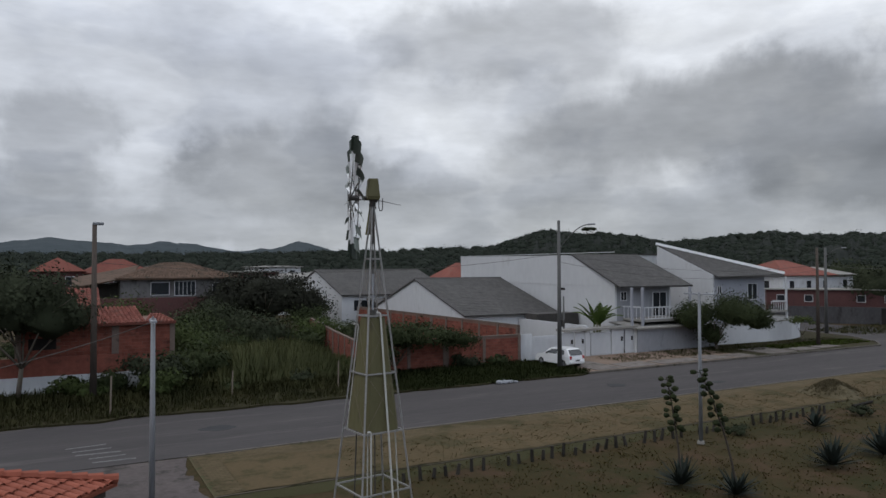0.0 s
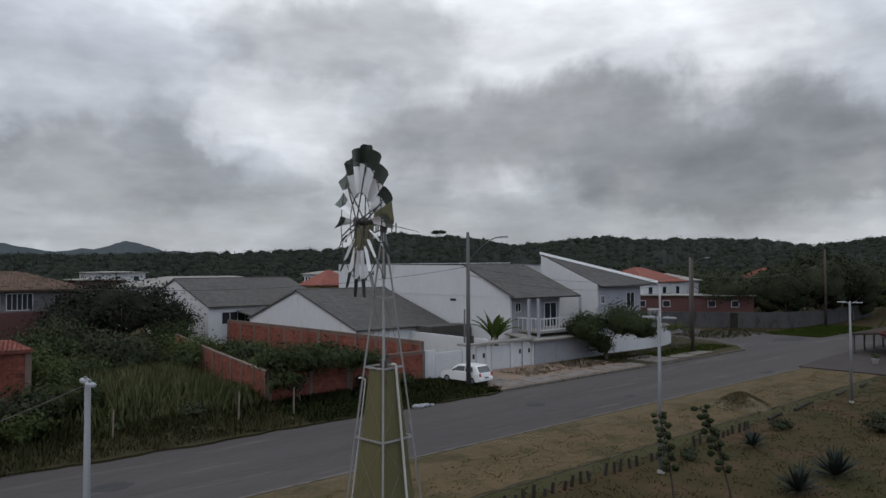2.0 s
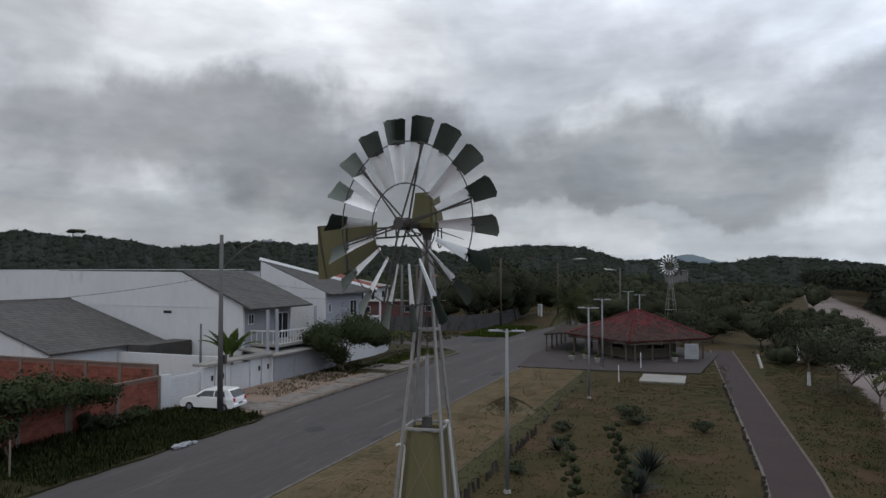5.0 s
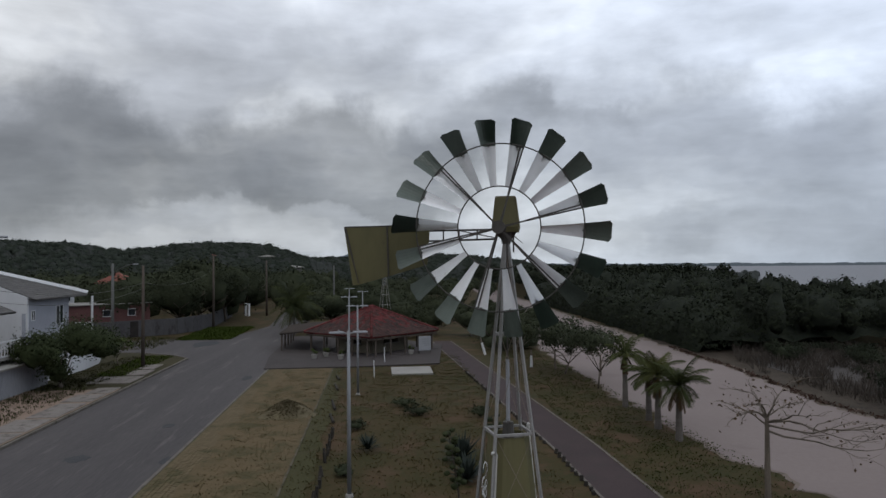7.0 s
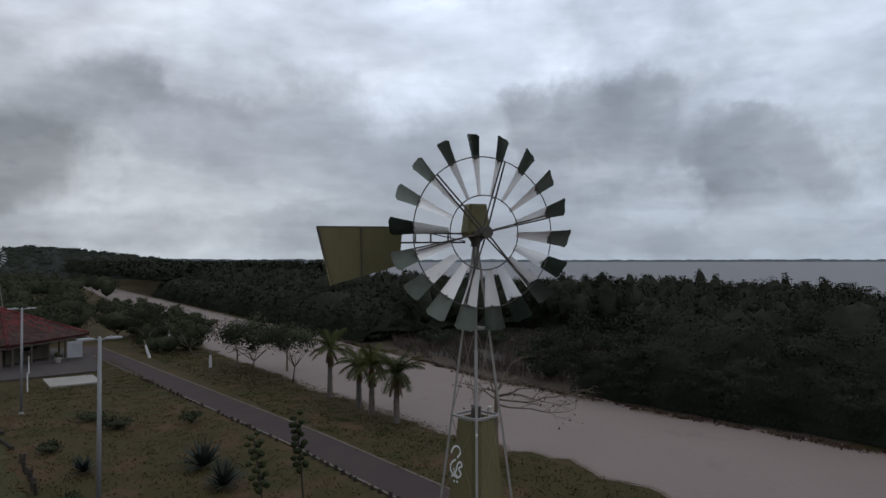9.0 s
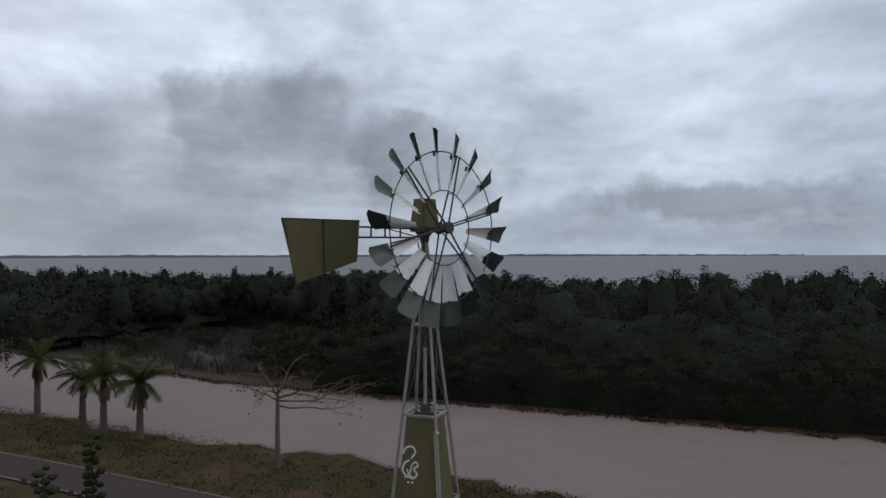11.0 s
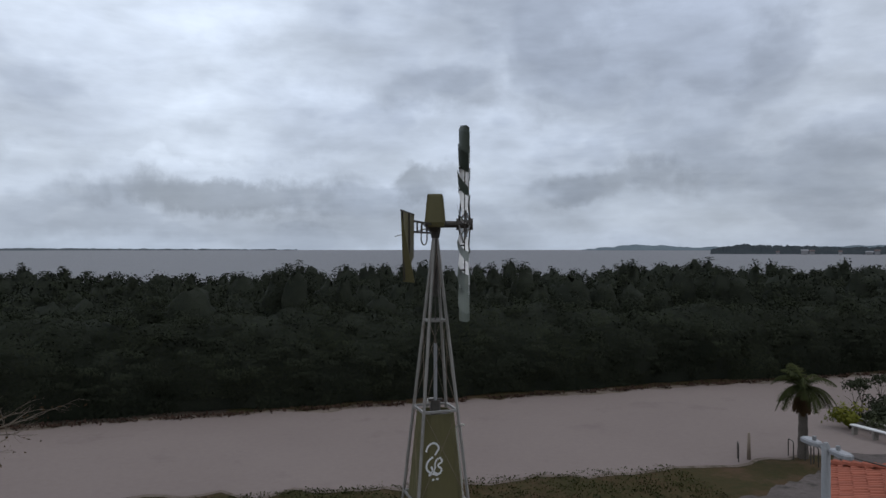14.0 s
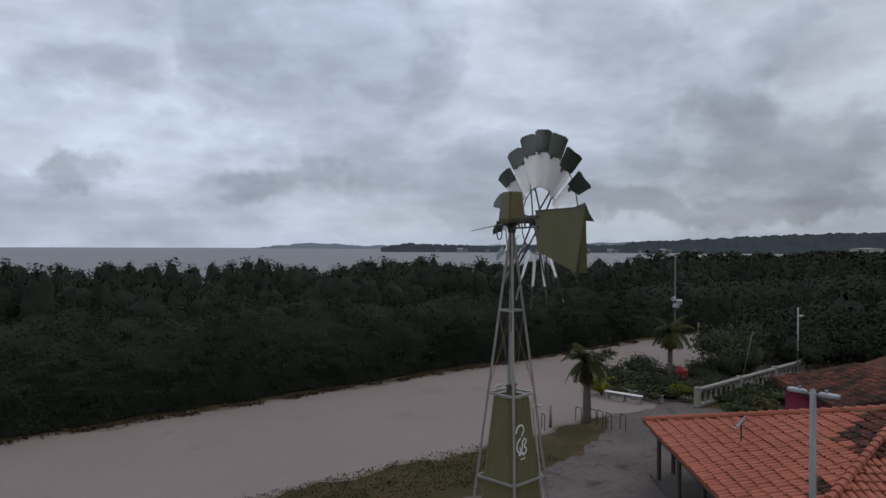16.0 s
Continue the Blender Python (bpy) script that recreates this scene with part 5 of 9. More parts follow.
def canopy(x0, x1, yo, h, step, leaves, size):
    """The lumpy closed crown of the woods: a surface with crown-sized bumps, and leaves lying on it."""
    prof = [(0.0, 0.0), (0.1, 0.16), (0.3, 0.32), (0.6, 0.48), (1.0, 0.62), (1.6, 0.75), (2.3, 0.86), (3.2, 0.94), (4.3, 1.0)] + [(4.3 + 1.3 * k, 1.0) for k in range(1, 15)]
    n = int((x1 - x0) / step)
    g = np.zeros((len(prof), n + 1, 3))
    for j, (dy, f) in enumerate(prof):
        for i in range(n + 1):
            x = x0 + (x1 - x0) * i / n
            end = min(1.0, 0.25 + min(x - x0, x1 - x) / 7.0)
            y = sand_lo(x) - yo - dy
            z = f * h * end
            p = Vector((x, y, z * 0.8))
            d = noise.voronoi(p / 2.3)[0][0] * 0.65 + noise.voronoi(p / 0.9 + Vector((7, 0, 0)))[0][0] * 0.22
            out = 1.5 * (0.55 - d) + 0.6 * noise.fractal(Vector((x * 0.12, y * 0.12, 1.0)), 0.6, 2, 2)
            front = max(0.0, 1.0 - dy / 3.5)
            g[j, i] = (x, y + out * 0.8 * front, max(0.0, z + out * 1.0 * min(1.0, f * 1.6)))
    bm = bmesh.new()
    rows = [[bm.verts.new(tuple(v)) for v in r] for r in g]
    for r0, r1 in zip(rows, rows[1:]):
        for i in range(n):
            bm.faces.new((r0[i], r0[i + 1], r1[i + 1], r1[i]))
    # leaves over the surface, thicker towards the open side
    u = rng.uniform(0, 1, leaves) ** 1.25 * (len(prof) - 1.001)
    v = rng.uniform(0, n - 0.001, leaves)
    j, i = u.astype(int), v.astype(int)
    fu, fv = (u - j)[:, None], (v - i)[:, None]
    a, b, c, d = g[j, i], g[j, i + 1], g[j + 1, i], g[j + 1, i + 1]
    p = (a * (1 - fv) + b * fv) * (1 - fu) + (c * (1 - fv) + d * fv) * fu
    nr = np.cross(b - a + d - c, c - a + d - b)
    nr[nr[:, 2] < 0] *= -1
    nr /= np.linalg.norm(nr, axis=1)[:, None] + 1e-9
    p = p + nr * np.abs(rng.normal(size=(leaves, 1))) * 0.16
    nr = nr + rng.normal(size=nr.shape) * 0.13 + np.array([0, 0, 0.15])
    nr /= np.linalg.norm(nr, axis=1)[:, None]
    return bm, leaf_quads(np.concatenate([p, nr], 1), size, 2.0, up=0.5)


wood_parts, crown_cores = woods()
core = []
for x0, x1, yo, h, step, leaves, size in ((-50, 23, 1.6, 4.2, 0.5, 105000, 0.095), (55, 100, 1.6, 4.2, 0.9, 14000, 0.17), (17, 61, 25.5, 4.0, 0.8, 30000, 0.125), (-160, -49, 1.6, 4.2, 1.6, 14000, 0.22), (99, 175, 1.6, 4.2, 1.6, 8000, 0.24)):
    bm, leafs = canopy(x0, x1, yo, h, step, leaves, size)
    wood_parts.append(leafs)
    core.append(bm)
wood = place_mesh("mangrove_woods", quads_mesh("mangrove_woods", np.concatenate(wood_parts)), L_WOODS)
tagged(wood, "dense dark green mangrove and casuarina woods behind the beach", "woods", "", "stuff")
# fill colour for gaps between leaves: the shade inside the woods is painted in
M_UNDER = surf("gap_shade_green", (0.017, 0.020, 0.016), (0.028, 0.032, 0.023), 0.8, 0.95, 0.6, spec=0.05)
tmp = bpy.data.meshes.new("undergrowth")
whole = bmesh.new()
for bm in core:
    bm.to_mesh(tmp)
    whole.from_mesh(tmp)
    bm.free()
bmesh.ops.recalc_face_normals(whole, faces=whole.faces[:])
# added closed surface that stops views through the leaves
tagged(part("undergrowth", whole, M_UNDER, None, smooth=True), "closed dark fill surface under the woods' leaves, shade put in its colour", "undergrowth", "", "stuff")

# added bodies in the crowns, dark so that they read as shaded gaps
tagged(place_mesh("inner_crowns", quads_mesh("inner_crowns", np.concatenate(crown_cores)), M_UNDER), "added dark fill bodies inside the crowns, shade put in their colour", "woods", "", "stuff")

# trees of the town and on the hills
def far_trees():
    near, hill = [], []
    def blob(x, y, z, h, w, n, size, into=None):
        q = near if into is None else into
        p = lobes(n, (x, y, z + h * 0.55), (w, w, h * 0.5), 7, 0.5)
        q.append(crown_mass((x, y, z + h * 0.5), (w * 0.78, w * 0.78, h * 0.42), 7, 4))
        q.append(leaf_quads(p, size, 1.6, up=0.2))
    for i in range(900):
        a, r = rng.uniform(4, 100), rng.uniform(0, 1) ** 0.7
        r = 95 + r * 300
        x, y = r * math.cos(radians(a)), r * math.sin(radians(a))
        if y < 30 or (y < 85 and -40 < x < 62) or (x < 130 and y < 62 and x > 55):
            continue
        blob(x, y, 0, rng.uniform(3.5, 7.0) * (1.15 if a < 45 else 0.85), rng.uniform(2.2, 4.2), 90, 0.5)
    NORTH = [(54, 0.4), (58, 1.2), (62, 1.1), (66, 0.95), (71, 0.85), (77, 0.75), (82, 0.7), (90, 0.65), (98, 0.6), (106, 0.5)]
    for i in range(2400):
        a, f = rng.uniform(55, 105), rng.uniform(0, 1) ** 0.8
        el = float(np.interp(a, [p[0] for p in NORTH], [p[1] for p in NORTH]))
        r, top = 330 - 120 * (1 - f), 8.6 + 330 * math.tan(radians(el))
        blob(r * math.cos(radians(a)), r * math.sin(radians(a)), -3.4 + (top + 2) * float(np.interp(f, [0, 0.25, 0.5, 0.75, 0.92, 1], [0, 0.3, 0.58, 0.83, 0.96, 1])), rng.uniform(2.4, 4.2), rng.uniform(2.0, 3.6), 60, 0.38, hill)
    for i in range(4200):
        a = rng.uniform(-28, 61)
        tb = HILLS if a > 6 else [(-30, -0.6), (-16, -0.3), (-12, 0.4), (-8.5, 0.75), (-4.5, 1.05), (-2.5, 0.6), (0, 0.5), (3, 0.9), (7, 0.6)]
        dist, dep = (420, 170) if a > 6 else (520, 170)
        f = rng.uniform(0, 1) ** 0.7
        r = dist - dep * (1 - f)
        el = float(np.interp(a, [p[0] for p in sorted(tb)], [p[1] for p in sorted(tb)]))
        g = np.interp(f, [0, 0.25, 0.5, 0.75, 0.92, 1], [0, 0.3, 0.58, 0.83, 0.96, 1])
        top = 8.6 + dist * math.tan(radians(el))
        z = -2 + (top + 2) * g - 2.0
        blob(r * math.cos(radians(a)), r * math.sin(radians(a)), z, rng.uniform(2.2, 4.2), rng.uniform(2.2, 4.0), 60, 0.40, hill)
    # the scrub between the eastern kiosk and the far windmill, and along the sand
    for i in range(420):
        x = rng.uniform(74, 330)
        y = rng.uniform(-22 - 0.085 * max(0, x - 60), 8 + (x - 70) * 0.14)
        if x < 100 and y > -1 and x < 84:
            continue
        if x < 95 and -10 < y < -2:
            continue
        if x < 170 and y < -8 - 0.09 * (x - 60):
            continue
        blob(x, y, 0, rng.uniform(1.8, 4.6) * (0.65 if x < 120 else 1), rng.uniform(1.5, 3.0), 230, 0.24)
    for i in range(46):
        x = rng.uniform(58, 130)
        blob(x, -11.5 - 0.10 * (x - 58) + rng.uniform(-2.0, 2.0), 0, rng.uniform(0.9, 2.2), rng.uniform(0.9, 1.8), 300, 0.14)
    for i in range(46):
        x = rng.uniform(84, 150)
        blob(x, -19 - 0.06 * (x - 84) + rng.uniform(-4, 4), 0, rng.uniform(0.7, 1.7), rng.uniform(0.8, 1.7), 260, 0.15)
    for i in range(300):
        x, y = rng.uniform(95, 330), rng.uniform(22, 120)
        if y < 28 and x < 135:
            continue
        blob(x, y, 0, rng.uniform(4.5, 8.5), rng.uniform(2.8, 4.6), 160, 0.44)
    return near, hill


town_quads, hill_quads = far_trees()
tagged(place_mesh("town_trees", quads_mesh("town_trees", np.concatenate(town_quads)), L_FAR), "dark green trees among the houses of the town", "trees", "", "stuff")
tagged(place_mesh("hill_woods", quads_mesh("hill_woods", np.concatenate(hill_quads)), L_HILL), "hazy dark woods covering the low hills", "woods", "", "stuff")

# ---- lamps and poles ----
def park_lamp(x, y, rz, h=6.15, span=1.0, label="grey steel park lamp post with two flat white lamp heads"):
    t = thing("park_lamp", x, y, 0, rz, label, "street lamp", "park lamps")
    bm = bmesh.new()
    tube(bm, (0, 0, 0), (0, 0, 0.12), 0.16, 0.13, 12)
    part("base_collar", bm, M_CONC, t)
    part("post", tube(bmesh.new(), (0, 0, 0.1), (0, 0, h), 0.085, 0.058, 10), M_LAMPP, t, smooth=True)
    part("cap", tube(bmesh.new(), (0, 0, h), (0, 0, h + 0.05), 0.058, 0.03, 10), M_LAMPP, t)
    for s in (-1, 1):
        bm = bmesh.new()
        tube(bm, (0, 0, h - 0.07), (s * 0.22 * span, 0, h - 0.03), 0.026, n=6)
        part("arm", bm, M_LAMPP, t)
        bm = bmesh.new()
        pts = [(0.18, 0.05), (0.28, 0.10), (0.55, 0.11), (0.68, 0.085), (0.72, 0.0), (0.68, -0.085), (0.55, -0.11), (0.28, -0.10), (0.18, -0.05)]
        prism(bm, [(s * a * span, b * min(1.0, span + 0.1)) for a, b in pts], h - 0.05, h + 0.015)
        bmesh.ops.bevel(bm, geom=[e for e in bm.edges if e.verts[0].co.z > h and e.verts[1].co.z > h], offset=0.02, segments=1, affect="EDGES")
        head = part("lamp_head", bm, M_LAMPH, t, "flat white lamp head")
        part("photocell", tube(bmesh.new(), (s * 0.36 * span, 0, h + 0.015), (s * 0.36 * span, 0, h + 0.075), 0.03, n=8), M_LAMPP, head)
    return t


for x, y, rz, h, span in ((15.8, 3.1, 98, 6.15, 1.0), (36.9, 3.35, 88, 6.0, 1.0), (51.5, 4.5, 88, 6.0, 1.0), (85.0, 5.8, 84, 5.75, 1.0), (79.8, 3.9, 80, 5.5, 1.0), (-5.13, 3.0, 85, 5.88, 0.72)):
    park_lamp(x, y, rz, h, span)


def utility_pole(x, y, h, mat, r=0.15, arm=None, z=0.0, label="", name="utility_pole", lean=(0, 0)):
    t = thing(name, x, y, z, 0, label, "pole", "street poles")
    top = Vector((lean[0], lean[1], h))
    part("post", tube(bmesh.new(), (0, 0, -0.05), top, r, r * 0.62, 10), mat, t, smooth=True)
    if arm:
        ax, ay, az0, reach, rise = arm
        bend = [Vector((ax * reach * i / 7, ay * reach * i / 7, az0 + rise * math.sin(i / 7 * math.pi / 2))) for i in range(8)]
        prev = bend[-1]
        a = part("lamp_arm", sweep(bmesh.new(), bend, 0.035), M_POLEC, t)
        bm = bmesh.new()
        box(bm, -0.05, 0.55, -0.09, 0.09, -0.05, 0.06, 0.03, m=Matrix.Translation(prev) @ Matrix.Rotation(math.atan2(ay, ax), 4, "Z"))
        part("lamp_head", bm, M_LAMPH, a)
    return t


p = utility_pole(23.7, 22.6, 10.55, M_POLEC, 0.17, (0.22, -0.975, 8.5, 2.6, 1.65), label="tall dark grey concrete pole with a curved street lamp arm")
part("meter_box", box(bmesh.new(), 0.1, 0.3, -0.25, 0.05, 3.0, 3.5, 0.02), M_DARKST, p, "dark meter box")
utility_pole(52.5, 22.3, 8.9, M_POLED, 0.17, label="dark weathered wooden utility pole")
p = utility_pole(64.0, 29.0, 9.2, M_POLEC, 0.19, (-0.3, -0.95, 8.2, 2.4, 0.9), label="pale concrete pole with a long curved lamp arm")
p = utility_pole(-5.8, 25.2, 9.7, M_POLED, 0.19, label="dark thick pole with a small lamp box on top")
bm = bmesh.new()
box(bm, -0.1, 0.45, -0.12, 0.12, 9.62, 9.78, 0.03)
part("lamp_box", bm, M_LAMPP, p)
utility_pole(28.0, 27.6, 4.9, M_POLEC, 0.10, label="thin grey service post at the gate")
utility_pole(93.0, 25.5, 10.5, M_POLED, 0.20, label="dark utility pole beside tall trees")
utility_pole(119.0, 22.0, 10.0, M_POLED, 0.20, label="dark utility pole far along the street")
utility_pole(104.0, 9.0, 9.0, M_POLEC, 0.16, label="pale pole beyond the kiosk")
utility_pole(-43.0, -34.0, 3.4, M_WOOD, 0.10, z=-0.1, label="weathered wooden stake in the sand")
utility_pole(-49.5, -27.2, 1.9, M_WOOD, 0.11, z=-0.1, label="short weathered stake in the sand")
p = utility_pole(-44.0, -26.0, 8.2, M_POLEC, 0.10, z=-0.1, label="thin pole with floodlights over the beach")
for dx, dz, a in ((0.35, 4.4, 20), (-0.4, 4.1, 160), (0.0, 3.8, 250)):
    bm = bmesh.new()
    box(bm, -0.28, 0.28, -0.15, 0.15, -0.2, 0.2, 0.03, m=pose(dx, 0.1, dz, 20, 0, a))
    part("floodlight", bm, M_LAMPH, p, "grey floodlight box")
p = utility_pole(-40.0, -13.7, 4.6, M_LAMPH, 0.07, label="thin white lamp pole beside the balustrade")
bm = bmesh.new()
box(bm, -0.6, -0.1, -0.12, 0.12, 3.9, 4.05, 0.03)
part("lamp_head", bm, M_LAMPH, p)


# ---- roofs of tile ----
def tile_rows(quad, nx, ny, mat, parent, bulge=0.035, name="roof_tile", thick=0.02, jitter=0.0, cap=300):
    """Courses of barrel or flat tiles over a roof face: quad = eave left, eave right, ridge right, ridge left."""
    a, b, c, d = (Vector(v) for v in quad)
    nrm = (b - a).cross(d - a).normalized()
    if nrm.z < 0:
        nrm = -nrm
    bm = bmesh.new()
    for j in range(ny):
        f0, f1 = j / ny, min(1.0, (j + 1.12) / ny)
        l0, l1 = a.lerp(d, f0), a.lerp(d, f1)
        r0, r1 = b.lerp(c, f0), b.lerp(c, f1)
        w = (l0 - r0).length
        n = max(1, round(nx * w / max((a - b).length, 0.01)))
        for i in range(n):
            g0, g1 = i / n, (i + 1) / n
            jit = Vector((0, 0, random.uniform(-jitter, jitter)))
            lift = nrm * (0.035 + thick)
            prof = ((0.0, 0.0), (0.22, bulge), (0.5, bulge * 1.35), (0.78, bulge), (1.0, 0.0)) if bulge > 0.012 else ((0.0, 0.0), (0.5, bulge), (1.0, 0.0))
            lo = [bm.verts.new(l0.lerp(r0, g0 + (g1 - g0) * u * 0.97) + nrm * (h + thick + 0.012) + jit) for u, h in prof]
            hi = [bm.verts.new(l1.lerp(r1, g0 + (g1 - g0) * u * 0.97) + nrm * (h + thick - 0.010) + jit) for u, h in prof]
            un = [bm.verts.new(l0.lerp(r0, g0 + (g1 - g0) * u * 0.97) + nrm * 0.0 + jit) for u, h in (prof[0], prof[-1])]
            for k in range(len(prof) - 1):
                bm.faces.new((lo[k], lo[k + 1], hi[k + 1], hi[k]))
            bm.faces.new((un[0], un[1], *lo[::-1]))
    return part(name, bm, mat, parent)


def opening(parent, x0, x1, z0, z1, y, mat=None, frame_mat=None, name="window", bars=1, face=-1):
    """A window or door set into a wall that faces -y (face -1)."""
    w = part(name, box(bmesh.new(), x0, x1, y + 0.02 * face, y - 0.08 * face, z0, z1), mat or M_DGLASS, parent)
    bm = bmesh.new()
    s = 0.06
    for b in ((x0 - s, x0, z0 - s, z1 + s), (x1, x1 + s, z0 - s, z1 + s), (x0, x1, z1, z1 + s), (x0, x1, z0 - s, z0)):
        box(bm, b[0], b[1], min(y, y + 0.05 * face), max(y, y + 0.05 * face), b[2], b[3])
    for k in range(1, bars + 1):
        xx = x0 + (x1 - x0) * k / (bars + 1)
        box(bm, xx - 0.025, xx + 0.025, min(y + 0.022 * face, y + 0.045 * face), max(y + 0.022 * face, y + 0.045 * face), z0, z1)
    part("window_frame" if name == "window" else "door_frame", bm, frame_mat or M_WHITE, w)
    return w


# ---- the long white house beside the walled yard ----
def white_house():
    t = thing("white_house", 39.0, 40, 0, 0, "two-storey white rendered house with a grey tiled lean-to roof and balcony", "house")
    L = lambda x, y: (x - 39.0, y - 40.0)
    # western wall with its sloping front edge
    bm = bmesh.new()
    prof = [(29.5, 0.0), (29.5, 5.72), (35.4, 8.35), (56.5, 8.5), (56.5, 0.0)]
    f0 = [bm.verts.new((35.1 - 39, y - 40, z)) for y, z in prof]
    f1 = [bm.verts.new((35.32 - 39, y - 40, z)) for y, z in prof]
    bm.faces.new(f0), bm.faces.new(f1[::-1])
    for i in range(5):
        j = (i + 1) % 5
        bm.faces.new((f0[j], f0[i], f1[i], f1[j]))
    bmesh.ops.recalc_face_normals(bm, faces=bm.faces[:])
    w = part("west_wall", bm, M_WHITE, t, "large blank white gable wall")
    part("wall_ledge", box(bmesh.new(), -3.93, -3.9, -10.4, 16.4, 5.55, 5.60), M_WHITE2, w)
    bm = bmesh.new()
    box(bm, -3.93, -3.7, -3.6, -2.8, 5.02, 5.24)
    # the vent is a solid box; its inner darkness is painted by the colour
    v = part("vent", bm, M_DARK, w, "small dark vent")
    bm = bmesh.new()
    box(bm, -3.94, -3.86, -10.5, 16.5, 8.5, 8.56)
    part("coping", bm, M_WHITE2, w)
    part("front_wall", box(bmesh.new(), -3.68, 2.6, -10.5, -10.28, 0, 5.55), M_GREY, t, "grey front wall, darker than the side walls")
    part("east_wall", box(bmesh.new(), 2.6, 2.8, -10.5, 16.5, 0, 5.55), M_WHITE, t)
    part("back_wall", box(bmesh.new(), -3.68, 2.6, 16.3, 16.5, 0, 8.5), M_WHITE, t)
    roof = part("roof", slab(bmesh.new(), [(-4.3, -11.6, 5.52), (4.5, -11.6, 5.52), (4.5, -4.6, 8.42), (-3.9, -4.6, 8.42)], 0.12), M_RTILE, t, "grey concrete tile roof")
    tile_rows([(-4.3, -11.6, 5.53), (4.5, -11.6, 5.53), (4.5, -4.6, 8.43), (-3.9, -4.6, 8.43)], 30, 22, M_RTILE, roof, 0.014, thick=0.01)
    part("flat_roof", box(bmesh.new(), -3.68, 4.5, -4.6, 16.3, 8.2, 8.3), M_CONC, t)
    bm = bmesh.new()
    box(bm, 2.2, 9.9, -2.3, -2.1, 7.4, 8.45)
    part("parapet", bm, M_WHITE2, t, "grimy white parapet wall")
    part("parapet_cap", box(bmesh.new(), 2.1, 9.9, -2.38, -2.02, 8.45, 8.56), M_DARKST, t)
    # balcony
    part("balcony_floor", box(bmesh.new(), -3.0, 2.7, -13.2, -10.5, 2.55, 2.75), M_CONC, t)
    for x in np.linspace(-2.95, 2.65, 15):
        part("baluster", box(bmesh.new(), x - 0.02, x + 0.02, -13.15, -13.10, 2.75, 3.72), M_WHITE, t)
    for y in np.linspace(-13.1, -10.6, 6):
        part("baluster", box(bmesh.new(), -2.97, -2.92, y - 0.02, y + 0.02, 2.75, 3.72), M_WHITE, t)
    bm = bmesh.new()
    box(bm, -3.0, 2.7, -13.17, -13.08, 3.72, 3.82)
    box(bm, -3.0, -2.91, -13.08, -10.5, 3.72, 3.82)
    box(bm, -3.0, 2.7, -13.16, -13.09, 2.76, 2.84)
    part("rail", bm, M_WHITE, t, "white balcony rail")
    for x in (-4.4, -3.2, 2.4):
        part("post", box(bmesh.new(), x - 0.09, x + 0.09, -13.2, -13.02, 0, 5.5), M_BLUEW, t)
    opening(t, -3.2, -2.6, 4.3, 5.0, -10.5)
    opening(t, 0.6, 2.2, 2.8, 4.9, -10.5, name="balcony_door")
    part("porch_roof", slab(bmesh.new(), [(-4.6, -13.9, 2.15), (3.2, -13.9, 2.15), (3.2, -10.5, 2.5), (-4.6, -10.5, 2.5)], 0.12), M_CONC, t, "grey porch slab above the gates")
    return t


white_house()


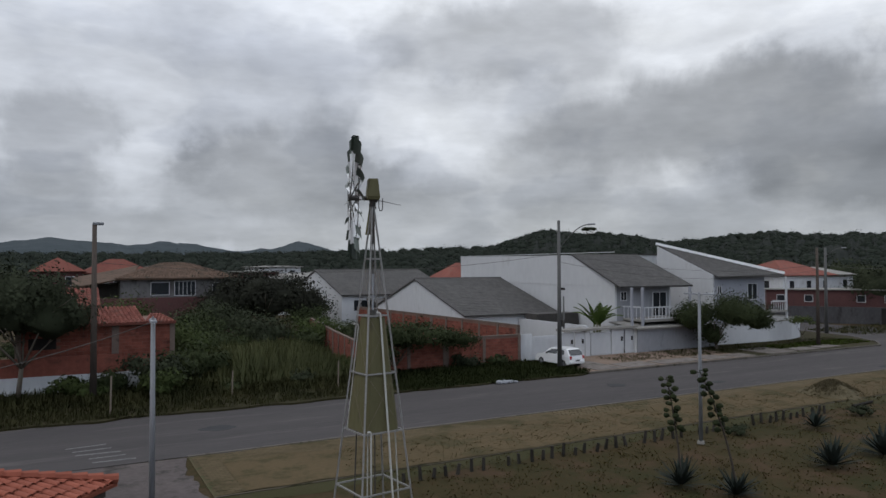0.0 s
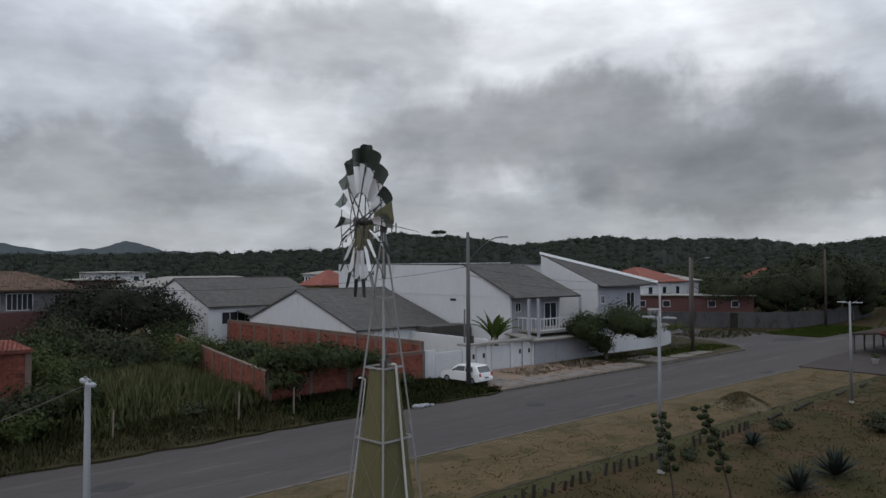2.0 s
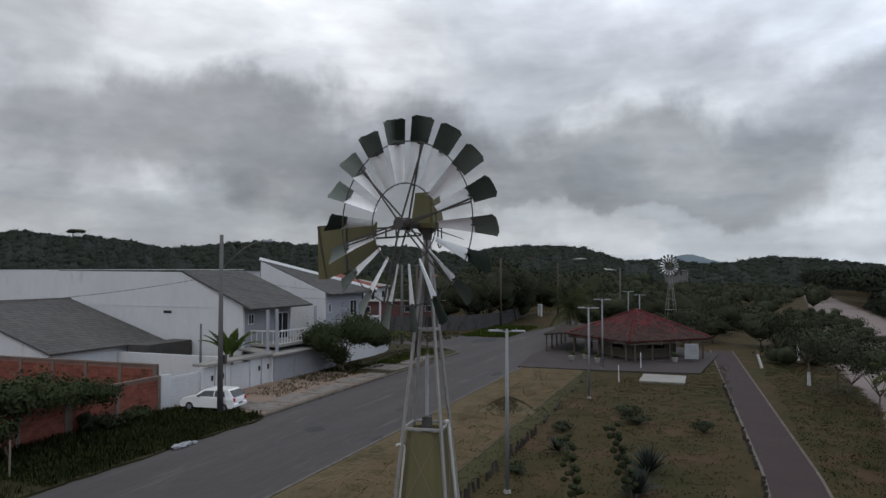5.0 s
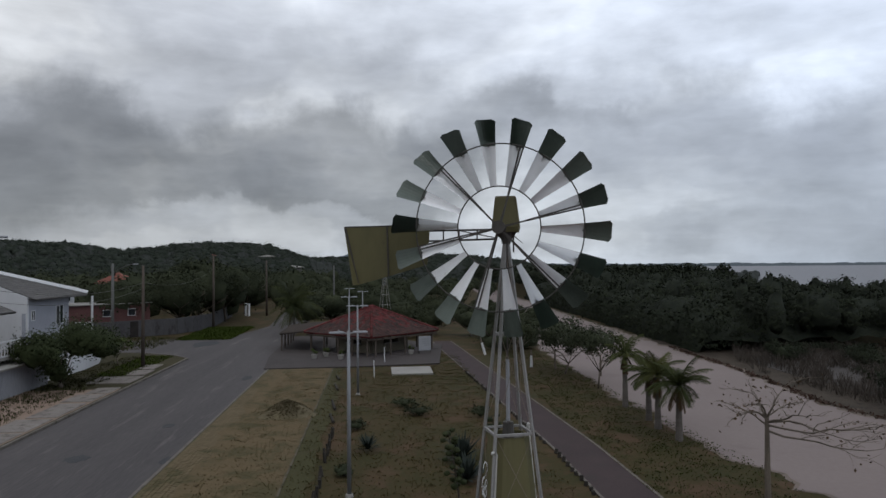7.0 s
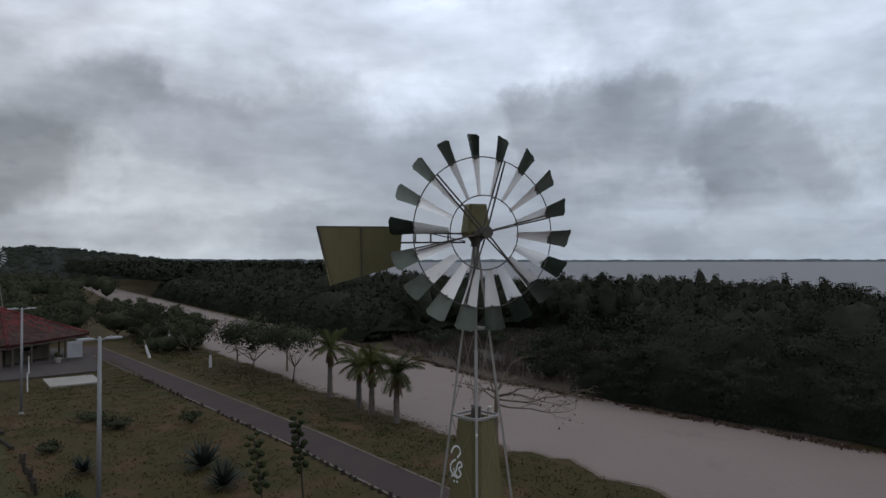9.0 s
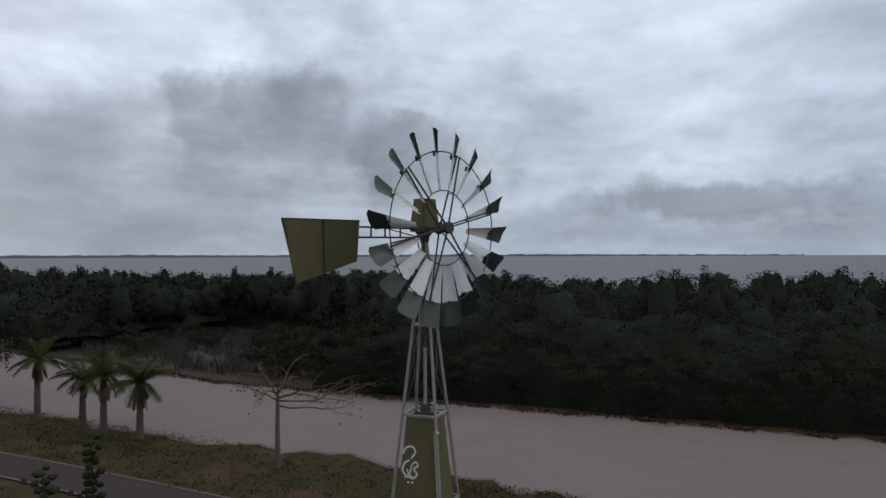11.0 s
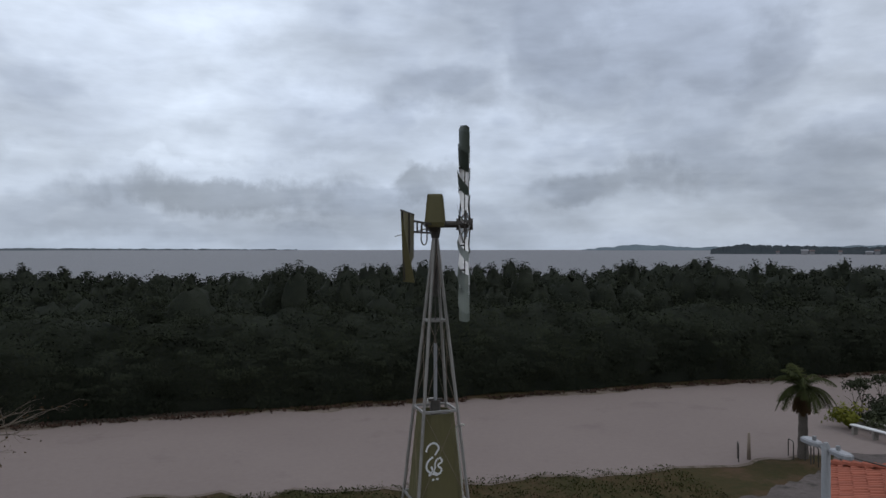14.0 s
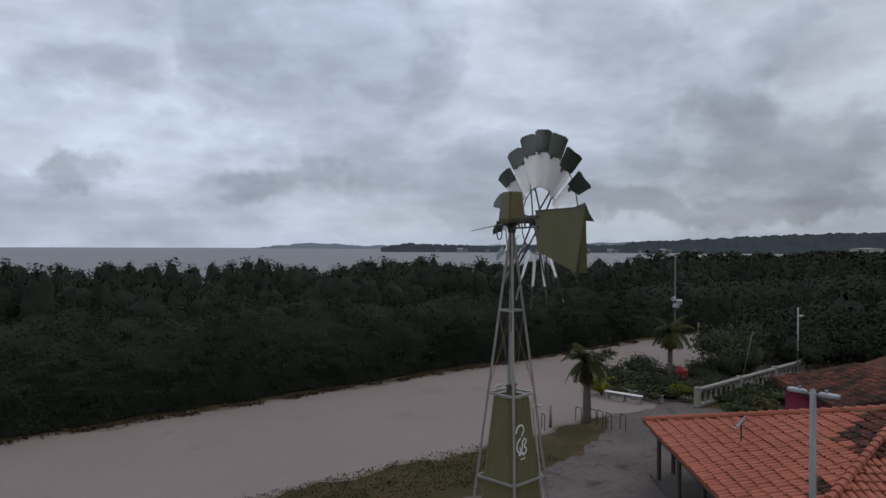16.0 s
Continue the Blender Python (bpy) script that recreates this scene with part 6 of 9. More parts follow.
def corner_house():
    """White house on the street corner, with one steep roof face that falls to the front."""
    t = thing("corner_house", 51, 32, 0, 0, "white corner house with a steep grey roof edged in white", "house")
    Pk, Q, T = (47.2 - 51, 36.5 - 32, 9.5), (47.4 - 51, 29.4 - 32, 6.45), (56.7 - 51, 28.7 - 32, 6.42)
    bm = bmesh.new()
    prof = [(-2.6, 0), (-2.6, 6.4), (4.5, 9.42), (4.5, 0)]
    f0 = [bm.verts.new((-3.75, y, z)) for y, z in prof]
    f1 = [bm.verts.new((-3.53, y, z)) for y, z in prof]
    bm.faces.new(f0), bm.faces.new(f1[::-1])
    for i in range(4):
        j = (i + 1) % 4
        bm.faces.new((f0[j], f0[i], f1[i], f1[j]))
    bmesh.ops.recalc_face_normals(bm, faces=bm.faces[:])
    part("west_wall", bm, M_WHITE, t, "tall white wall")
    part("front_wall", box(bmesh.new(), -3.53, 3.7, -2.6, -2.38, 0, 6.25), M_BLUEW, t, "pale blue-grey front wall, darker than the west wall")
    bm = bmesh.new()
    d = Vector((3.6 + 3.6, -2.5 - 4.5, 0))
    vs = [bm.verts.new(v) for v in ((-3.53, 4.5, 0), (3.7, -2.4, 0), (3.7, -2.4, 6.3), (-3.53, 4.5, 9.35))]
    bm.faces.new(vs)
    bmesh.ops.solidify(bm, geom=bm.faces[:], thickness=0.2)
    part("back_wall", bm, M_WHITE, t)
    bm = bmesh.new()
    slab(bm, [Pk, Q, (Q[0] + 0.1, Q[1] - 0.55, 6.25), (T[0], T[1] - 0.1, 6.30), T], 0.12)
    roof = part("roof", bm, M_RTILE, t, "grey tile roof")
    # courses of tiles over the triangle
    a, c, e = Vector(Q), Vector(T), Vector(Pk)
    tile_rows([a + Vector((0, -0.5, -0.2)), c + Vector((-0.1, 0, 0.0)), e.lerp(c, 0.02), e], 34, 24, M_RTILE, roof, 0.014, thick=0.01)
    bm = bmesh.new()
    bar(bm, Vector(Pk) + Vector((-0.05, 0.05, 0.13)), Vector(T) + Vector((0.15, 0, 0.13)), 0.26, 0.26)
    part("white_verge", bm, M_TRIM, roof, "bright white verge board")
    opening(t, -3.1, -2.6, 4.6, 5.3, -2.6)
    opening(t, 1.2, 2.5, 4.0, 5.5, -2.6, bars=1)
    part("balcony_floor", box(bmesh.new(), 2.6, 5.0, -4.2, -2.6, 2.7, 2.88), M_CONC, t)
    bm = bmesh.new()
    for x in np.linspace(2.65, 4.95, 8):
        box(bm, x - 0.02, x + 0.02, -4.18, -4.14, 2.88, 3.75)
    box(bm, 2.6, 5.0, -4.2, -4.12, 3.72, 3.82)
    box(bm, 4.92, 5.0, -4.12, -2.6, 3.72, 3.82)
    part("balcony_rail", bm, M_WHITE, t, "white balcony rail")
    part("post", box(bmesh.new(), 4.85, 5.0, -4.2, -4.05, 0, 6.2), M_WHITE, t)
    return t


corner_house()
# curved white garden wall on the corner
pts = [(44.2, 27.4), (48, 27.0), (52, 26.9), (55.5, 27.2), (58, 28.0), (59.6, 29.5), (60.3, 31.5), (60.6, 36)]
t = thing("garden_wall", 0, 0, 0, 0, "curved white rendered garden wall on the street corner", "wall")
part("wall_body", wall_run(pts, 0.2, 0, 1.9), M_WHITE, t)
part("coping", wall_run(pts, 0.26, 1.9, 1.98), M_CONC, t)


# ---- the white fence wall with gates ----
def fence():
    t = thing("fence_wall", 0, 0, 0, 0, "white boundary wall with white sheet gates", "wall")
    bm = bmesh.new()
    for a, b in (((22.95, 26.75), (24.2, 26.75)), ((26.9, 26.75), (27.3, 26.75)), ((29.4, 26.75), (29.9, 26.75)), ((32.1, 26.7), (32.5, 26.7)), ((34.6, 26.6), (44.2, 27.3))):
        for m in (wall_run([a, b], 0.22, 0, 2.15),):
            tmp = bpy.data.meshes.new("tmp")
            m.to_mesh(tmp)
            m.free()
            bm.from_mesh(tmp)
            bpy.data.meshes.remove(tmp)
    part("wall_body", bm, M_WHITE2, t)
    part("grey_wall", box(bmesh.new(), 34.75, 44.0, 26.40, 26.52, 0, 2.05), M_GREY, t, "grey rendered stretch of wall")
    part("coping", box(bmesh.new(), 27.2, 34.8, 26.45, 27.6, 2.15, 2.32), M_CONC, t, "concrete slab over the gates")
    for x0, x1, nm, n in ((24.2, 26.9, "sheet_gate", 10), (30.0, 32.1, "sliding_gate", 12)):
        bm = bmesh.new()
        box(bm, x0, x1, 26.70, 26.76, 0.1, 1.95)
        g = part(nm, bm, M_WHITE, t, "white painted sheet steel gate")
        for k in range(n):
            z = 0.2 + 1.72 * k / n
            part("slat", box(bmesh.new(), x0 + 0.03, x1 - 0.03, 26.665, 26.70, z, z + 1.45 / n, 0.01), M_WHITE, g)
    for x0, x1 in ((27.3, 28.3), (28.4, 29.4), (32.5, 33.5), (33.6, 34.6)):
        g = part("door_leaf", box(bmesh.new(), x0 + 0.02, x1 - 0.02, 26.70, 26.75, 0.08, 2.08), M_WHITE, t, "white steel door leaf")
        part("letter_slot", box(bmesh.new(), x0 + 0.68, x0 + 0.86, 26.66, 26.70, 1.15, 1.5), M_DARK, g)
    return t


fence()
# long white wall behind the brick yard, towards the white house, and a dark low box
tagged(part("side_wall", wall_run([(29.85, 27.0), (29.9, 40.0)], 0.2, 0, 2.5), M_WHITE, None), "plain white side wall of the house plot", "wall", "", "structure")
tagged(part("service_shed", box(bmesh.new(), 30.2, 34.9, 34.2, 36.0, 0, 3.0), M_DARKST, None), "dark low box in the dark gap under the eaves between the houses", "shed")


# ---- houses with grey gabled roofs ----
def gable_house(name, x0, x1, yf, yb, ze, zr, mats, label, over=0.35, tiles=True):
    """Ridge along x; gable walls at x0 and x1; eaves at yf and yb."""
    t = thing(name, x0, yf, 0, 0, label, "house")
    w, d = x1 - x0, yb - yf
    ym = d / 2
    for gx_, nm in ((0.0, "gable_wall"), (w - 0.2, "gable_wall")):
        bm = bmesh.new()
        prof = [(0, 0), (0, ze), (ym, zr), (d, ze), (d, 0)]
        f0 = [bm.verts.new((gx_, y, z)) for y, z in prof]
        f1 = [bm.verts.new((gx_ + 0.2, y, z)) for y, z in prof]
        bm.faces.new(f0), bm.faces.new(f1[::-1])
        for i in range(5):
            j = (i + 1) % 5
            bm.faces.new((f0[j], f0[i], f1[i], f1[j]))
        bmesh.ops.recalc_face_normals(bm, faces=bm.faces[:])
        part(nm, bm, mats[0], t)
    part("front_wall", box(bmesh.new(), 0.2, w - 0.2, 0, 0.2, 0, ze), mats[0], t)
    part("back_wall", box(bmesh.new(), 0.2, w - 0.2, d - 0.2, d, 0, ze), mats[0], t)
    k = (zr - ze) / ym
    for s in (0, 1):
        e = -over if s == 0 else d + over
        q = [(-0.15, e, ze - k * over + 0.05), (w + 0.3, e, ze - k * over + 0.05), (w + 0.3, ym, zr + 0.05), (-0.15, ym, zr + 0.05)]
        r = part("roof_slope", slab(bmesh.new(), q, 0.12), mats[1], t)
        if tiles:
            tile_rows([(v[0], v[1], v[2] + 0.005) for v in q], int(w * 3.2), int(ym / 0.38), mats[1], r, 0.014, thick=0.01)
    part("ridge_cap", tube(bmesh.new(), (-0.15, ym, zr + 0.06), (w + 0.3, ym, zr + 0.06), 0.09, n=8), mats[1], t)
    return t


gable_house("grey_roof_house", 24.0, 34.0, 36.6, 56.2, 3.0, 6.05, (M_WHITE, M_RTILE), "white house with a grey tiled gable roof behind brick walls")
t = gable_house("grey_roof_house", 21.2, 35.6, 60.1, 79.5, 4.1, 6.9, (M_WHITE, M_RTILE), "white gabled house with a long dark grey roof")
opening(t, 1.5, 5.0, 2.2, 3.4, 0.0, bars=3)
part("porch_roof", slab(bmesh.new(), [(3.0, -6.0, 3.0), (12, -6.0, 3.0), (12, -0.2, 3.6), (3.0, -0.2, 3.6)], 0.12), M_RTILE, t)


# ---- brick yard ----
def brick_wall(pts, z1, name, label, pillar=2.6, course=0.2, length=0.4, limit=290, thick=0.16):
    t = thing(name, 0, 0, 0, 0, label, "wall", "", "structure")
    part("mortar_core", wall_run(pts, thick - 0.03, -0.05, z1), M_MORT, t)
    me = bpy.data.meshes.new("brick")
    bm = bmesh.new()
    box(bm, 0.008, length - 0.008, -thick / 2, thick / 2, 0.007, course - 0.007)
    bm.to_mesh(me)
    bm.free()
    me.materials.append(M_BRICK)
    made = 0
    rest = bmesh.new()
    for (x0, y0), (x1, y1) in zip(pts, pts[1:]):
        L = math.hypot(x1 - x0, y1 - y0)
        a = math.degrees(math.atan2(y1 - y0, x1 - x0))
        base = pose(x0, y0, 0, 0, 0, a)
        nz = int(z1 / course)
        for j in range(nz):
            s = -(length / 2) * (j % 2)
            while s < L:
                u0, u1 = max(s, 0), min(s + length, L)
                if u1 - u0 > 0.06:
                    out = random.uniform(-0.006, 0.006)
                    if made < limit and u1 - u0 > length * 0.99 and j >= nz - 7:
                        ob = new("brick", me)
                        ob.parent = t
                        ob.matrix_local = base @ Matrix.Translation((s, out, j * course))
                        made += 1
                    else:
                        box(rest, u0 + 0.008, u1 - 0.008, -thick / 2 + out, thick / 2 + out, j * course + 0.007, (j + 1) * course - 0.007, m=base)
                s += length
        n = max(1, round(L / pillar))
        for k in range(n + 1):
            bm = bmesh.new()
            box(bm, -0.12, 0.12, -thick / 2 - 0.045, thick / 2 + 0.045, 0, z1 + 0.05 * ((k * 7) % 3) / 3, m=base @ Matrix.Translation((min(max(L * k / n, 0.12), L - 0.12), 0, 0)))
            part("pillar", bm, M_PILL, t, "rough concrete pillar")
        bm = bmesh.new()
        box(bm, 0, L, -thick / 2 - 0.03, thick / 2 + 0.03, z1, z1 + 0.10, m=base)
        part("top_beam", bm, M_PILL, t, "rough concrete top beam")
    me2 = bpy.data.meshes.new("brickwork")
    rest.to_mesh(me2)
    rest.free()
    tagged(place_mesh("brickwork", me2, M_BRICK, t), kind="stuff")
    return t


brick_wall([(22.85, 26.3), (16.5, 26.35), (10.4, 25.7)], 2.15, "brick_wall_front", "bare red hollow-brick wall with concrete pillars along the verge")
brick_wall([(22.9, 26.5), (22.6, 40), (21.8, 56.5)], 2.8, "brick_wall_side", "bare red hollow-brick wall beside the white gable", limit=120)
brick_wall([(10.4, 25.7), (12.4, 38), (15.2, 53)], 2.0, "brick_wall_west", "overgrown red hollow-brick wall of the empty plot", limit=120)

# ---- tiled kiosks ----
def roof_face(a, b, apex, mat, parent, near=None, limit=0, tw=0.23, tl=0.36, moss=None, moss_low=False):
    """Barrel tiles in courses over a triangular roof face with eave a-b."""
    a, b, apex = Vector(a), Vector(b), Vector(apex)
    u = (b - a).normalized()
    foot = a + u * (apex - a).dot(u)
    v = (apex - foot).normalized()
    n = u.cross(v)
    if n.z < 0:
        n = -n
    L, H, s0 = (b - a).length, (apex - foot).length, (apex - a).dot(u)
    me = bpy.data.meshes.new("roof_tile")
    bm = bmesh.new()
    k = 6
    lo = [bm.verts.new((tw * 0.5 - tw * 0.47 * math.cos(math.pi * i / k), 0, 0.015 + 0.075 * math.sin(math.pi * i / k))) for i in range(k + 1)]
    hi = [bm.verts.new((tw * 0.5 - tw * 0.40 * math.cos(math.pi * i / k), tl * 1.12, -0.012 + 0.060 * math.sin(math.pi * i / k))) for i in range(k + 1)]
    for i in range(k):
        bm.faces.new((lo[i], lo[i + 1], hi[i + 1], hi[i]))
    bm.to_mesh(me)
    bm.free()
    me.materials.append(mat)
    spots = []
    for j in range(int(H / tl)):
        y = j * tl
        f = y / H
        x0, x1 = s0 * f, L - (L - s0) * f
        i0, i1 = math.ceil(x0 / tw), math.floor(x1 / tw)
        for i in range(i0, i1):
            spots.append((i * tw + random.uniform(-0.012, 0.012), y + random.uniform(-0.02, 0.02), random.uniform(-2.2, 2.2), random.uniform(-0.008, 0.012)))
    base = Matrix((u.to_4d(), v.to_4d(), n.to_4d(), (0, 0, 0, 1)))
    base = Matrix(((u.x, v.x, n.x, a.x), (u.y, v.y, n.y, a.y), (u.z, v.z, n.z, a.z), (0, 0, 0, 1)))
    if near is not None:
        near = Vector(near)
        spots.sort(key=lambda s: (base @ Vector((s[0], s[1], 0)) - near).length)
    rest, grown = bmesh.new(), bmesh.new()
    for i, (x, y, r, dz) in enumerate(spots):
        m = base @ Matrix.Translation((x, y, 0.02 + dz)) @ Matrix.Rotation(radians(r), 4, "Z")
        if i < limit:
            ob = new("roof_tile", me)
            ob.parent = parent
            ob.matrix_local = m
        else:
            # old mossy tiles gather near the top
            old = moss is not None and y / H + 0.35 * noise.fractal(Vector((x * 0.5, y * 0.5, 2.0)), 0.6, 2, 3) > 0.52
            if moss_low:
                old = y / H + 0.55 * noise.fractal(Vector((x * 1.5, y * 1.2, 2.0)), 0.6, 2, 3) < 0.42
            bmt = grown if old else rest
            n0 = len(bmt.verts)
            bmt.from_mesh(me)
            bmt.verts.ensure_lookup_table()
            for vv in bmt.verts[n0:]:
                vv.co = m @ vv.co
    me2 = bpy.data.meshes.new("roof_tiles")
    rest.to_mesh(me2)
    rest.free()
    tagged(place_mesh("roof_tiles", me2, mat, parent), kind="stuff")
    if moss is not None:
        me3 = bpy.data.meshes.new("mossy_tiles")
        grown.to_mesh(me3)
        tagged(place_mesh("mossy_tiles", me3, moss, parent, "tiles dark with moss"), kind="stuff")
    grown.free()


def kiosk(x, y, rot, half, ze, zp, mats, label, wall_mat, limit=0, core=2.6, moved=None, moss=None, moss_low=False):
    """A square pavilion on dark posts under a hipped tile roof; rot turns its corners."""
    t = thing("kiosk", x, y, 0, 0, label, "kiosk", "tiled kiosks")
    C = [Vector((half * math.cos(radians(rot + 90 * k)), half * math.sin(radians(rot + 90 * k)), ze)) for k in range(4)]
    if moved:
        C[0] = Vector(moved)
    top = Vector((0, 0, zp))
    for k in range(4):
        a, b = C[k], C[(k + 1) % 4]
        bm = bmesh.new()
        slab(bm, [a, b, top], 0.10)
        r = part("roof_face", bm, mats[k], t, "face of orange barrel tiles" if mats[k] is M_TERRA else "face of weathered barrel tiles")
        roof_face(a, b, top, mats[k], r, near=C[k] if limit and k == 0 else None, limit=limit if k == 0 else 0, moss=moss, moss_low=moss_low)
        d = top - a
        nseg = 26
        for i in range(nseg):
            bm = bmesh.new()
            p, q = a + d * (i / nseg), a + d * ((i + 1.15) / nseg)
            tube(bm, p + Vector((0, 0, 0.10)), q + Vector((0, 0, 0.075)), 0.13, 0.10, 8, caps=True)
            part("hip_tile", bm, mats[k], t)
        part("eave_beam", bar(bmesh.new(), a * 0.965 + Vector((0, 0, 0)) - Vector((0, 0, 0.16)), b * 0.965 - Vector((0, 0, 0.16)), 0.10, 0.14), M_POLED, t)
        for f in (0.06, 0.28, 0.5, 0.72, 0.94):
            p = a.lerp(b, f) * 0.95
            part("post", tube(bmesh.new(), (p.x, p.y, 0), (p.x, p.y, ze - 0.05), 0.085, 0.08, 8), M_POLED, t, "dark wooden post")
    R = Matrix.Rotation(radians(rot + 45), 4, "Z")
    for k in range(4):
        m = R @ Matrix.Rotation(math.pi / 2 * k, 4, "Z")
        bm = bmesh.new()
        box(bm, -core, -core * 0.35, -core, -core + 0.16, 0, 2.7, m=m)
        box(bm, core * 0.45, core, -core, -core + 0.16, 0, 2.7, m=m)
        box(bm, -core * 0.35, core * 0.45, -core, -core + 0.16, 0, 0.95, m=m)
        box(bm, -core * 0.35, core * 0.45, -core, -core + 0.16, 2.2, 2.7, m=m)
        part("core_wall", bm, wall_mat, t, "plain wall of the serving room")
        part("counter", box(bmesh.new(), -core * 0.38, core * 0.48, -core - 0.25, -core + 0.2, 0.95, 1.02, m=m), M_CONC, t)
    part("floor_slab", prism(bmesh.new(), [(c.x * 0.97, c.y * 0.97) for c in C], -0.1, 0.12), surf("worn_floor_concrete", (0.064, 0.055, 0.054), (0.090, 0.078, 0.076), 0.35, 0.9, 0.2, c3=(0.05, 0.045, 0.044), stain=0.42), t)
    return t


kiosk(-15.0, 1.25, -85.5, 9.0, 1.95, 3.8, (M_TERRA, M_TERRA, M_TERRAM, M_TERRAM), "open kiosk with an orange hipped tile roof on dark posts", M_MAGENTA, limit=300, moved=(1.3, -8.35, 2.0), moss=M_TERRAM)
kiosk(62.0, 2.6, 180.0, 6.9, 2.0, 4.55, (M_TERRAO, M_TERRAO, M_TERRAO, M_TERRAO), "open kiosk with a faded red hipped tile roof", surf("cream_render", (0.13, 0.115, 0.085), (0.17, 0.15, 0.115), 0.6, 0.9, 0.1), moss=surf("blackened_tiles", (0.050, 0.030, 0.028), (0.085, 0.050, 0.044), 0.7, 0.92, 0.3, c3=(0.035, 0.03, 0.028), stain=0.5, vary=0.2, fine=7), moss_low=True)
# lean-to at its street side
t = thing("kiosk_lean_to", 66.5, 10.6, 0, 0, "low dark brown tiled lean-to of the kiosk on posts", "lean-to")
M_THATCH = surf("dark_brown_awning", (0.034, 0.028, 0.024), (0.058, 0.047, 0.040), 1.0, 0.95, 0.4, fine=10)
part("roof", slab(bmesh.new(), [(-4.2, 1.4, 1.85), (6.5, 1.4, 1.85), (6.5, -3.2, 2.25), (-4.2, -3.2, 2.25)], 0.10), M_THATCH, t)
tile_rows([(-4.2, 1.4, 1.86), (6.5, 1.4, 1.86), (6.5, -3.2, 2.26), (-4.2, -3.2, 2.26)], 46, 13, M_THATCH, t, 0.05)
for px in (-3.9, -1.3, 1.3, 3.9, 6.2):
    part("post", tube(bmesh.new(), (px, 1.2, 0), (px, 1.2, 1.8), 0.085, n=8), M_POLED, t)
# the board hanging beside the kiosk and pale stools
t = thing("notice_board", 58.4, -2.6, 0, 12, "pale notice board with unreadable lines beside the kiosk", "board")
part("panel", box(bmesh.new(), -0.04, 0.04, -0.62, 0.62, 0.35, 1.75, 0.01), M_LAMPH, t)
for s in (-0.55, 0.55):
    part("leg", box(bmesh.new(), -0.03, 0.03, s - 0.03, s + 0.03, 0, 0.4), M_DARKST, t)
for k in range(4):
    part("text_bar", box(bmesh.new(), -0.05, -0.042, -0.4, 0.35 - 0.1 * k, 1.42 - 0.2 * k, 1.50 - 0.2 * k), M_LAMPP, t)
for x, y in ((56.9, 6.9), (54.6, 5.4), (57.4, -1.2), (55.6, 7.9)):
    t = thing("flower_pot", x, y, 0.12, 0, "pale concrete flower pot at the kiosk", "pot", "pots at the kiosk")
    bm = bmesh.new()
    tube(bm, (0, 0, 0), (0, 0, 0.42), 0.20, 0.30, 12)
    part("pot", bm, M_CONC, t)
    place_mesh("plant", quads_mesh("plant", leaf_quads(lobes(120, (0, 0, 0.62), (0.28, 0.28, 0.25), 5), 0.10)), L_BUSH, t)

# building behind the western kiosk
t = thing("magenta_building", -23.3, -6.4, 0, 49.4, "low building with magenta walls and a mossy tile roof", "building")
part("outer_wall", box(bmesh.new(), 0, 5.4, 0.0, 5.5, 0, 2.6), M_MAGENTA, t)
part("roof", slab(bmesh.new(), [(-0.4, -0.5, 2.6), (5.8, -0.5, 2.6), (5.8, 3.4, 3.3), (-0.4, 3.4, 3.3)], 0.1), M_TERRAM, t)
tile_rows([(-0.4, -0.5, 2.62), (5.8, -0.5, 2.62), (5.8, 3.4, 3.32), (-0.4, 3.4, 3.32)], 27, 12, M_TERRAM, t, 0.05)
part("roof_back", slab(bmesh.new(), [(-0.4, 3.4, 3.3), (5.8, 3.4, 3.3), (5.8, 6.1, 2.8), (-0.4, 6.1, 2.8)], 0.1), M_TERRAM, t)
tile_rows([(-0.4, 6.1, 2.82), (5.8, 6.1, 2.82), (5.8, 3.4, 3.32), (-0.4, 3.4, 3.32)], 27, 8, M_TERRAM, t, 0.05)
# a second long tiled roof beyond it
t = thing("long_shed", -36.2, -5.0, 0, 4, "long shed with a mossy terracotta roof", "shed")
part("outer_wall", box(bmesh.new(), -6, 7.5, -1.6, 7.5, 0, 2.3), M_MAGENTA, t)
part("roof", slab(bmesh.new(), [(-6.4, -2.2, 2.2), (7.9, -2.2, 2.2), (7.9, 3, 3.3), (-6.4, 3, 3.3)], 0.1), M_TERRAM, t)
tile_rows([(-6.4, -2.2, 2.22), (7.9, -2.2, 2.22), (7.9, 3, 3.32), (-6.4, 3, 3.32)], 60, 15, M_TERRAM, t, 0.05)
part("roof_back", slab(bmesh.new(), [(-6.4, 3, 3.3), (7.9, 3, 3.3), (7.9, 8, 2.2), (-6.4, 8, 2.2)], 0.1), M_TERRAM, t)

# small dish on the kiosk roof
t = thing("satellite_dish", -11.9, -2.2, 2.75, 30, "small grey satellite dish on the kiosk roof", "dish")
bm = bmesh.new()
bmesh.ops.create_cone(bm, cap_ends=False, segments=18, radius1=0.06, radius2=0.27, depth=0.07, matrix=pose(0, 0, 0.45, 55, 0, 0))
bmesh.ops.solidify(bm, geom=bm.faces[:], thickness=0.01)
part("reflector", bm, M_LAMPP, t)
bm = bmesh.new()
tube(bm, (0, 0, -0.1), (0, 0, 0.42), 0.025, n=6)
tube(bm, (0, -0.1, 0.3), (0, -0.4, 0.6), 0.012, n=5)
part("arm", bm, M_DARKST, t)

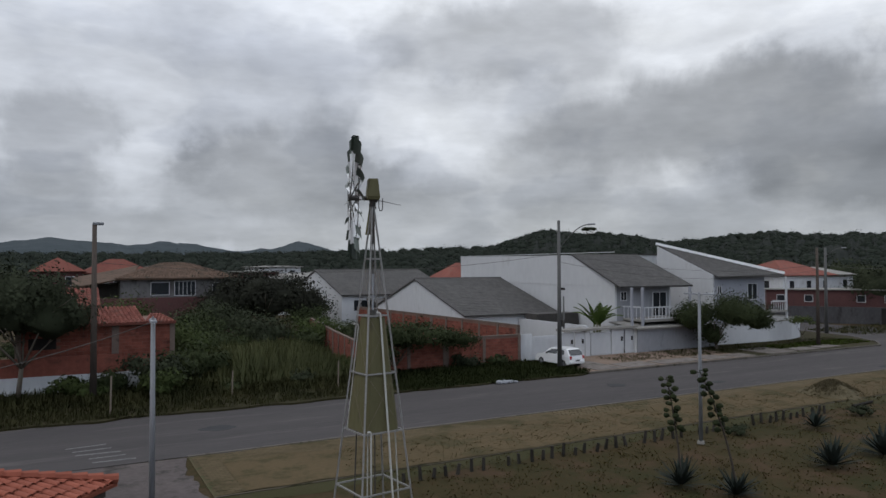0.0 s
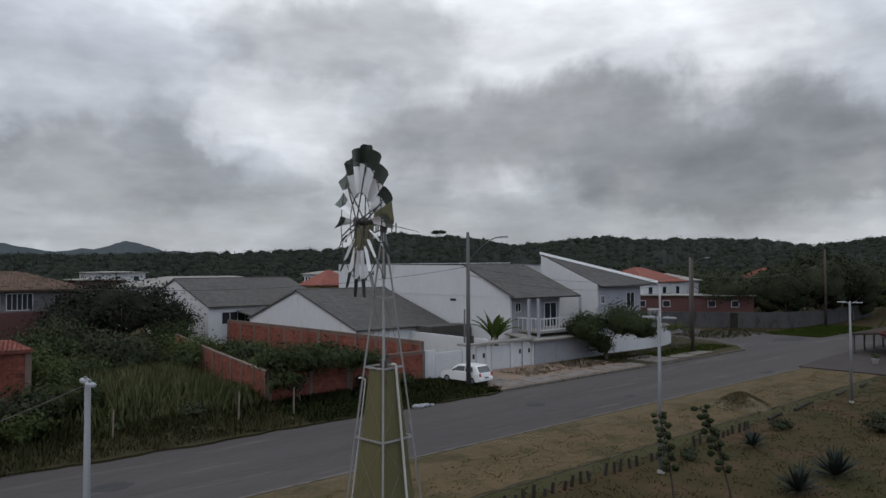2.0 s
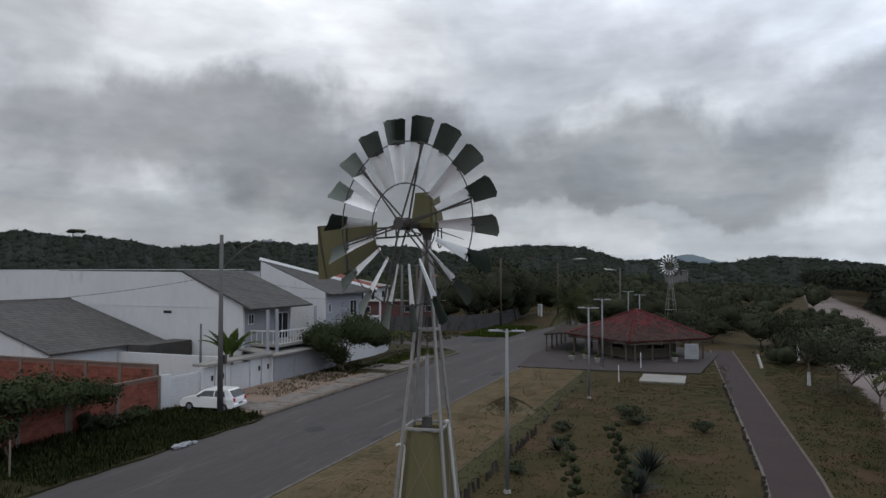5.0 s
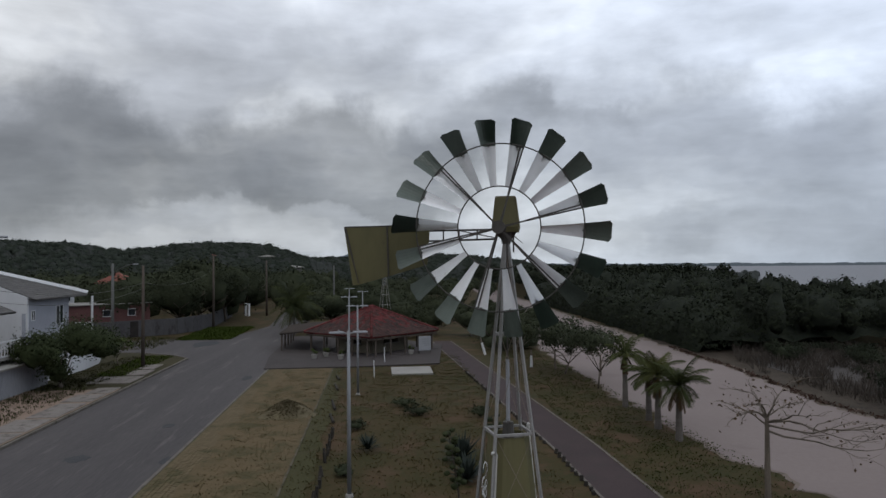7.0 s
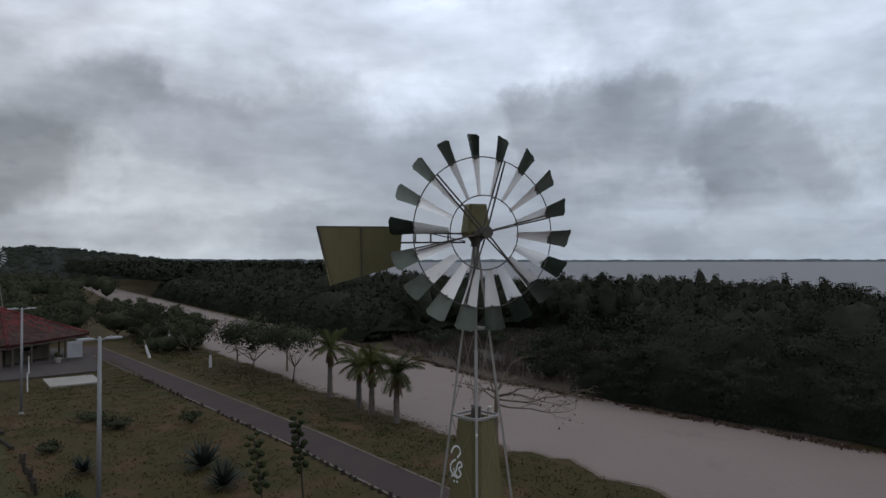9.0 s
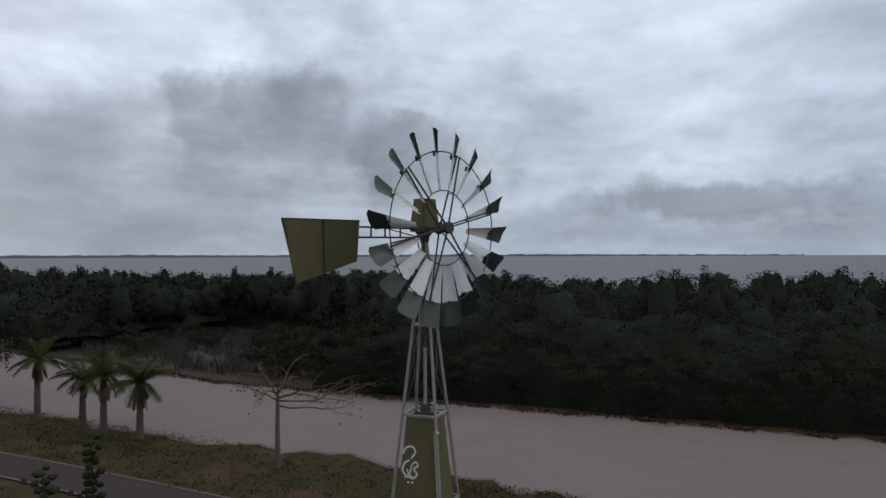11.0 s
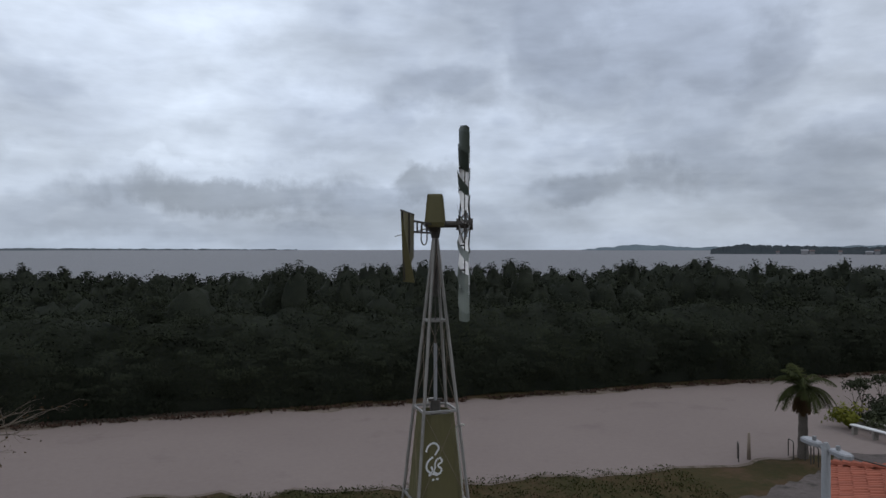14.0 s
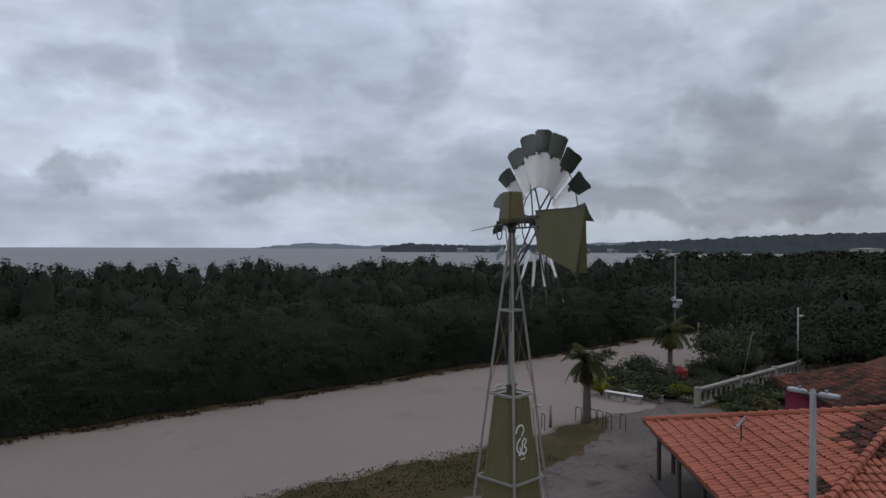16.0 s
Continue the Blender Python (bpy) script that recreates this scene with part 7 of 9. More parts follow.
# balustrade, bench, bike hoops, stake
t = thing("balustrade", -25.6, -12.3, 0, 184.6, "white concrete balustrade with arched openings", "balustrade")
n_b = 24
part("top_rail", box(bmesh.new(), 0, 14.6, -0.12, 0.12, 0.86, 1.0, 0.02), M_CONC, t)
part("foot_rail", box(bmesh.new(), 0, 14.6, -0.12, 0.12, 0.0, 0.14), M_CONC, t)
me = bpy.data.meshes.new("baluster")
bm = bmesh.new()
for z0, z1, r0, r1 in ((0.14, 0.3, 0.05, 0.075), (0.3, 0.5, 0.075, 0.045), (0.5, 0.72, 0.045, 0.075), (0.72, 0.86, 0.09, 0.20)):
    tube(bm, (0, 0, z0), (0, 0, z1), r0, r1, 8, caps=False)
bm.to_mesh(me)
bm.free()
me.materials.append(M_CONC)
for i in range(n_b):
    ob = new("baluster", me)
    ob.parent = t
    ob.matrix_local = pose(0.3 + i * 14.1 / (n_b - 1), 0, 0)
for i in (0, 5.0, 10.0, 14.6):
    part("pier", box(bmesh.new(), i - 0.14, i + 0.14, -0.15, 0.15, 0, 1.08, 0.02), M_CONC, t)

t = thing("bench", -23.5, -15.6, 0, 100, "long pale concrete bench on three legs", "bench")
part("seat", box(bmesh.new(), -1.15, 1.15, -0.17, 0.17, 0.40, 0.46, 0.015), M_WHITE2, t)
for s in (-0.98, 0.05, 0.98):
    part("leg", box(bmesh.new(), s - 0.05, s + 0.05, -0.14, 0.14, 0, 0.40), M_CONC, t)


def hoop(x, y, rz):
    t = thing("bike_hoop", x, y, 0, rz, "dark bent steel tube bicycle hoop", "bike rack", "bicycle hoops by the palm")
    pts = [Vector((-0.25, 0, -0.05)), Vector((-0.25, 0, 0.62))] + [Vector((-0.17 - 0.08 * math.cos(a), 0, 0.62 + 0.10 * math.sin(a))) for a in (0.5, 1.0, 1.57)] + [Vector((0.17 + 0.08 * math.sin(a), 0, 0.62 + 0.10 * math.cos(a))) for a in (0.0, 0.5, 1.0, 1.57)] + [Vector((0.25, 0, -0.05))]
    part("tube", sweep(bmesh.new(), pts, 0.024), M_DARKST, t)


for x, y, rz in ((-17.9, -14.0, 75), (-18.15, -13.3, 75), (-18.2, -12.9, 70), (-18.1, -12.3, 72), (-18.4, -11.7, 68), (-15.5, -14.1, 60)):
    hoop(x, y, rz)
utility_pole(-16.0, -14.1, 1.15, M_WOOD, 0.085, z=-0.05, label="short dark wooden stake at the beach edge", name="wooden_stake")

# ---- the houses west of the yard ----
def hip_house(name, x, y, w, d, ze, zp, wall, roof, label, rz=0, windows=(), tiles=(0, 0), over=0.5):
    t = thing(name, x, y, 0, rz, label, "house")
    part("outer_wall", box(bmesh.new(), -w / 2, w / 2, -d / 2, d / 2, 0, ze), wall, t)
    o = over
    r = max(0.0, (w - d) / 2)
    e = [(-w / 2 - o, -d / 2 - o, ze - 0.02), (w / 2 + o, -d / 2 - o, ze - 0.02), (w / 2 + o, d / 2 + o, ze - 0.02), (-w / 2 - o, d / 2 + o, ze - 0.02)]
    g0, g1 = (-r, 0, zp), (r, 0, zp)
    for f in ((e[0], e[1], g1, g0), (e[2], e[3], g0, g1), (e[1], e[2], g1), (e[3], e[0], g0)):
        s = part("roof_slope", slab(bmesh.new(), f, 0.12), roof, t)
        if tiles[0] and len(f) == 4:
            tile_rows([Vector(v) + Vector((0, 0, 0.01)) for v in f], int(w * tiles[0]), tiles[1], roof, s, 0.045)
        elif tiles[0]:
            roof_face(f[0], f[1], f[2], roof, s, tw=0.3, tl=0.45)
    for x0, x1, z0, z1, b in windows:
        opening(t, x0, x1, z0, z1, -d / 2, bars=b)
    return t


# brick house with red tiles behind a part-painted wall
t = thing("brick_house", -5.4, 32.5, 0, 0, "unplastered brick house with patched red tile lean-to roofs", "house")
part("outer_wall", box(bmesh.new(), -4.2, 4.2, -3.4, 4, 0, 3.9), M_MORT, t)
rest = bmesh.new()
for j in range(19):
    s = -4.2 - 0.2 * (j % 2)
    while s < 4.2:
        u0, u1 = max(s, -4.2), min(s + 0.4, 4.2)
        if u1 - u0 > 0.05 and not (-3.6 < u0 < -2.3 and j in (13, 14, 15)):
            o = random.uniform(0, 0.012)
            box(rest, u0 + 0.008, u1 - 0.008, -3.46 - o, -3.4, j * 0.2 + 0.007, j * 0.2 + 0.193)
        s += 0.4
me2 = bpy.data.meshes.new("brickwork")
rest.to_mesh(me2)
rest.free()
tagged(place_mesh("brickwork", me2, M_BRICK, t), kind="stuff")
for x0, x1 in ((-4.25, -3.95), (0.7, 1.1), (3.95, 4.25)):
    part("pillar", box(bmesh.new(), x0, x1, -3.52, -3.3, 0, 3.9), M_PILL, t)
# solid near-black box for the opening, its inside shade put in the colour
part("lintel_opening", box(bmesh.new(), -3.6, -2.2, -3.47, -3.3, 2.6, 3.25), M_DARK, t)
for q, nx, ny in (([(-4.0, -3.8, 3.95), (2.6, -3.8, 3.95), (2.2, -1.2, 4.8), (-4.0, -1.2, 4.8)], 28, 8), ([(-3.6, -1.2, 4.9), (0.2, -1.2, 4.9), (0.2, 2.6, 5.9), (-3.6, 2.6, 5.9)], 16, 10), ([(2.5, -3.7, 3.95), (4.3, -3.7, 3.95), (3.6, -2.0, 4.35), (2.9, -2.0, 4.35)], 8, 5)):
    r = part("roof_slope", slab(bmesh.new(), q, 0.1), M_TERRAH, t)
    tile_rows([Vector(v) + Vector((0, 0, 0.01)) for v in q], nx, ny, M_TERRAH, r, 0.055)
t = thing("boundary_wall", 0, 0, 0, 0, "grimy white-painted wall topped with bare brick", "wall")
part("painted_base", wall_run([(-18, 28.6), (-0.9, 28.0)], 0.2, 0, 1.2), M_WHITE2, t, "stained white paint")
part("brick_top", wall_run([(-18, 28.6), (-4.2, 28.1)], 0.16, 1.2, 2.25), M_BRICK, t, "bare red brick")

t = hip_house("old_house", 4.0, 68.5, 12.0, 9.5, 6.15, 7.85, M_OLDW, M_TERRAG, "old two-storey grey house with a hipped tile roof", windows=((-3.0, -1.2, 4.4, 5.7, 0), (-0.6, 1.5, 4.3, 5.8, 4), (3.4, 4.8, 4.5, 5.6, 0)), tiles=(3.3, 12))
part("terrace_roof", slab(bmesh.new(), [(-10.5, -4.6, 5.3), (-5.0, -4.6, 6.3), (-3.5, 3.5, 7.6), (-10.5, 3.5, 6.2)], 0.12), M_TERRAG, t)
# solid fill for the open terrace; the shade within is its dark colour
part("terrace_wall", box(bmesh.new(), -10.2, -6.0, -1.0, 3.4, 0, 5.6), M_DARKST, t)
part("lower_storey", box(bmesh.new(), -8, 7.5, -5.6, -4.8, 0, 4.1), M_PINK, t)
for nm, x, y, w, d, ze, zp, wall, roof, lab in (
    ("red_roof_house", -8.0, 94, 6, 6, 6.9, 8.8, M_PINK, M_TERRAH, "distant house with a red hipped tile roof"),
    ("red_roof_house", -0.5, 96, 9, 7, 6.6, 8.6, M_PINK, M_TERRAH, "distant house with a broad red tile roof"),
    ("white_block_house", 7.5, 105, 5, 5, 7.6, 7.75, M_WHITE2, M_CONC, "distant small white block with a flat roof"),
    ("brick_block_house", 19.5, 95, 6, 6, 6.7, 6.85, M_PINK, M_CONC, "distant unfinished brick house with a flat roof"),
    ("white_block_house", 24.5, 92, 7.5, 5, 5.6, 6.4, M_WHITE2, M_CONC, "distant pale house with a low roof"),
    ("white_block_house", 31.0, 128, 10, 6, 7.5, 7.65, M_WHITE2, M_CONC, "distant long white flat-roofed house"),
    ("hall", 48.0, 128, 26, 12, 5.5, 6.6, M_GREY, M_CONC, "distant long hall with a pale roof"),
    ("red_roof_house", 44.0, 73.0, 5.5, 5, 5.8, 7.9, surf("ochre_render", (0.20, 0.13, 0.055), (0.27, 0.18, 0.08), 0.6, 0.9, 0.1), M_TERRAH, "small ochre house with an orange tile roof"),
    ("red_roof_house", 66.0, 98, 9, 8, 5.6, 7.6, M_PINK, M_TERRAH, "house with an orange tile roof beyond the white wall"),
    ("white_block_house", 92.0, 150, 12, 7, 6.6, 7.4, M_WHITE2, M_CONC, "distant pale house among trees"),
    ("red_roof_house", 84.0, 49, 11, 9, 6.0, 8.1, M_WHITE2, M_TERRAH, "two-storey pale house with a red tile roof"),
    ("white_block_house", 93.5, 50, 8, 7, 6.0, 7.1, M_WHITE2, M_CONC, "pale house with a low grey roof"),
    ("white_gable_house", 142.0, 56, 6, 7, 5.8, 8.0, M_WHITE, M_TERRAH, "small white house with an orange roof among trees"),
    ("red_roof_house", 163.0, 38, 13, 9, 5.2, 7.6, M_PINK, M_TERRAH, "distant house with a dull red roof among trees"),
    ("white_block_house", 300.0, 8.5, 9, 9, 8.8, 9.0, M_OLDW, M_CONC, "distant white flat-roofed building"),
    ("white_block_house", 330.0, 42, 16, 9, 9.0, 10.0, M_OLDW, M_CONC, "distant pale houses on the rise"),
    ("white_block_house", 345.0, 62, 10, 9, 10.5, 11.4, M_OLDW, M_TERRAH, "distant pale house on the hill"),
    ("hill_house", 345.0, 56.0, 7, 7, 14.5, 15.2, M_OLDW, M_CONC, "small pale house on the hillside"),
    ("hill_house", 346.0, 84.0, 8, 7, 15.0, 16.0, M_OLDW, M_TERRAH, "small pale house on the hillside"),
    ("white_block_house", -330.0, -120, 14, 9, 8.5, 9.0, M_WHITE2, M_CONC, "far pale house along the bay"),
):
    t = hip_house(nm, x, y, w, d, ze, zp, wall, roof, lab)
    for k in range(max(2, int(w / 3))):
        xx = -w / 2 + w * (k + 0.5) / max(2, int(w / 3))
        opening(t, xx - 0.5, xx + 0.5, ze - 1.9, ze - 0.8, -d / 2, bars=0)
        part("window", box(bmesh.new(), -w / 2 - 0.03, -w / 2 + 0.05, d * (k - 1) * 0.22 - 0.4, d * (k - 1) * 0.22 + 0.4, ze - 1.9, ze - 0.8), M_DGLASS, t)

# wall and roof colours carry the haze over the bay, painted in
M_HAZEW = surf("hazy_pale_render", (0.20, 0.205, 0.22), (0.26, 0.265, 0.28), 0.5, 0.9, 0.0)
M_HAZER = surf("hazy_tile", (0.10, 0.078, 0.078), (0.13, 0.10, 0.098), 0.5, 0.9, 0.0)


def shore_house(bearing, reach, w, h, roof):
    a = radians(bearing)
    t = thing("shore_house", reach * math.cos(a), reach * math.sin(a), 0, bearing + 90, "tiny pale house on the far shore of the bay", "house", "houses on the far shore")
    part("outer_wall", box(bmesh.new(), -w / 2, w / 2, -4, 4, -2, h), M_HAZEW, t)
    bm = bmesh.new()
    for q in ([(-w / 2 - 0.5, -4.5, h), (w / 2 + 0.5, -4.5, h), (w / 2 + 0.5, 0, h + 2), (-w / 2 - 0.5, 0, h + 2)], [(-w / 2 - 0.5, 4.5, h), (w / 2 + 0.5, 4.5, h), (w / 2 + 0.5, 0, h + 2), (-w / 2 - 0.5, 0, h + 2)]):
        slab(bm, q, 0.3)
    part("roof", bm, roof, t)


for k in range(16):
    shore_house(-127.5 - k * 1.35 - 0.5 * math.sin(k * 2.1), 1270 + 12 * math.sin(k * 3.7), 5 + 2.5 * ((k * 5) % 3), 3 + 0.8 * ((k * 7) % 4), (M_HAZER, M_HAZEW, M_HAZER)[k % 3])

# faded red building and the grey wall across the side street
t = thing("red_building", 84.0, 39.5, 0, -50, "long low building with a faded red upper wall", "building")
part("outer_wall", box(bmesh.new(), -9.5, 7, -3, 3, 0, 4.1), M_PINK, t)
part("roof", box(bmesh.new(), -9.8, 7.3, -3.3, 3.3, 4.1, 4.22), M_CONC, t)
for x in (-7.8, -4.5, 1.5, 4.6):
    opening(t, x - 0.45, x + 0.45, 2.6, 3.4, -3.0, bars=0)
t = thing("street_wall", 0, 0, 0, 0, "weathered grey wall along the side street", "wall")
# the trees' shade on this wall is put into its dark base colour
part("wall_body", wall_run([(73.5, 43), (84.9, 28.4), (93.0, 26.0), (118, 28)], 0.2, 0, 2.1), surf("tree_shade_render", (0.052, 0.050, 0.052), (0.080, 0.077, 0.078), 0.4, 0.9, 0.2, c3=(0.035, 0.034, 0.032), stain=0.46, stretch=(1, 1, 0.4)), t)
part("door_leaf", box(bmesh.new(), -0.5, 0.5, -0.14, 0.14, 0, 2.0, m=pose(81.5, 32.7, 0, 0, 0, -52)), M_DARK, t)
# white arch by the street
t = thing("white_arch", 119.0, 25.4, 0, 40, "small white rendered gate arch", "arch")
for s in (-0.55, 0.55):
    part("pier", box(bmesh.new(), s - 0.14, s + 0.14, -0.15, 0.15, 0, 2.0), M_WHITE2, t)
part("lintel", box(bmesh.new(), -0.75, 0.75, -0.16, 0.16, 2.0, 2.25, 0.06), M_WHITE2, t)
windmill("windmill", 94.0, 0.9, 20, 176, detail=False, label="second windmill far off beyond the kiosk")


# ---- the parked car ----
def car(x, y, rz):
    t = thing("car", x, y, 0.11, rz, "small white hatchback parked with its nose to the gate", "car")
    t.scale = (0.93, 0.93, 0.93)
    # side outline along local x (nose at +x)
    prof = [(-1.88, 0.32), (-1.92, 0.55), (-1.90, 0.80), (-1.84, 0.92), (-1.52, 1.34), (-1.40, 1.40), (-0.5, 1.44), (0.25, 1.40), (0.42, 1.33), (0.98, 0.94), (1.75, 0.80), (1.93, 0.62), (1.95, 0.36), (1.85, 0.26), (-1.80, 0.26)]
    bm = bmesh.new()
    rows = []
    for wy, f in ((-0.80, 0.0), (-0.76, 1.0), (0.76, 1.0), (0.80, 0.0)):
        row = []
        for px, pz in prof:
            narrow = 0.0 if pz < 0.93 else (pz - 0.93) * 0.36
            sy = math.copysign(abs(wy) - narrow, wy)
            row.append(bm.verts.new((px * (1.0 if f else 0.985), sy, pz)))
        rows.append(row)
    for r0, r1 in zip(rows, rows[1:]):
        for i in range(len(prof)):
            j = (i + 1) % len(prof)
            bm.faces.new((r0[i], r0[j], r1[j], r1[i]))
    bm.faces.new(rows[0])
    bm.faces.new(rows[-1][::-1])
    bmesh.ops.recalc_face_normals(bm, faces=bm.faces[:])
    body = part("body", bm, M_CARW, t, "white painted body")
    for s in (-1, 1):
        for pts in ([(-1.30, 0.97), (-1.18, 1.30), (-0.55, 1.33), (-0.55, 0.97)], [(-0.47, 0.97), (-0.47, 1.33), (0.20, 1.30), (0.72, 0.97)]):
            bm = bmesh.new()
            vs = []
            for off in (0.012, -0.01):
                vs.append([bm.verts.new((px, s * (0.80 - max(0, (pz - 0.93) * 0.36) + off), pz)) for px, pz in pts])
            bm.faces.new(vs[0]), bm.faces.new(vs[1][::-1])
            for i in range(4):
                bm.faces.new((vs[0][i], vs[0][(i + 1) % 4], vs[1][(i + 1) % 4], vs[1][i]))
            bmesh.ops.recalc_face_normals(bm, faces=bm.faces[:])
            part("side_window", bm, M_DGLASS, t)
        part("mirror", box(bmesh.new(), 0.50, 0.66, s * 0.84 - 0.06, s * 0.84 + 0.06, 0.93, 1.05, 0.02), M_DARKST, t)
        part("tail_light", box(bmesh.new(), -1.935, -1.84, s * 0.66 - 0.10, s * 0.66 + 0.10, 0.66, 0.90, 0.02), M_REDL, t)
        part("headlight", box(bmesh.new(), 1.72, 1.93, s * 0.60 - 0.14, s * 0.60 + 0.14, 0.62, 0.74, 0.02), M_LAMPH, t)
        for wx in (-1.22, 1.24):
            w = part("wheel", tube(bmesh.new(), (wx, s * 0.62, 0.28), (wx, s * 0.81, 0.28), 0.285, n=18), M_RUBBER, t)
            part("rim", tube(bmesh.new(), (wx, s * 0.80, 0.28), (wx, s * 0.825, 0.28), 0.17, n=12), M_LAMPP, w)
    for pts, nm in (([(-1.86, 0.96, 0.66), (-1.54, 1.34, 0.58), (-1.54, 1.34, -0.58), (-1.86, 0.96, -0.66)], "rear_window"), ([(0.46, 1.34, 0.56), (0.97, 0.97, 0.68), (0.97, 0.97, -0.68), (0.46, 1.34, -0.56)], "windscreen")):
        bm = bmesh.new()
        o = -0.02 if nm == "rear_window" else 0.02
        slab(bm, [(px + o, py, pz + 0.012) for px, pz, py in pts], 0.02)
        part(nm, bm, M_DGLASS, t)
    part("rear_bumper", box(bmesh.new(), -1.97, -1.80, -0.78, 0.78, 0.32, 0.56, 0.04), M_CARW, t)
    pl = part("number_plate", box(bmesh.new(), -1.985, -1.965, -0.22, 0.22, 0.50, 0.62), M_LAMPP, t, "grey number plate")
    part("plate_bar", box(bmesh.new(), -1.99, -1.983, -0.17, 0.17, 0.535, 0.585), M_DARKST, pl)
    return t


car(24.62, 23.8, 96)

# ---- plants ----
def palm(x, y, h, fr, label, seed=0, dry=5, trunk_r=0.14, group="palms by the beach", n=17, lean=(0, 0), z=-0.05, arch=0.125):
    t = thing("palm_tree", x, y, z, 0, label, "palm", group)
    bm = bmesh.new()
    prev, pr = Vector((0, 0, 0)), trunk_r * 1.35
    for i in range(1, 13):
        f = i / 12
        p = Vector((lean[0] * f * f, lean[1] * f * f, h * f))
        r = trunk_r * (1.3 - 0.45 * f) * (1.06 if i % 2 else 0.97)
        tube(bm, prev, p, pr, r, 10, caps=False)
        prev, pr = p, r
    part("trunk", bm, M_PALMT, t, smooth=True)
    top = prev
    rs = np.random.default_rng(seed + 11)
    for k in range(n + dry):
        isdry = k >= n
        a = 2 * math.pi * (k * 0.618 + rs.uniform(-0.04, 0.04))
        up = rs.uniform(-0.1, 1.3) if not isdry else rs.uniform(-1.3, -0.6)
        L = fr * rs.uniform(0.8, 1.1) * (0.7 if isdry else 1.0)
        pts, d = [top], Vector((math.cos(a) * math.cos(up), math.sin(a) * math.cos(up), math.sin(up)))
        m = 11
        for i in range(m):
            pts.append(pts[-1] + d * L / m)
            d = (d + Vector((0, 0, -arch))).normalized()
        q = []
        for i in range(1, m + 1):
            p = pts[i]
            dv = (pts[i] - pts[i - 1]).normalized()
            side = dv.cross(Vector((0, 0, 1)))
            if side.length < 0.05:
                side = Vector((math.sin(a), -math.cos(a), 0))
            side.normalize()
            for sub in range(5):
                base = pts[i - 1].lerp(p, sub / 5)
                f = (i - 1 + sub / 5) / m
                ll = 0.37 * fr * (math.sin(math.pi * min(0.98, 0.15 + 0.82 * f)) ** 0.7) * (0.45 if isdry else 0.78)
                for s in (-1, 1):
                    tip = base + (side * s + dv * 0.7 + Vector((0, 0, -0.35 - rs.uniform(0, 0.45)))).normalized() * ll
                    w = dv * 0.017
                    q.append((base - w, base + w, tip + w * 0.2, tip - w * 0.2))
            q.append((pts[i - 1] - side * 0.018, pts[i - 1] + side * 0.018, p + side * 0.014, p - side * 0.014))
        place_mesh("dry_frond" if isdry else "frond", quads_mesh("frond", np.array([[tuple(v) for v in qq] for qq in q])), L_PALMD if isdry else L_PALM, t)
    return t


palm(30.7, -12.9, 3.2, 1.75, "young palm with arching green fronds at the beach edge", 1)
palm(27.0, -12.9, 2.6, 1.6, "young palm with arching green fronds beside the sand", 2, dry=3)
palm(25.0, -12.6, 2.9, 1.8, "young palm in a clump at the beach edge", 3)
palm(22.4, -12.6, 2.75, 1.85, "young palm with a hanging brown dry frond", 4, dry=6)
palm(-18.4, -13.9, 2.95, 1.55, "stout palm with a skirt of dry fronds by bicycle hoops", 5, dry=34, trunk_r=0.17, arch=0.20, n=22)
palm(-30.3, -17.2, 3.3, 1.7, "palm with yellowing fronds in the planted bed", 6, dry=22, arch=0.18, n=24)
palm(80.5, 12.6, 3.6, 4.4, "broad palm beside the kiosk street corner", 7, dry=4, n=26, arch=0.16, group="palms by the kiosk")


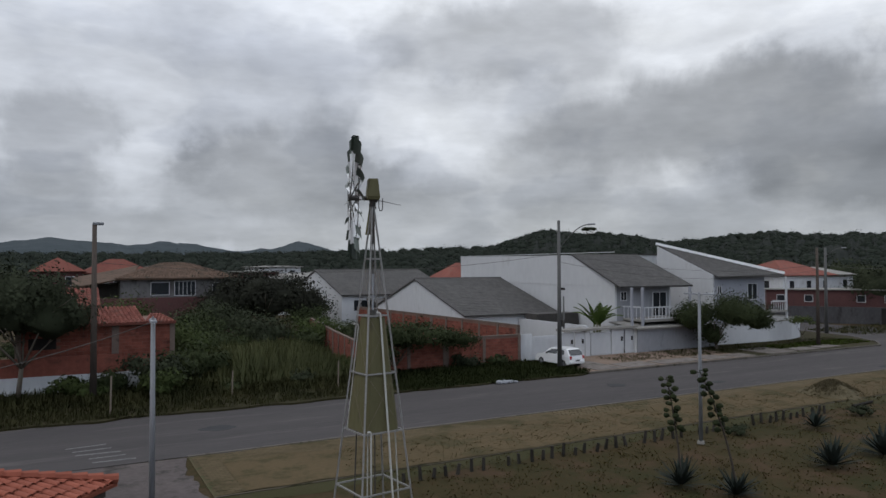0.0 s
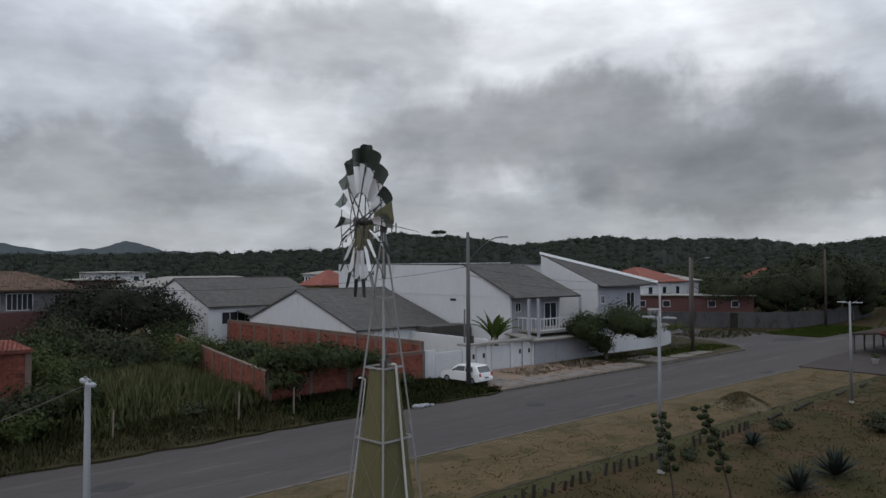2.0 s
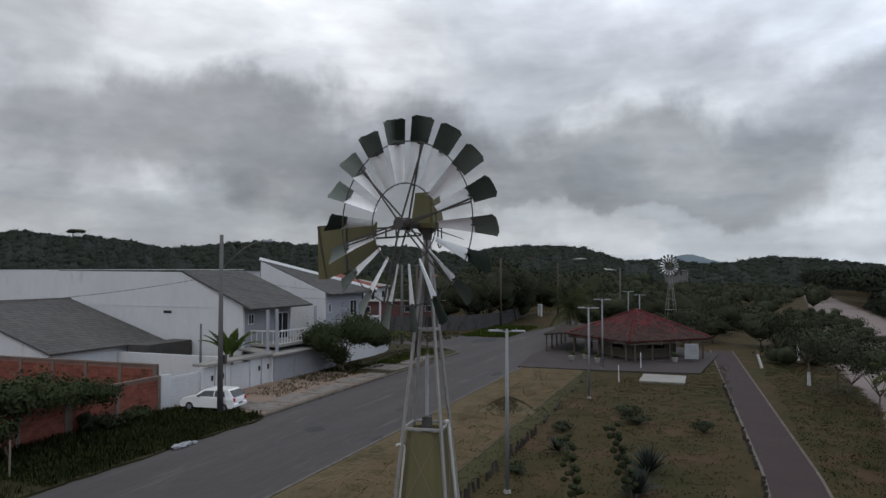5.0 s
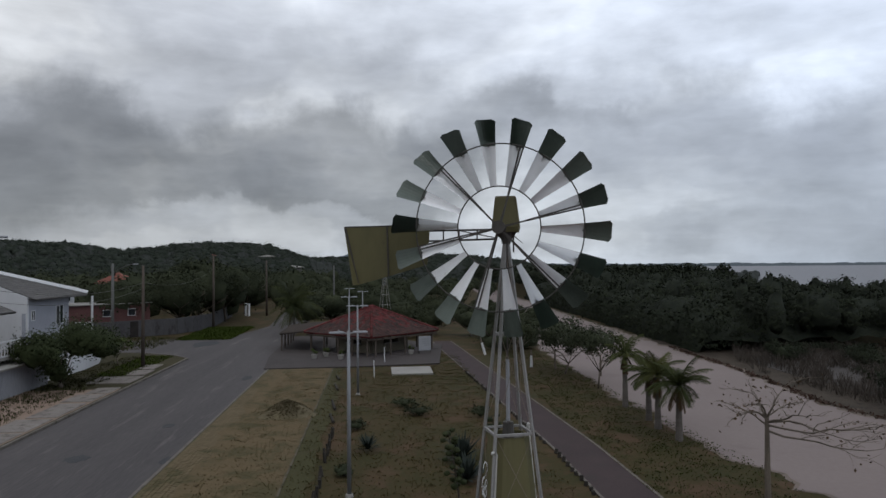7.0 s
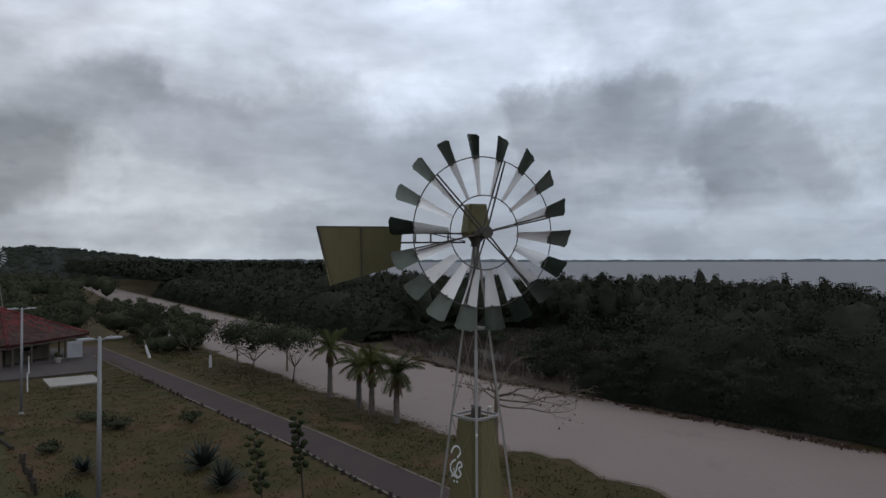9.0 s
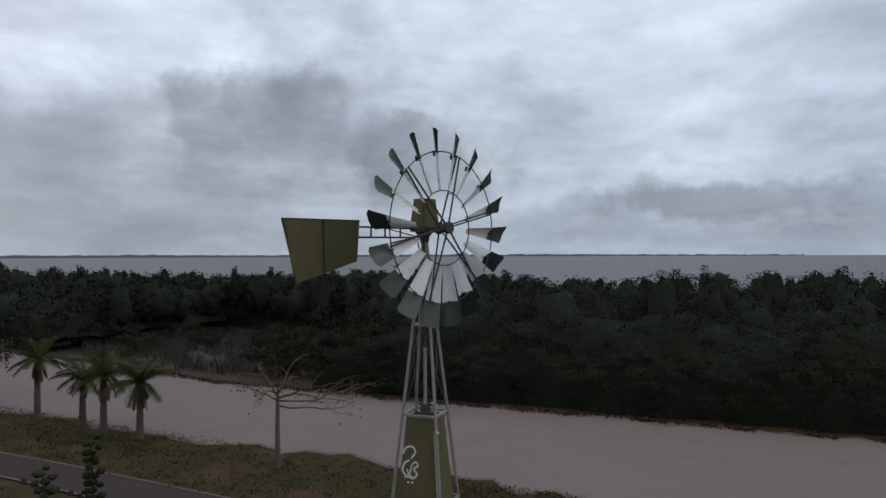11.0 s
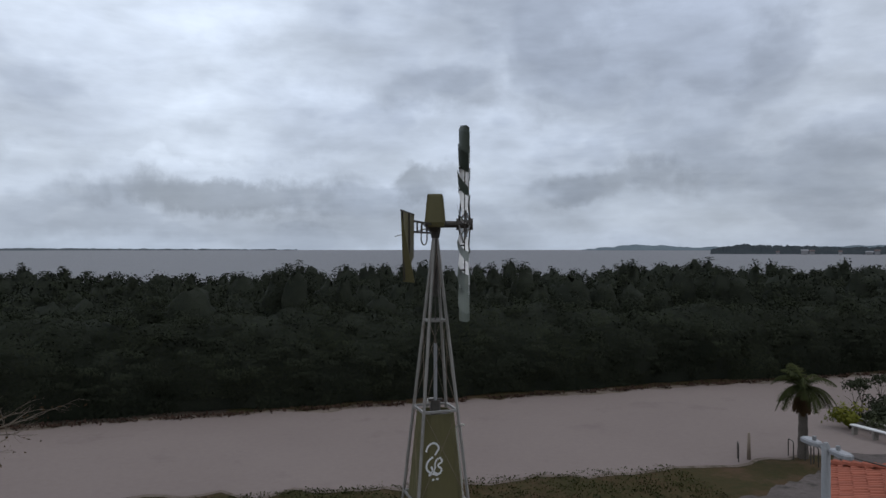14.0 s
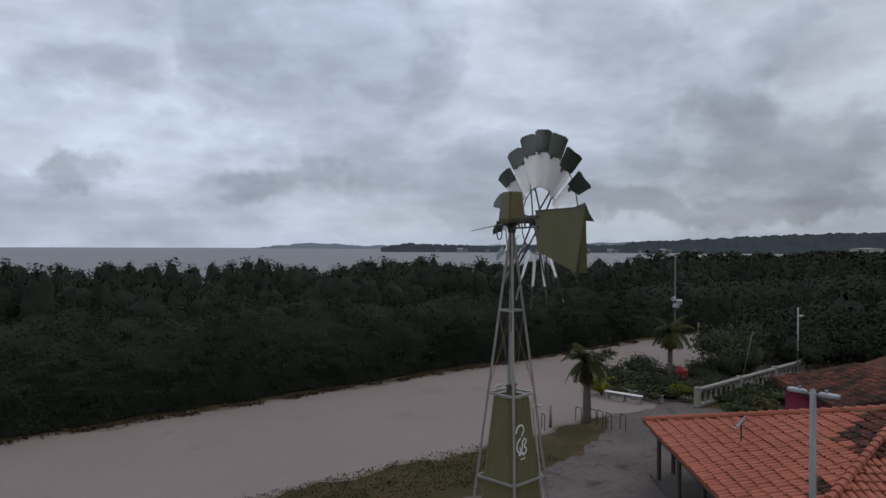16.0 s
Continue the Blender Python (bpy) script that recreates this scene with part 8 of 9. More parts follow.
def bare_tree(x, y, fork, reach, label, seed=3, z=-0.05, r=0.11, leaves=260, tall=2.2, plan=None):
    """plan: main limbs as (height on the trunk, bearing, rise, length); they bend level and carry thin twigs."""
    t = thing("bare_tree", x, y, z, 0, label, "tree", "bare trees")
    rs = np.random.default_rng(seed)
    bm = bmesh.new()
    ends = []
    def limb(p, d, L, rad, depth, level):
        steps = 7
        for i in range(steps):
            q = p + d * L / steps
            tube(bm, p, q, rad * (1 - 0.11 * i), rad * (1 - 0.11 * (i + 1)), 6, caps=False)
            p = q
            d = (d + Vector((rs.normal() * 0.17, rs.normal() * 0.17, rs.normal() * 0.15 - d.z * level))).normalized()
            if depth > 0 and i >= 1 and rs.uniform() < 0.85:
                side = Vector((rs.normal(), rs.normal(), rs.normal() * 0.35 + 0.05)).normalized()
                limb(p, (d * 0.9 + side * 0.7).normalized(), L * rs.uniform(0.3, 0.5), max(0.006, rad * 0.42), depth - 1, 0.08)
        ends.append(p)
    tube(bm, (0, 0, 0), (0.02, 0, fork * 0.5), r * 1.2, r, 9)
    tube(bm, (0.02, 0, fork * 0.5), (0, 0, fork + 0.25), r, r * 0.7, 9)
    for hz, bear, rise, L in plan or ((0.0, 30, 62, tall * 0.8), (-0.3, 180, 22, reach), (0.05, 5, 26, reach * 0.8), (0.2, 135, 30, reach * 0.8), (0.25, 285, 28, reach * 0.8)):
        d = Vector((math.cos(radians(bear)) * math.cos(radians(rise)), math.sin(radians(bear)) * math.cos(radians(rise)), math.sin(radians(rise))))
        limb(Vector((0, 0, fork + hz)), d, L, r * 0.42, 2, 0.16)
    part("trunk", bm, M_TRUNK, t)
    if leaves:
        e = np.array([tuple(v) for v in ends])
        c = e[rs.integers(0, len(e), leaves)] + rs.normal(size=(leaves, 3)) * 0.12
        place_mesh("sparse_leaves", quads_mesh("sparse_leaves", leaf_quads(c, 0.07)), L_PALMD, t)
    return t


bare_tree(13.45, -11.95, 2.9, 2.9, "almost leafless spreading tree at the edge of the sand", 3, leaves=170, r=0.10, plan=((-0.3, 232, -16, 3.9), (-0.1, 222, -5, 3.6), (0.0, 240, 8, 2.6), (0.0, 205, 22, 2.2), (-0.1, 48, 30, 1.3), (0.05, 25, 60, 1.5), (0.1, 80, 44, 1.3), (0.15, 190, 60, 1.6), (0.1, 300, 40, 1.5), (0.15, 130, 58, 1.4)))
bare_tree(46.4, -12.6, 1.3, 2.0, "dead twiggy tree on the sand", 8, leaves=0, r=0.08, tall=1.6)
bare_tree(42.5, -15.2, 1.4, 2.2, "dead twiggy tree on the sand", 9, leaves=60, r=0.08, tall=1.8)
tree("seaside_tree", 37.2, -13.3, 2.2, [(0, 0, 3.2, 2.0, 1.8, 1.1), (2.6, 0.3, 2.7, 1.8, 1.6, 1.0)], L_DARKT, 5200, 0.10, 0.07, label="dark-leaved tree with thin twin trunks by the sand")
tree("seaside_tree", 44.0, -12.8, 1.6, [(0, 0, 2.8, 2.4, 2.0, 1.4), (2.6, 0.0, 2.3, 1.8, 1.6, 1.2)], L_DARKT, 5200, 0.11, 0.08, label="dense dark tree at the edge of the lawn")
tree("lawn_tree", 57.2, -12.2, 1.2, [(0, 0, 2.1, 2.0, 1.6, 1.0)], L_FAR, 2600, 0.12, 0.09, label="dark round tree at the end of the lawn")
tree("lawn_tree", 66.0, -10.5, 1.5, [(0, 0, 2.6, 2.0, 2.0, 1.3)], L_FAR, 2600, 0.13, 0.10, label="dark tree beyond the kiosk path")
for x, y, h, lean in ((57.0, -8.4, 1.15, 0.35), (48.2, -11.0, 0.95, 0.0), (64.0, -12.0, 1.25, 0.05)):
    t = thing("painted_trunk", x, y, 0, 0, "lopped tree trunk painted white at the base", "tree trunk", "white painted trunks")
    part("trunk", tube(bmesh.new(), (0, 0, -0.03), (0, lean, h), 0.13, 0.10, 10), M_WHITE, t, "white painted bark")
    bm = bmesh.new()
    tube(bm, (0, lean, h), (0.05, lean * 1.3, h + 0.5), 0.09, 0.05, 7)
    part("stub", bm, M_TRUNK, t)

# agaves
def agave(x, y, r, label, n=44, stalk=0.0, lean=(0, 0), seed=0):
    t = thing("agave", x, y, 0, 0, label, "agave", "agaves in the lawn")
    rs = np.random.default_rng(seed + 40)
    for k in range(n):
        a = k * 2.399
        up = rs.uniform(0.15, 1.35)
        L = r * rs.uniform(0.8, 1.15)
        d = Vector((math.cos(a) * math.cos(up), math.sin(a) * math.cos(up), math.sin(up)))
        side = Vector((-math.sin(a), math.cos(a), 0))
        w = 0.07 * r
        b = Vector((0, 0, 0.05)) + d * 0.08
        mid, tip = b + d * L * 0.45, b + d * L - Vector((0, 0, 0.05))
        bm = bmesh.new()
        bm.faces.new([bm.verts.new(v) for v in (b - side * w * 0.7, b + side * w * 0.7, mid + side * w, tip, mid - side * w)])
        bmesh.ops.solidify(bm, geom=bm.faces[:], thickness=0.012)
        part("leaf", bm, L_AGAVE, t)
    if stalk:
        bm = bmesh.new()
        prev = Vector((0, 0, 0.1))
        pts = []
        for i in range(1, 13):
            f = i / 12
            p = Vector((lean[0] * f ** 1.6, lean[1] * f ** 1.6, stalk * f))
            tube(bm, prev, p, 0.042 - 0.025 * (f - 0.08), 0.042 - 0.025 * f, 7)
            prev = p
            pts.append(p)
        part("flower_stalk", bm, M_TRUNKD, t, "tall leaning flower stalk")
        for k in range(24):
            f = 0.50 + 0.50 * k / 23
            p = Vector((lean[0] * f ** 1.6, lean[1] * f ** 1.6, stalk * f))
            a = k * 2.4
            o = Vector((math.cos(a), math.sin(a), 0.12)) * rs.uniform(0.10, 0.24) * (1.25 - 0.6 * (f - 0.5))
            bm = bmesh.new()
            tube(bm, p, p + o, 0.008, n=4)
            pr = rs.uniform(0.085, 0.125)
            bmesh.ops.create_icosphere(bm, subdivisions=2, radius=pr, matrix=Matrix.Translation(p + o) @ Matrix.Diagonal((1, 1, 0.8, 1)))
            for v in bm.verts:
                v.co += Vector((noise.noise(v.co * 23), noise.noise(v.co * 23 + Vector((5, 0, 0))), noise.noise(v.co * 23 + Vector((0, 9, 0))))) * 0.028
            part("seed_pod", bm, L_SEED, t)
    return t


agave(10.75, -0.55, 0.95, "agave rosette with a tall leaning stalk of round seed clusters", 50, 3.55, (-0.15, 0.45), 1)
agave(11.45, -2.15, 0.9, "agave rosette with a tall stalk of round seed clusters", 46, 3.95, (-0.8, 0.7), 2)
agave(20.3, -1.7, 1.15, "large blue-green agave in the lawn", 60, seed=3)
agave(17.3, -1.55, 1.05, "large blue-green agave in the lawn", 56, seed=4)
agave(22.4, 2.5, 0.8, "dark spiky agave beside the lamp", 40, seed=5)


def shrub(x, y, w, h, mat, n, size, label, name="shrub", z=0.0, group="", k=9):
    t = thing(name, x, y, z, 0, label, "shrub", group)
    bm = bmesh.new()
    for i in range(5):
        a = i * 1.26
        tube(bm, (0, 0, -0.03), (math.cos(a) * w * 0.45, math.sin(a) * w * 0.45, h * 0.55), 0.03, 0.01, 5)
    part("stem", bm, M_TRUNKD, t)
    p = lobes(int(n * 1.5), (0, 0, h * 0.5), (w, w, h * 0.5), k + 6)
    p[:, 2] = np.maximum(p[:, 2], 0.04)
    inner = crown_mass((0, 0, h * 0.42), (w * 0.5, w * 0.5, h * 0.30), 9, 6)
    place_mesh("foliage", quads_mesh("foliage", np.concatenate([leaf_quads(p, size), inner])), mat, t)
    return t


for x, y, w, h in ((32.8, 0.4, 0.65, 0.5), (30.1, -0.35, 0.8, 0.55), (29.0, -3.8, 0.55, 0.6), (26.8, 3.1, 0.5, 0.45), (18.6, 3.4, 0.35, 0.35)):
    shrub(x, y, w, h, L_DARKT, 420, 0.07, "low dark shrub in the dry lawn", group="shrubs in the lawn")
# planted bed by the bench
for i, (x, y, w, h, m) in enumerate(((-23.9, -17.5, 0.75, 1.2, L_YELLOW), (-25.6, -17.2, 1.0, 0.8, L_DARKT), (-27.0, -17.0, 1.3, 1.0, L_DARKT), (-28.6, -16.0, 1.2, 0.9, L_DARKT), (-25.0, -14.6, 0.8, 0.7, L_DARKT), (-26.5, -14.2, 0.8, 0.9, L_YELLOW), (-28.0, -18.8, 1.2, 1.2, L_DARKT), (-30.2, -19.2, 1.4, 1.5, L_DARKT), (-34.5, -15.6, 1.5, 2.2, L_DARKT), (-37.0, -15.6, 1.9, 3.0, L_DARKT), (-38.5, -17.8, 2.3, 3.2, L_DARKT), (-28.2, -10.4, 1.2, 0.6, L_TREE), (-30.6, -10.2, 1.4, 0.7, L_TREE), (-26.0, -9.9, 1.1, 0.6, L_TREE), (-32.5, -10.2, 1.2, 0.7, L_TREE), (-27.2, -9.2, 0.6, 0.8, L_LAWN), (-44, -17.5, 2.8, 3.4, L_WOODS), (-48, -14.5, 3.0, 3.8, L_WOODS), (-52, -18, 3.0, 3.6, L_WOODS), (-45, -9, 3.0, 3.2, L_WOODS), (-55, -11, 3.4, 4.0, L_WOODS))):
    shrub(x, y, w, h, m, int(500 * w * min(w, 2.2)), 0.10 if w < 2 else 0.15, "leafy garden shrub beside the balustrade" if m is not L_YELLOW else "yellow-green spiky bush in the bed", group="planted bed")
for i in range(44):
    x, y = random.uniform(-37, -25.3), random.uniform(-18.5, -9.6)
    if (x + 30.4) ** 2 + (y + 16.4) ** 2 < 2.2 or (x > -27.5 and y > -12.5) or y > -11.6:
        continue
    shrub(x, y, random.uniform(0.8, 1.3), random.uniform(0.5, 0.95) * (0.55 if y > -13.6 else 1.0), (L_DARKT, L_TREE, L_FAR)[i % 3], 520, 0.075, "low dark leafy bush filling the garden bed", "garden_bush", group="garden bushes", k=12)
for i in range(9):
    x, y = random.uniform(-60, -40), random.uniform(-22, -6)
    shrub(x, y, random.uniform(2.4, 3.4), random.uniform(2.6, 4.0), L_WOODS, 2600, 0.12, "tall dark shrub beyond the tiled shed", "tall_shrub", group="tall shrubs", k=20)
for x, y in ((-26.8, -20.5), (-27.6, -20.8), (-29.6, -21.6)):
    tree("potted_tree", x, y, 0.8, [(0, 0, 1.35, 0.55, 0.55, 0.35)], L_DARKT, 420, 0.08, 0.035, label="small slender tree with a flat crown at the beach bed")
t = thing("bed_kerb", 0, 0, 0, 0, "low weathered kerb round the planted bed", "kerb")
part("kerb_body", wall_run([(-24.6, -19.4), (-24.7, -17.2), (-24.9, -14.0)], 0.18, 0, 0.42), M_CONC, t)
t = thing("tank", -30.4, -16.4, 0, 20, "red plastic tank standing among shrubs", "tank")
bm = bmesh.new()
tube(bm, (0, 0, 0), (0, 0, 0.95), 0.40, 0.37, 14)
tube(bm, (0, 0, 0.95), (0, 0, 1.15), 0.37, 0.15, 14)
part("tank_body", bm, M_RED, t)
utility_pole(-33.5, -14.2, 3.4, M_POLEC, 0.045, label="thin leaning pale pole among shrubs", lean=(-0.9, 0.3), name="thin_pole")
# rough rail fence beyond
t = thing("rail_fence", -44.0, -10.8, 0, 0, "rough wooden rail fence beyond the tiled roofs", "fence")
for i in range(5):
    part("post", tube(bmesh.new(), (-i * 3.0, i * 0.7, 0), (-i * 3.0, i * 0.7, 1.15), 0.08, n=7), M_WOOD, t)
part("rail", tube(bmesh.new(), (0.5, -0.1, 1.1), (-12.5, 2.9, 1.12), 0.06, n=7), M_WOOD, t)

# street trees and the scrub in front of the brick yard
tree("street_tree", 42.0, 24.6, 0.9, [(-1.9, 0.8, 2.7, 1.75, 1.6, 1.45), (1.4, -0.8, 3.1, 2.4, 2.1, 1.5), (3.3, -1.6, 2.3, 1.2, 1.1, 0.9), (-0.3, 0.2, 1.2, 1.0, 0.9, 1.0)], L_TREE, 17000, 0.105, 0.16, z=0.1, label="dense dark green spreading tree on the verge", k=34, inside=0.62)
tree("young_tree", 54.3, 25.0, 1.2, [(0, 0, 1.9, 1.35, 1.2, 0.45)], L_BUSH, 700, 0.11, 0.045, z=0.1, label="small young tree with a flat crown before the white wall")
tree("roadside_tree", -9.4, 27.2, 3.4, [(-0.6, 0, 5.3, 3.1, 2.8, 2.0), (1.5, -0.4, 4.6, 2.2, 1.9, 1.5)], L_DARKT, 9000, 0.13, 0.15, z=0.1, label="broad dark tree with a forked pale trunk at the verge", k=22, inside=0.78)
tree("dark_tree", 12.6, 61.0, 2.0, [(0, 0, 3.9, 4.8, 3.8, 2.7), (-4, 0, 3.0, 3.0, 2.8, 2.3), (4.2, -1, 2.8, 2.6, 2.4, 1.9)], L_SHADE, 22000, 0.17, 0.2, label="wide dark tree between the houses", k=34, inside=0.78)
tree("yard_tree", 12.0, 24.6, 1.4, [(-0.4, 0, 2.5, 1.9, 1.5, 1.0), (2.6, 0.4, 2.3, 2.4, 1.5, 1.1), (-1.2, -0.4, 1.5, 1.0, 0.9, 0.8), (5.0, 0.3, 2.0, 1.3, 1.0, 0.8)], L_TREE, 8600, 0.11, 0.07, z=0.1, label="thin tree leaning over the brick wall", k=18)
tree("tall_tree", 101.0, 29.0, 5.0, [(0, 0, 7.2, 4.6, 4.2, 2.6), (-5, 2, 6.0, 3.8, 3.4, 2.2)], L_FAR, 6000, 0.26, 0.3, label="tall wide tree behind the grey street wall", k=26, inside=0.78)
tree("tall_tree", 112.0, 33.0, 4.0, [(0, 0, 6.4, 5.2, 4.6, 2.6)], L_FAR, 4000, 0.28, 0.3, label="broad tree behind the grey street wall", k=26, inside=0.78)
for i, (x, y, h, w) in enumerate(((88, 12.0, 4.2, 2.6), (93, 8.5, 4.8, 2.8), (84, -2.0, 3.6, 2.4), (90, -6.0, 4.2, 2.8), (78, -4.5, 3.0, 2.0), (100, 3.5, 4.6, 3.0), (75.5, -9.5, 3.2, 2.2), (98, 13.5, 5.0, 3.0))):
    tree("kiosk_tree", x, y, h * 0.4, [(0, 0, h * 0.62, w, w, h * 0.40)], L_FAR, 3200, 0.14, 0.12, label="dark leafy tree beyond the red-roofed kiosk", k=18, inside=0.78, group="trees by the kiosk")
for i, (x, y, h, w) in enumerate(((90, 30, 7.5, 4.0), (97, 27.5, 8.6, 4.4), (106, 26.5, 9.4, 5.0), (116, 31, 8.8, 4.8), (86, 36, 6.6, 3.6), (125, 27, 8.0, 4.5))):
    tree("wall_tree", x, y, h * 0.45, [(0, 0, h * 0.66, w, w * 0.9, h * 0.36), (w * 0.4, -0.6, h * 0.45, w * 0.7, w * 0.6, h * 0.25)], L_FAR, 6500, 0.16, 0.22, label="big dark tree spreading over the street wall", k=26, inside=0.78, group="trees behind the street wall")
tree("hilltop_tree", 257.0, 296.0, 4.0, [(0, 0, 6.0, 4.0, 4.0, 1.0)], L_DARKT, 700, 0.6, 0.35, z=22.5, label="tall umbrella-crowned tree on the hill")
for i, (x, y, w, h) in enumerate(((-2.6, 26.4, 1.6, 2.2), (0.0, 28.5, 1.9, 2.8), (-0.4, 33.0, 2.0, 3.4), (8.2, 43.5, 2.2, 2.6), (3.2, 39.5, 2.2, 2.6), (9.2, 27.0, 1.0, 1.2), (5.5, 25.2, 0.9, 0.8), (11.0, 40.5, 1.2, 1.8), (12.6, 30.0, 1.3, 2.5), (13.6, 34.5, 1.5, 2.5), (15.0, 40.0, 1.8, 2.6), (14.4, 33.0, 2.2, 1.9), (17.0, 36.0, 2.2, 1.7), (18.6, 30.2, 1.8, 1.5), (13.0, 44.0, 2.8, 2.6), (8.0, 46.0, 2.8, 3.4), (2.5, 45.0, 2.8, 3.6), (-3.5, 44.0, 3.0, 4.4), (17.8, 25.7, 1.0, 1.1), (20.6, 25.6, 0.8, 0.8), (-6.8, 26.8, 1.1, 1.2), (6.0, 55.0, 3.0, 3.8), (16.5, 57.5, 2.6, 3.0), (19.2, 44, 1.9, 1.6))):
    shrub(x, y, w, h, (L_DARKT, L_TREE, L_BUSH)[i % 3], int(420 * w * h ** 0.5), 0.13, "wild leafy shrub in the overgrown plot", "wild_shrub", 0.08, "overgrown plot", 14)

for i in range(46):
    x, y = random.uniform(-12, 9.6), random.uniform(24.6, 46)
    if x < -7.0 and y < 31:
        continue
    if y < 29 and x < -1.5:
        y = random.uniform(24.4, 27.2)
    elif x < 1.0 and y < 37:
        x = random.uniform(1.0, 9.0)
    w = random.uniform(0.8, 1.9)
    if x > 0.5 and y < 40:
        w *= 0.5
    shrub(x, y, w, w * random.uniform(0.8, 1.5), (L_DARKT, L_TREE, L_BUSH, L_TREE)[i % 4], int(900 * w), 0.10, "wild leafy shrub in the overgrown plot", "wild_shrub", 0.08, "overgrown plot", 14)


def grass_field(name, spots, mat, label, blade=0.5, width=0.03):
    """Tall grass: thin bent blades in tufts over rectangles (x0, x1, y0, y1, tufts, height)."""
    q = []
    for x0, x1, y0, y1, n, h in spots:
        c = np.stack([rng.uniform(x0, x1, n), rng.uniform(y0, y1, n)], 1)
        per = 6
        b = np.repeat(c, per, 0) + rng.normal(size=(n * per, 2)) * 0.13
        hh = h * np.repeat(rng.uniform(0.5, 1.2, n), per) * rng.uniform(0.6, 1.1, n * per)
        a = rng.uniform(0, 2 * math.pi, n * per)
        out = hh * rng.uniform(0.15, 0.6, n * per)
        base = np.concatenate([b, np.full((len(b), 1), 0.02)], 1)
        tip = base + np.stack([np.cos(a) * out, np.sin(a) * out, hh], 1)
        s = np.stack([-np.sin(a), np.cos(a), np.zeros_like(a)], 1) * width * 0.65 * (0.6 + hh[:, None] * 0.6)
        mid = base * 0.45 + tip * 0.55 + np.array([0, 0, 0.08]) * hh[:, None]
        up = np.stack([np.cos(a) * 0.3, np.sin(a) * 0.3, np.ones_like(a)], 1)
        up = np.repeat((up / np.linalg.norm(up, axis=1)[:, None])[:, None, :], 4, 1)
        q.append(np.concatenate([np.stack([base - s * 0.7, base + s * 0.7, mid + s, mid - s], 1), up], 2))
        q.append(np.concatenate([np.stack([mid - s, mid + s, tip + s * 0.15, tip - s * 0.15], 1), up], 2))
    return tagged(place_mesh(name, quads_mesh(name, np.concatenate(q)), mat), label, "grass", "", "stuff")


grass_field("tall_grass", [(-30, 10, 19.75, 22.5, 3000, 0.32), (-30, 10, 22.5, 24.5, 2600, 0.40), (-14, 10.2, 23.5, 28, 3600, 0.55), (12.5, 22, 27, 52, 2600, 0.8)], L_GRASS, "tall unmown grass and weeds of the empty plot and verge")
grass_field("plot_weeds", [(-1, 10.4, 26.5, 46, 5200, 0.9), (1.0, 9.8, 25.2, 40, 6000, 1.2), (2.4, 8.0, 26.5, 34, 2600, 1.8)], L_WEED, "pale olive weeds standing tall in the empty plot")
grass_field("roadside_grass", [(10, 23.8, 19.8, 23.5, 5200, 0.26), (10, 23, 23, 25.9, 2600, 0.42), (23, 24.6, 20.4, 26.3, 420, 0.3)], leafy("roadside_green", (0.026, 0.034, 0.012), (0.040, 0.050, 0.018), (0.062, 0.072, 0.028), 0.3), "dense green grass of the verge before the brick wall", width=0.045)
grass_field("corner_grass", [(76, 93, 19.8, 26.0, 3200, 0.28), (47, 60, 21.8, 24.5, 900, 0.22)], leafy("fresh_grass", (0.040, 0.060, 0.010), (0.060, 0.086, 0.016), (0.085, 0.110, 0.026), 0.3), "fresh green grass on the street corner", width=0.06)
grass_field("verge_grass", [(29.5, 35.5, 22.4, 25.8, 260, 0.22), (36, 46, 22.5, 26.2, 700, 0.25), (46, 60, 22.0, 26.5, 1000, 0.2), (66, 80, 26, 33, 500, 0.3)], L_GRASS, "low green grass of the house verge", width=0.04)
grass_field("lawn_grass", [(2, 50, -5.4, 5.6, 4200, 0.05), (2, 49, 6.0, 9.4, 1800, 0.045)], L_LAWN, "short dry tufts of the park lawn", width=0.06)
grass_field("beach_lawn_grass", [(0, 62, -14.0, -8.4, 3600, 0.055), (-12.5, 6, -14.0, -10.2, 1300, 0.055), (40, 58, -5.5, 2.0, 900, 0.05)], leafy("greener_tufts", (0.052, 0.062, 0.024), (0.072, 0.080, 0.031), (0.094, 0.092, 0.040), 0.3), "short greener tufts of the lawn beside the beach", width=0.06)

# banana plant behind the gate
t = thing("banana_plant", 32.3, 28.6, 0, 0, "tall banana plant with torn upright leaves", "plant")
bm = bmesh.new()
for i in range(4):
    tube(bm, (0.3 * math.cos(i * 2), 0.3 * math.sin(i * 2), 0), (0.25 * math.cos(i * 2), 0.25 * math.sin(i * 2), 2.6), 0.12, 0.07, 8)
part("stem", bm, surf("banana_stem", (0.09, 0.10, 0.04), (0.13, 0.13, 0.06), 2.0, 0.8, 0.1), t)
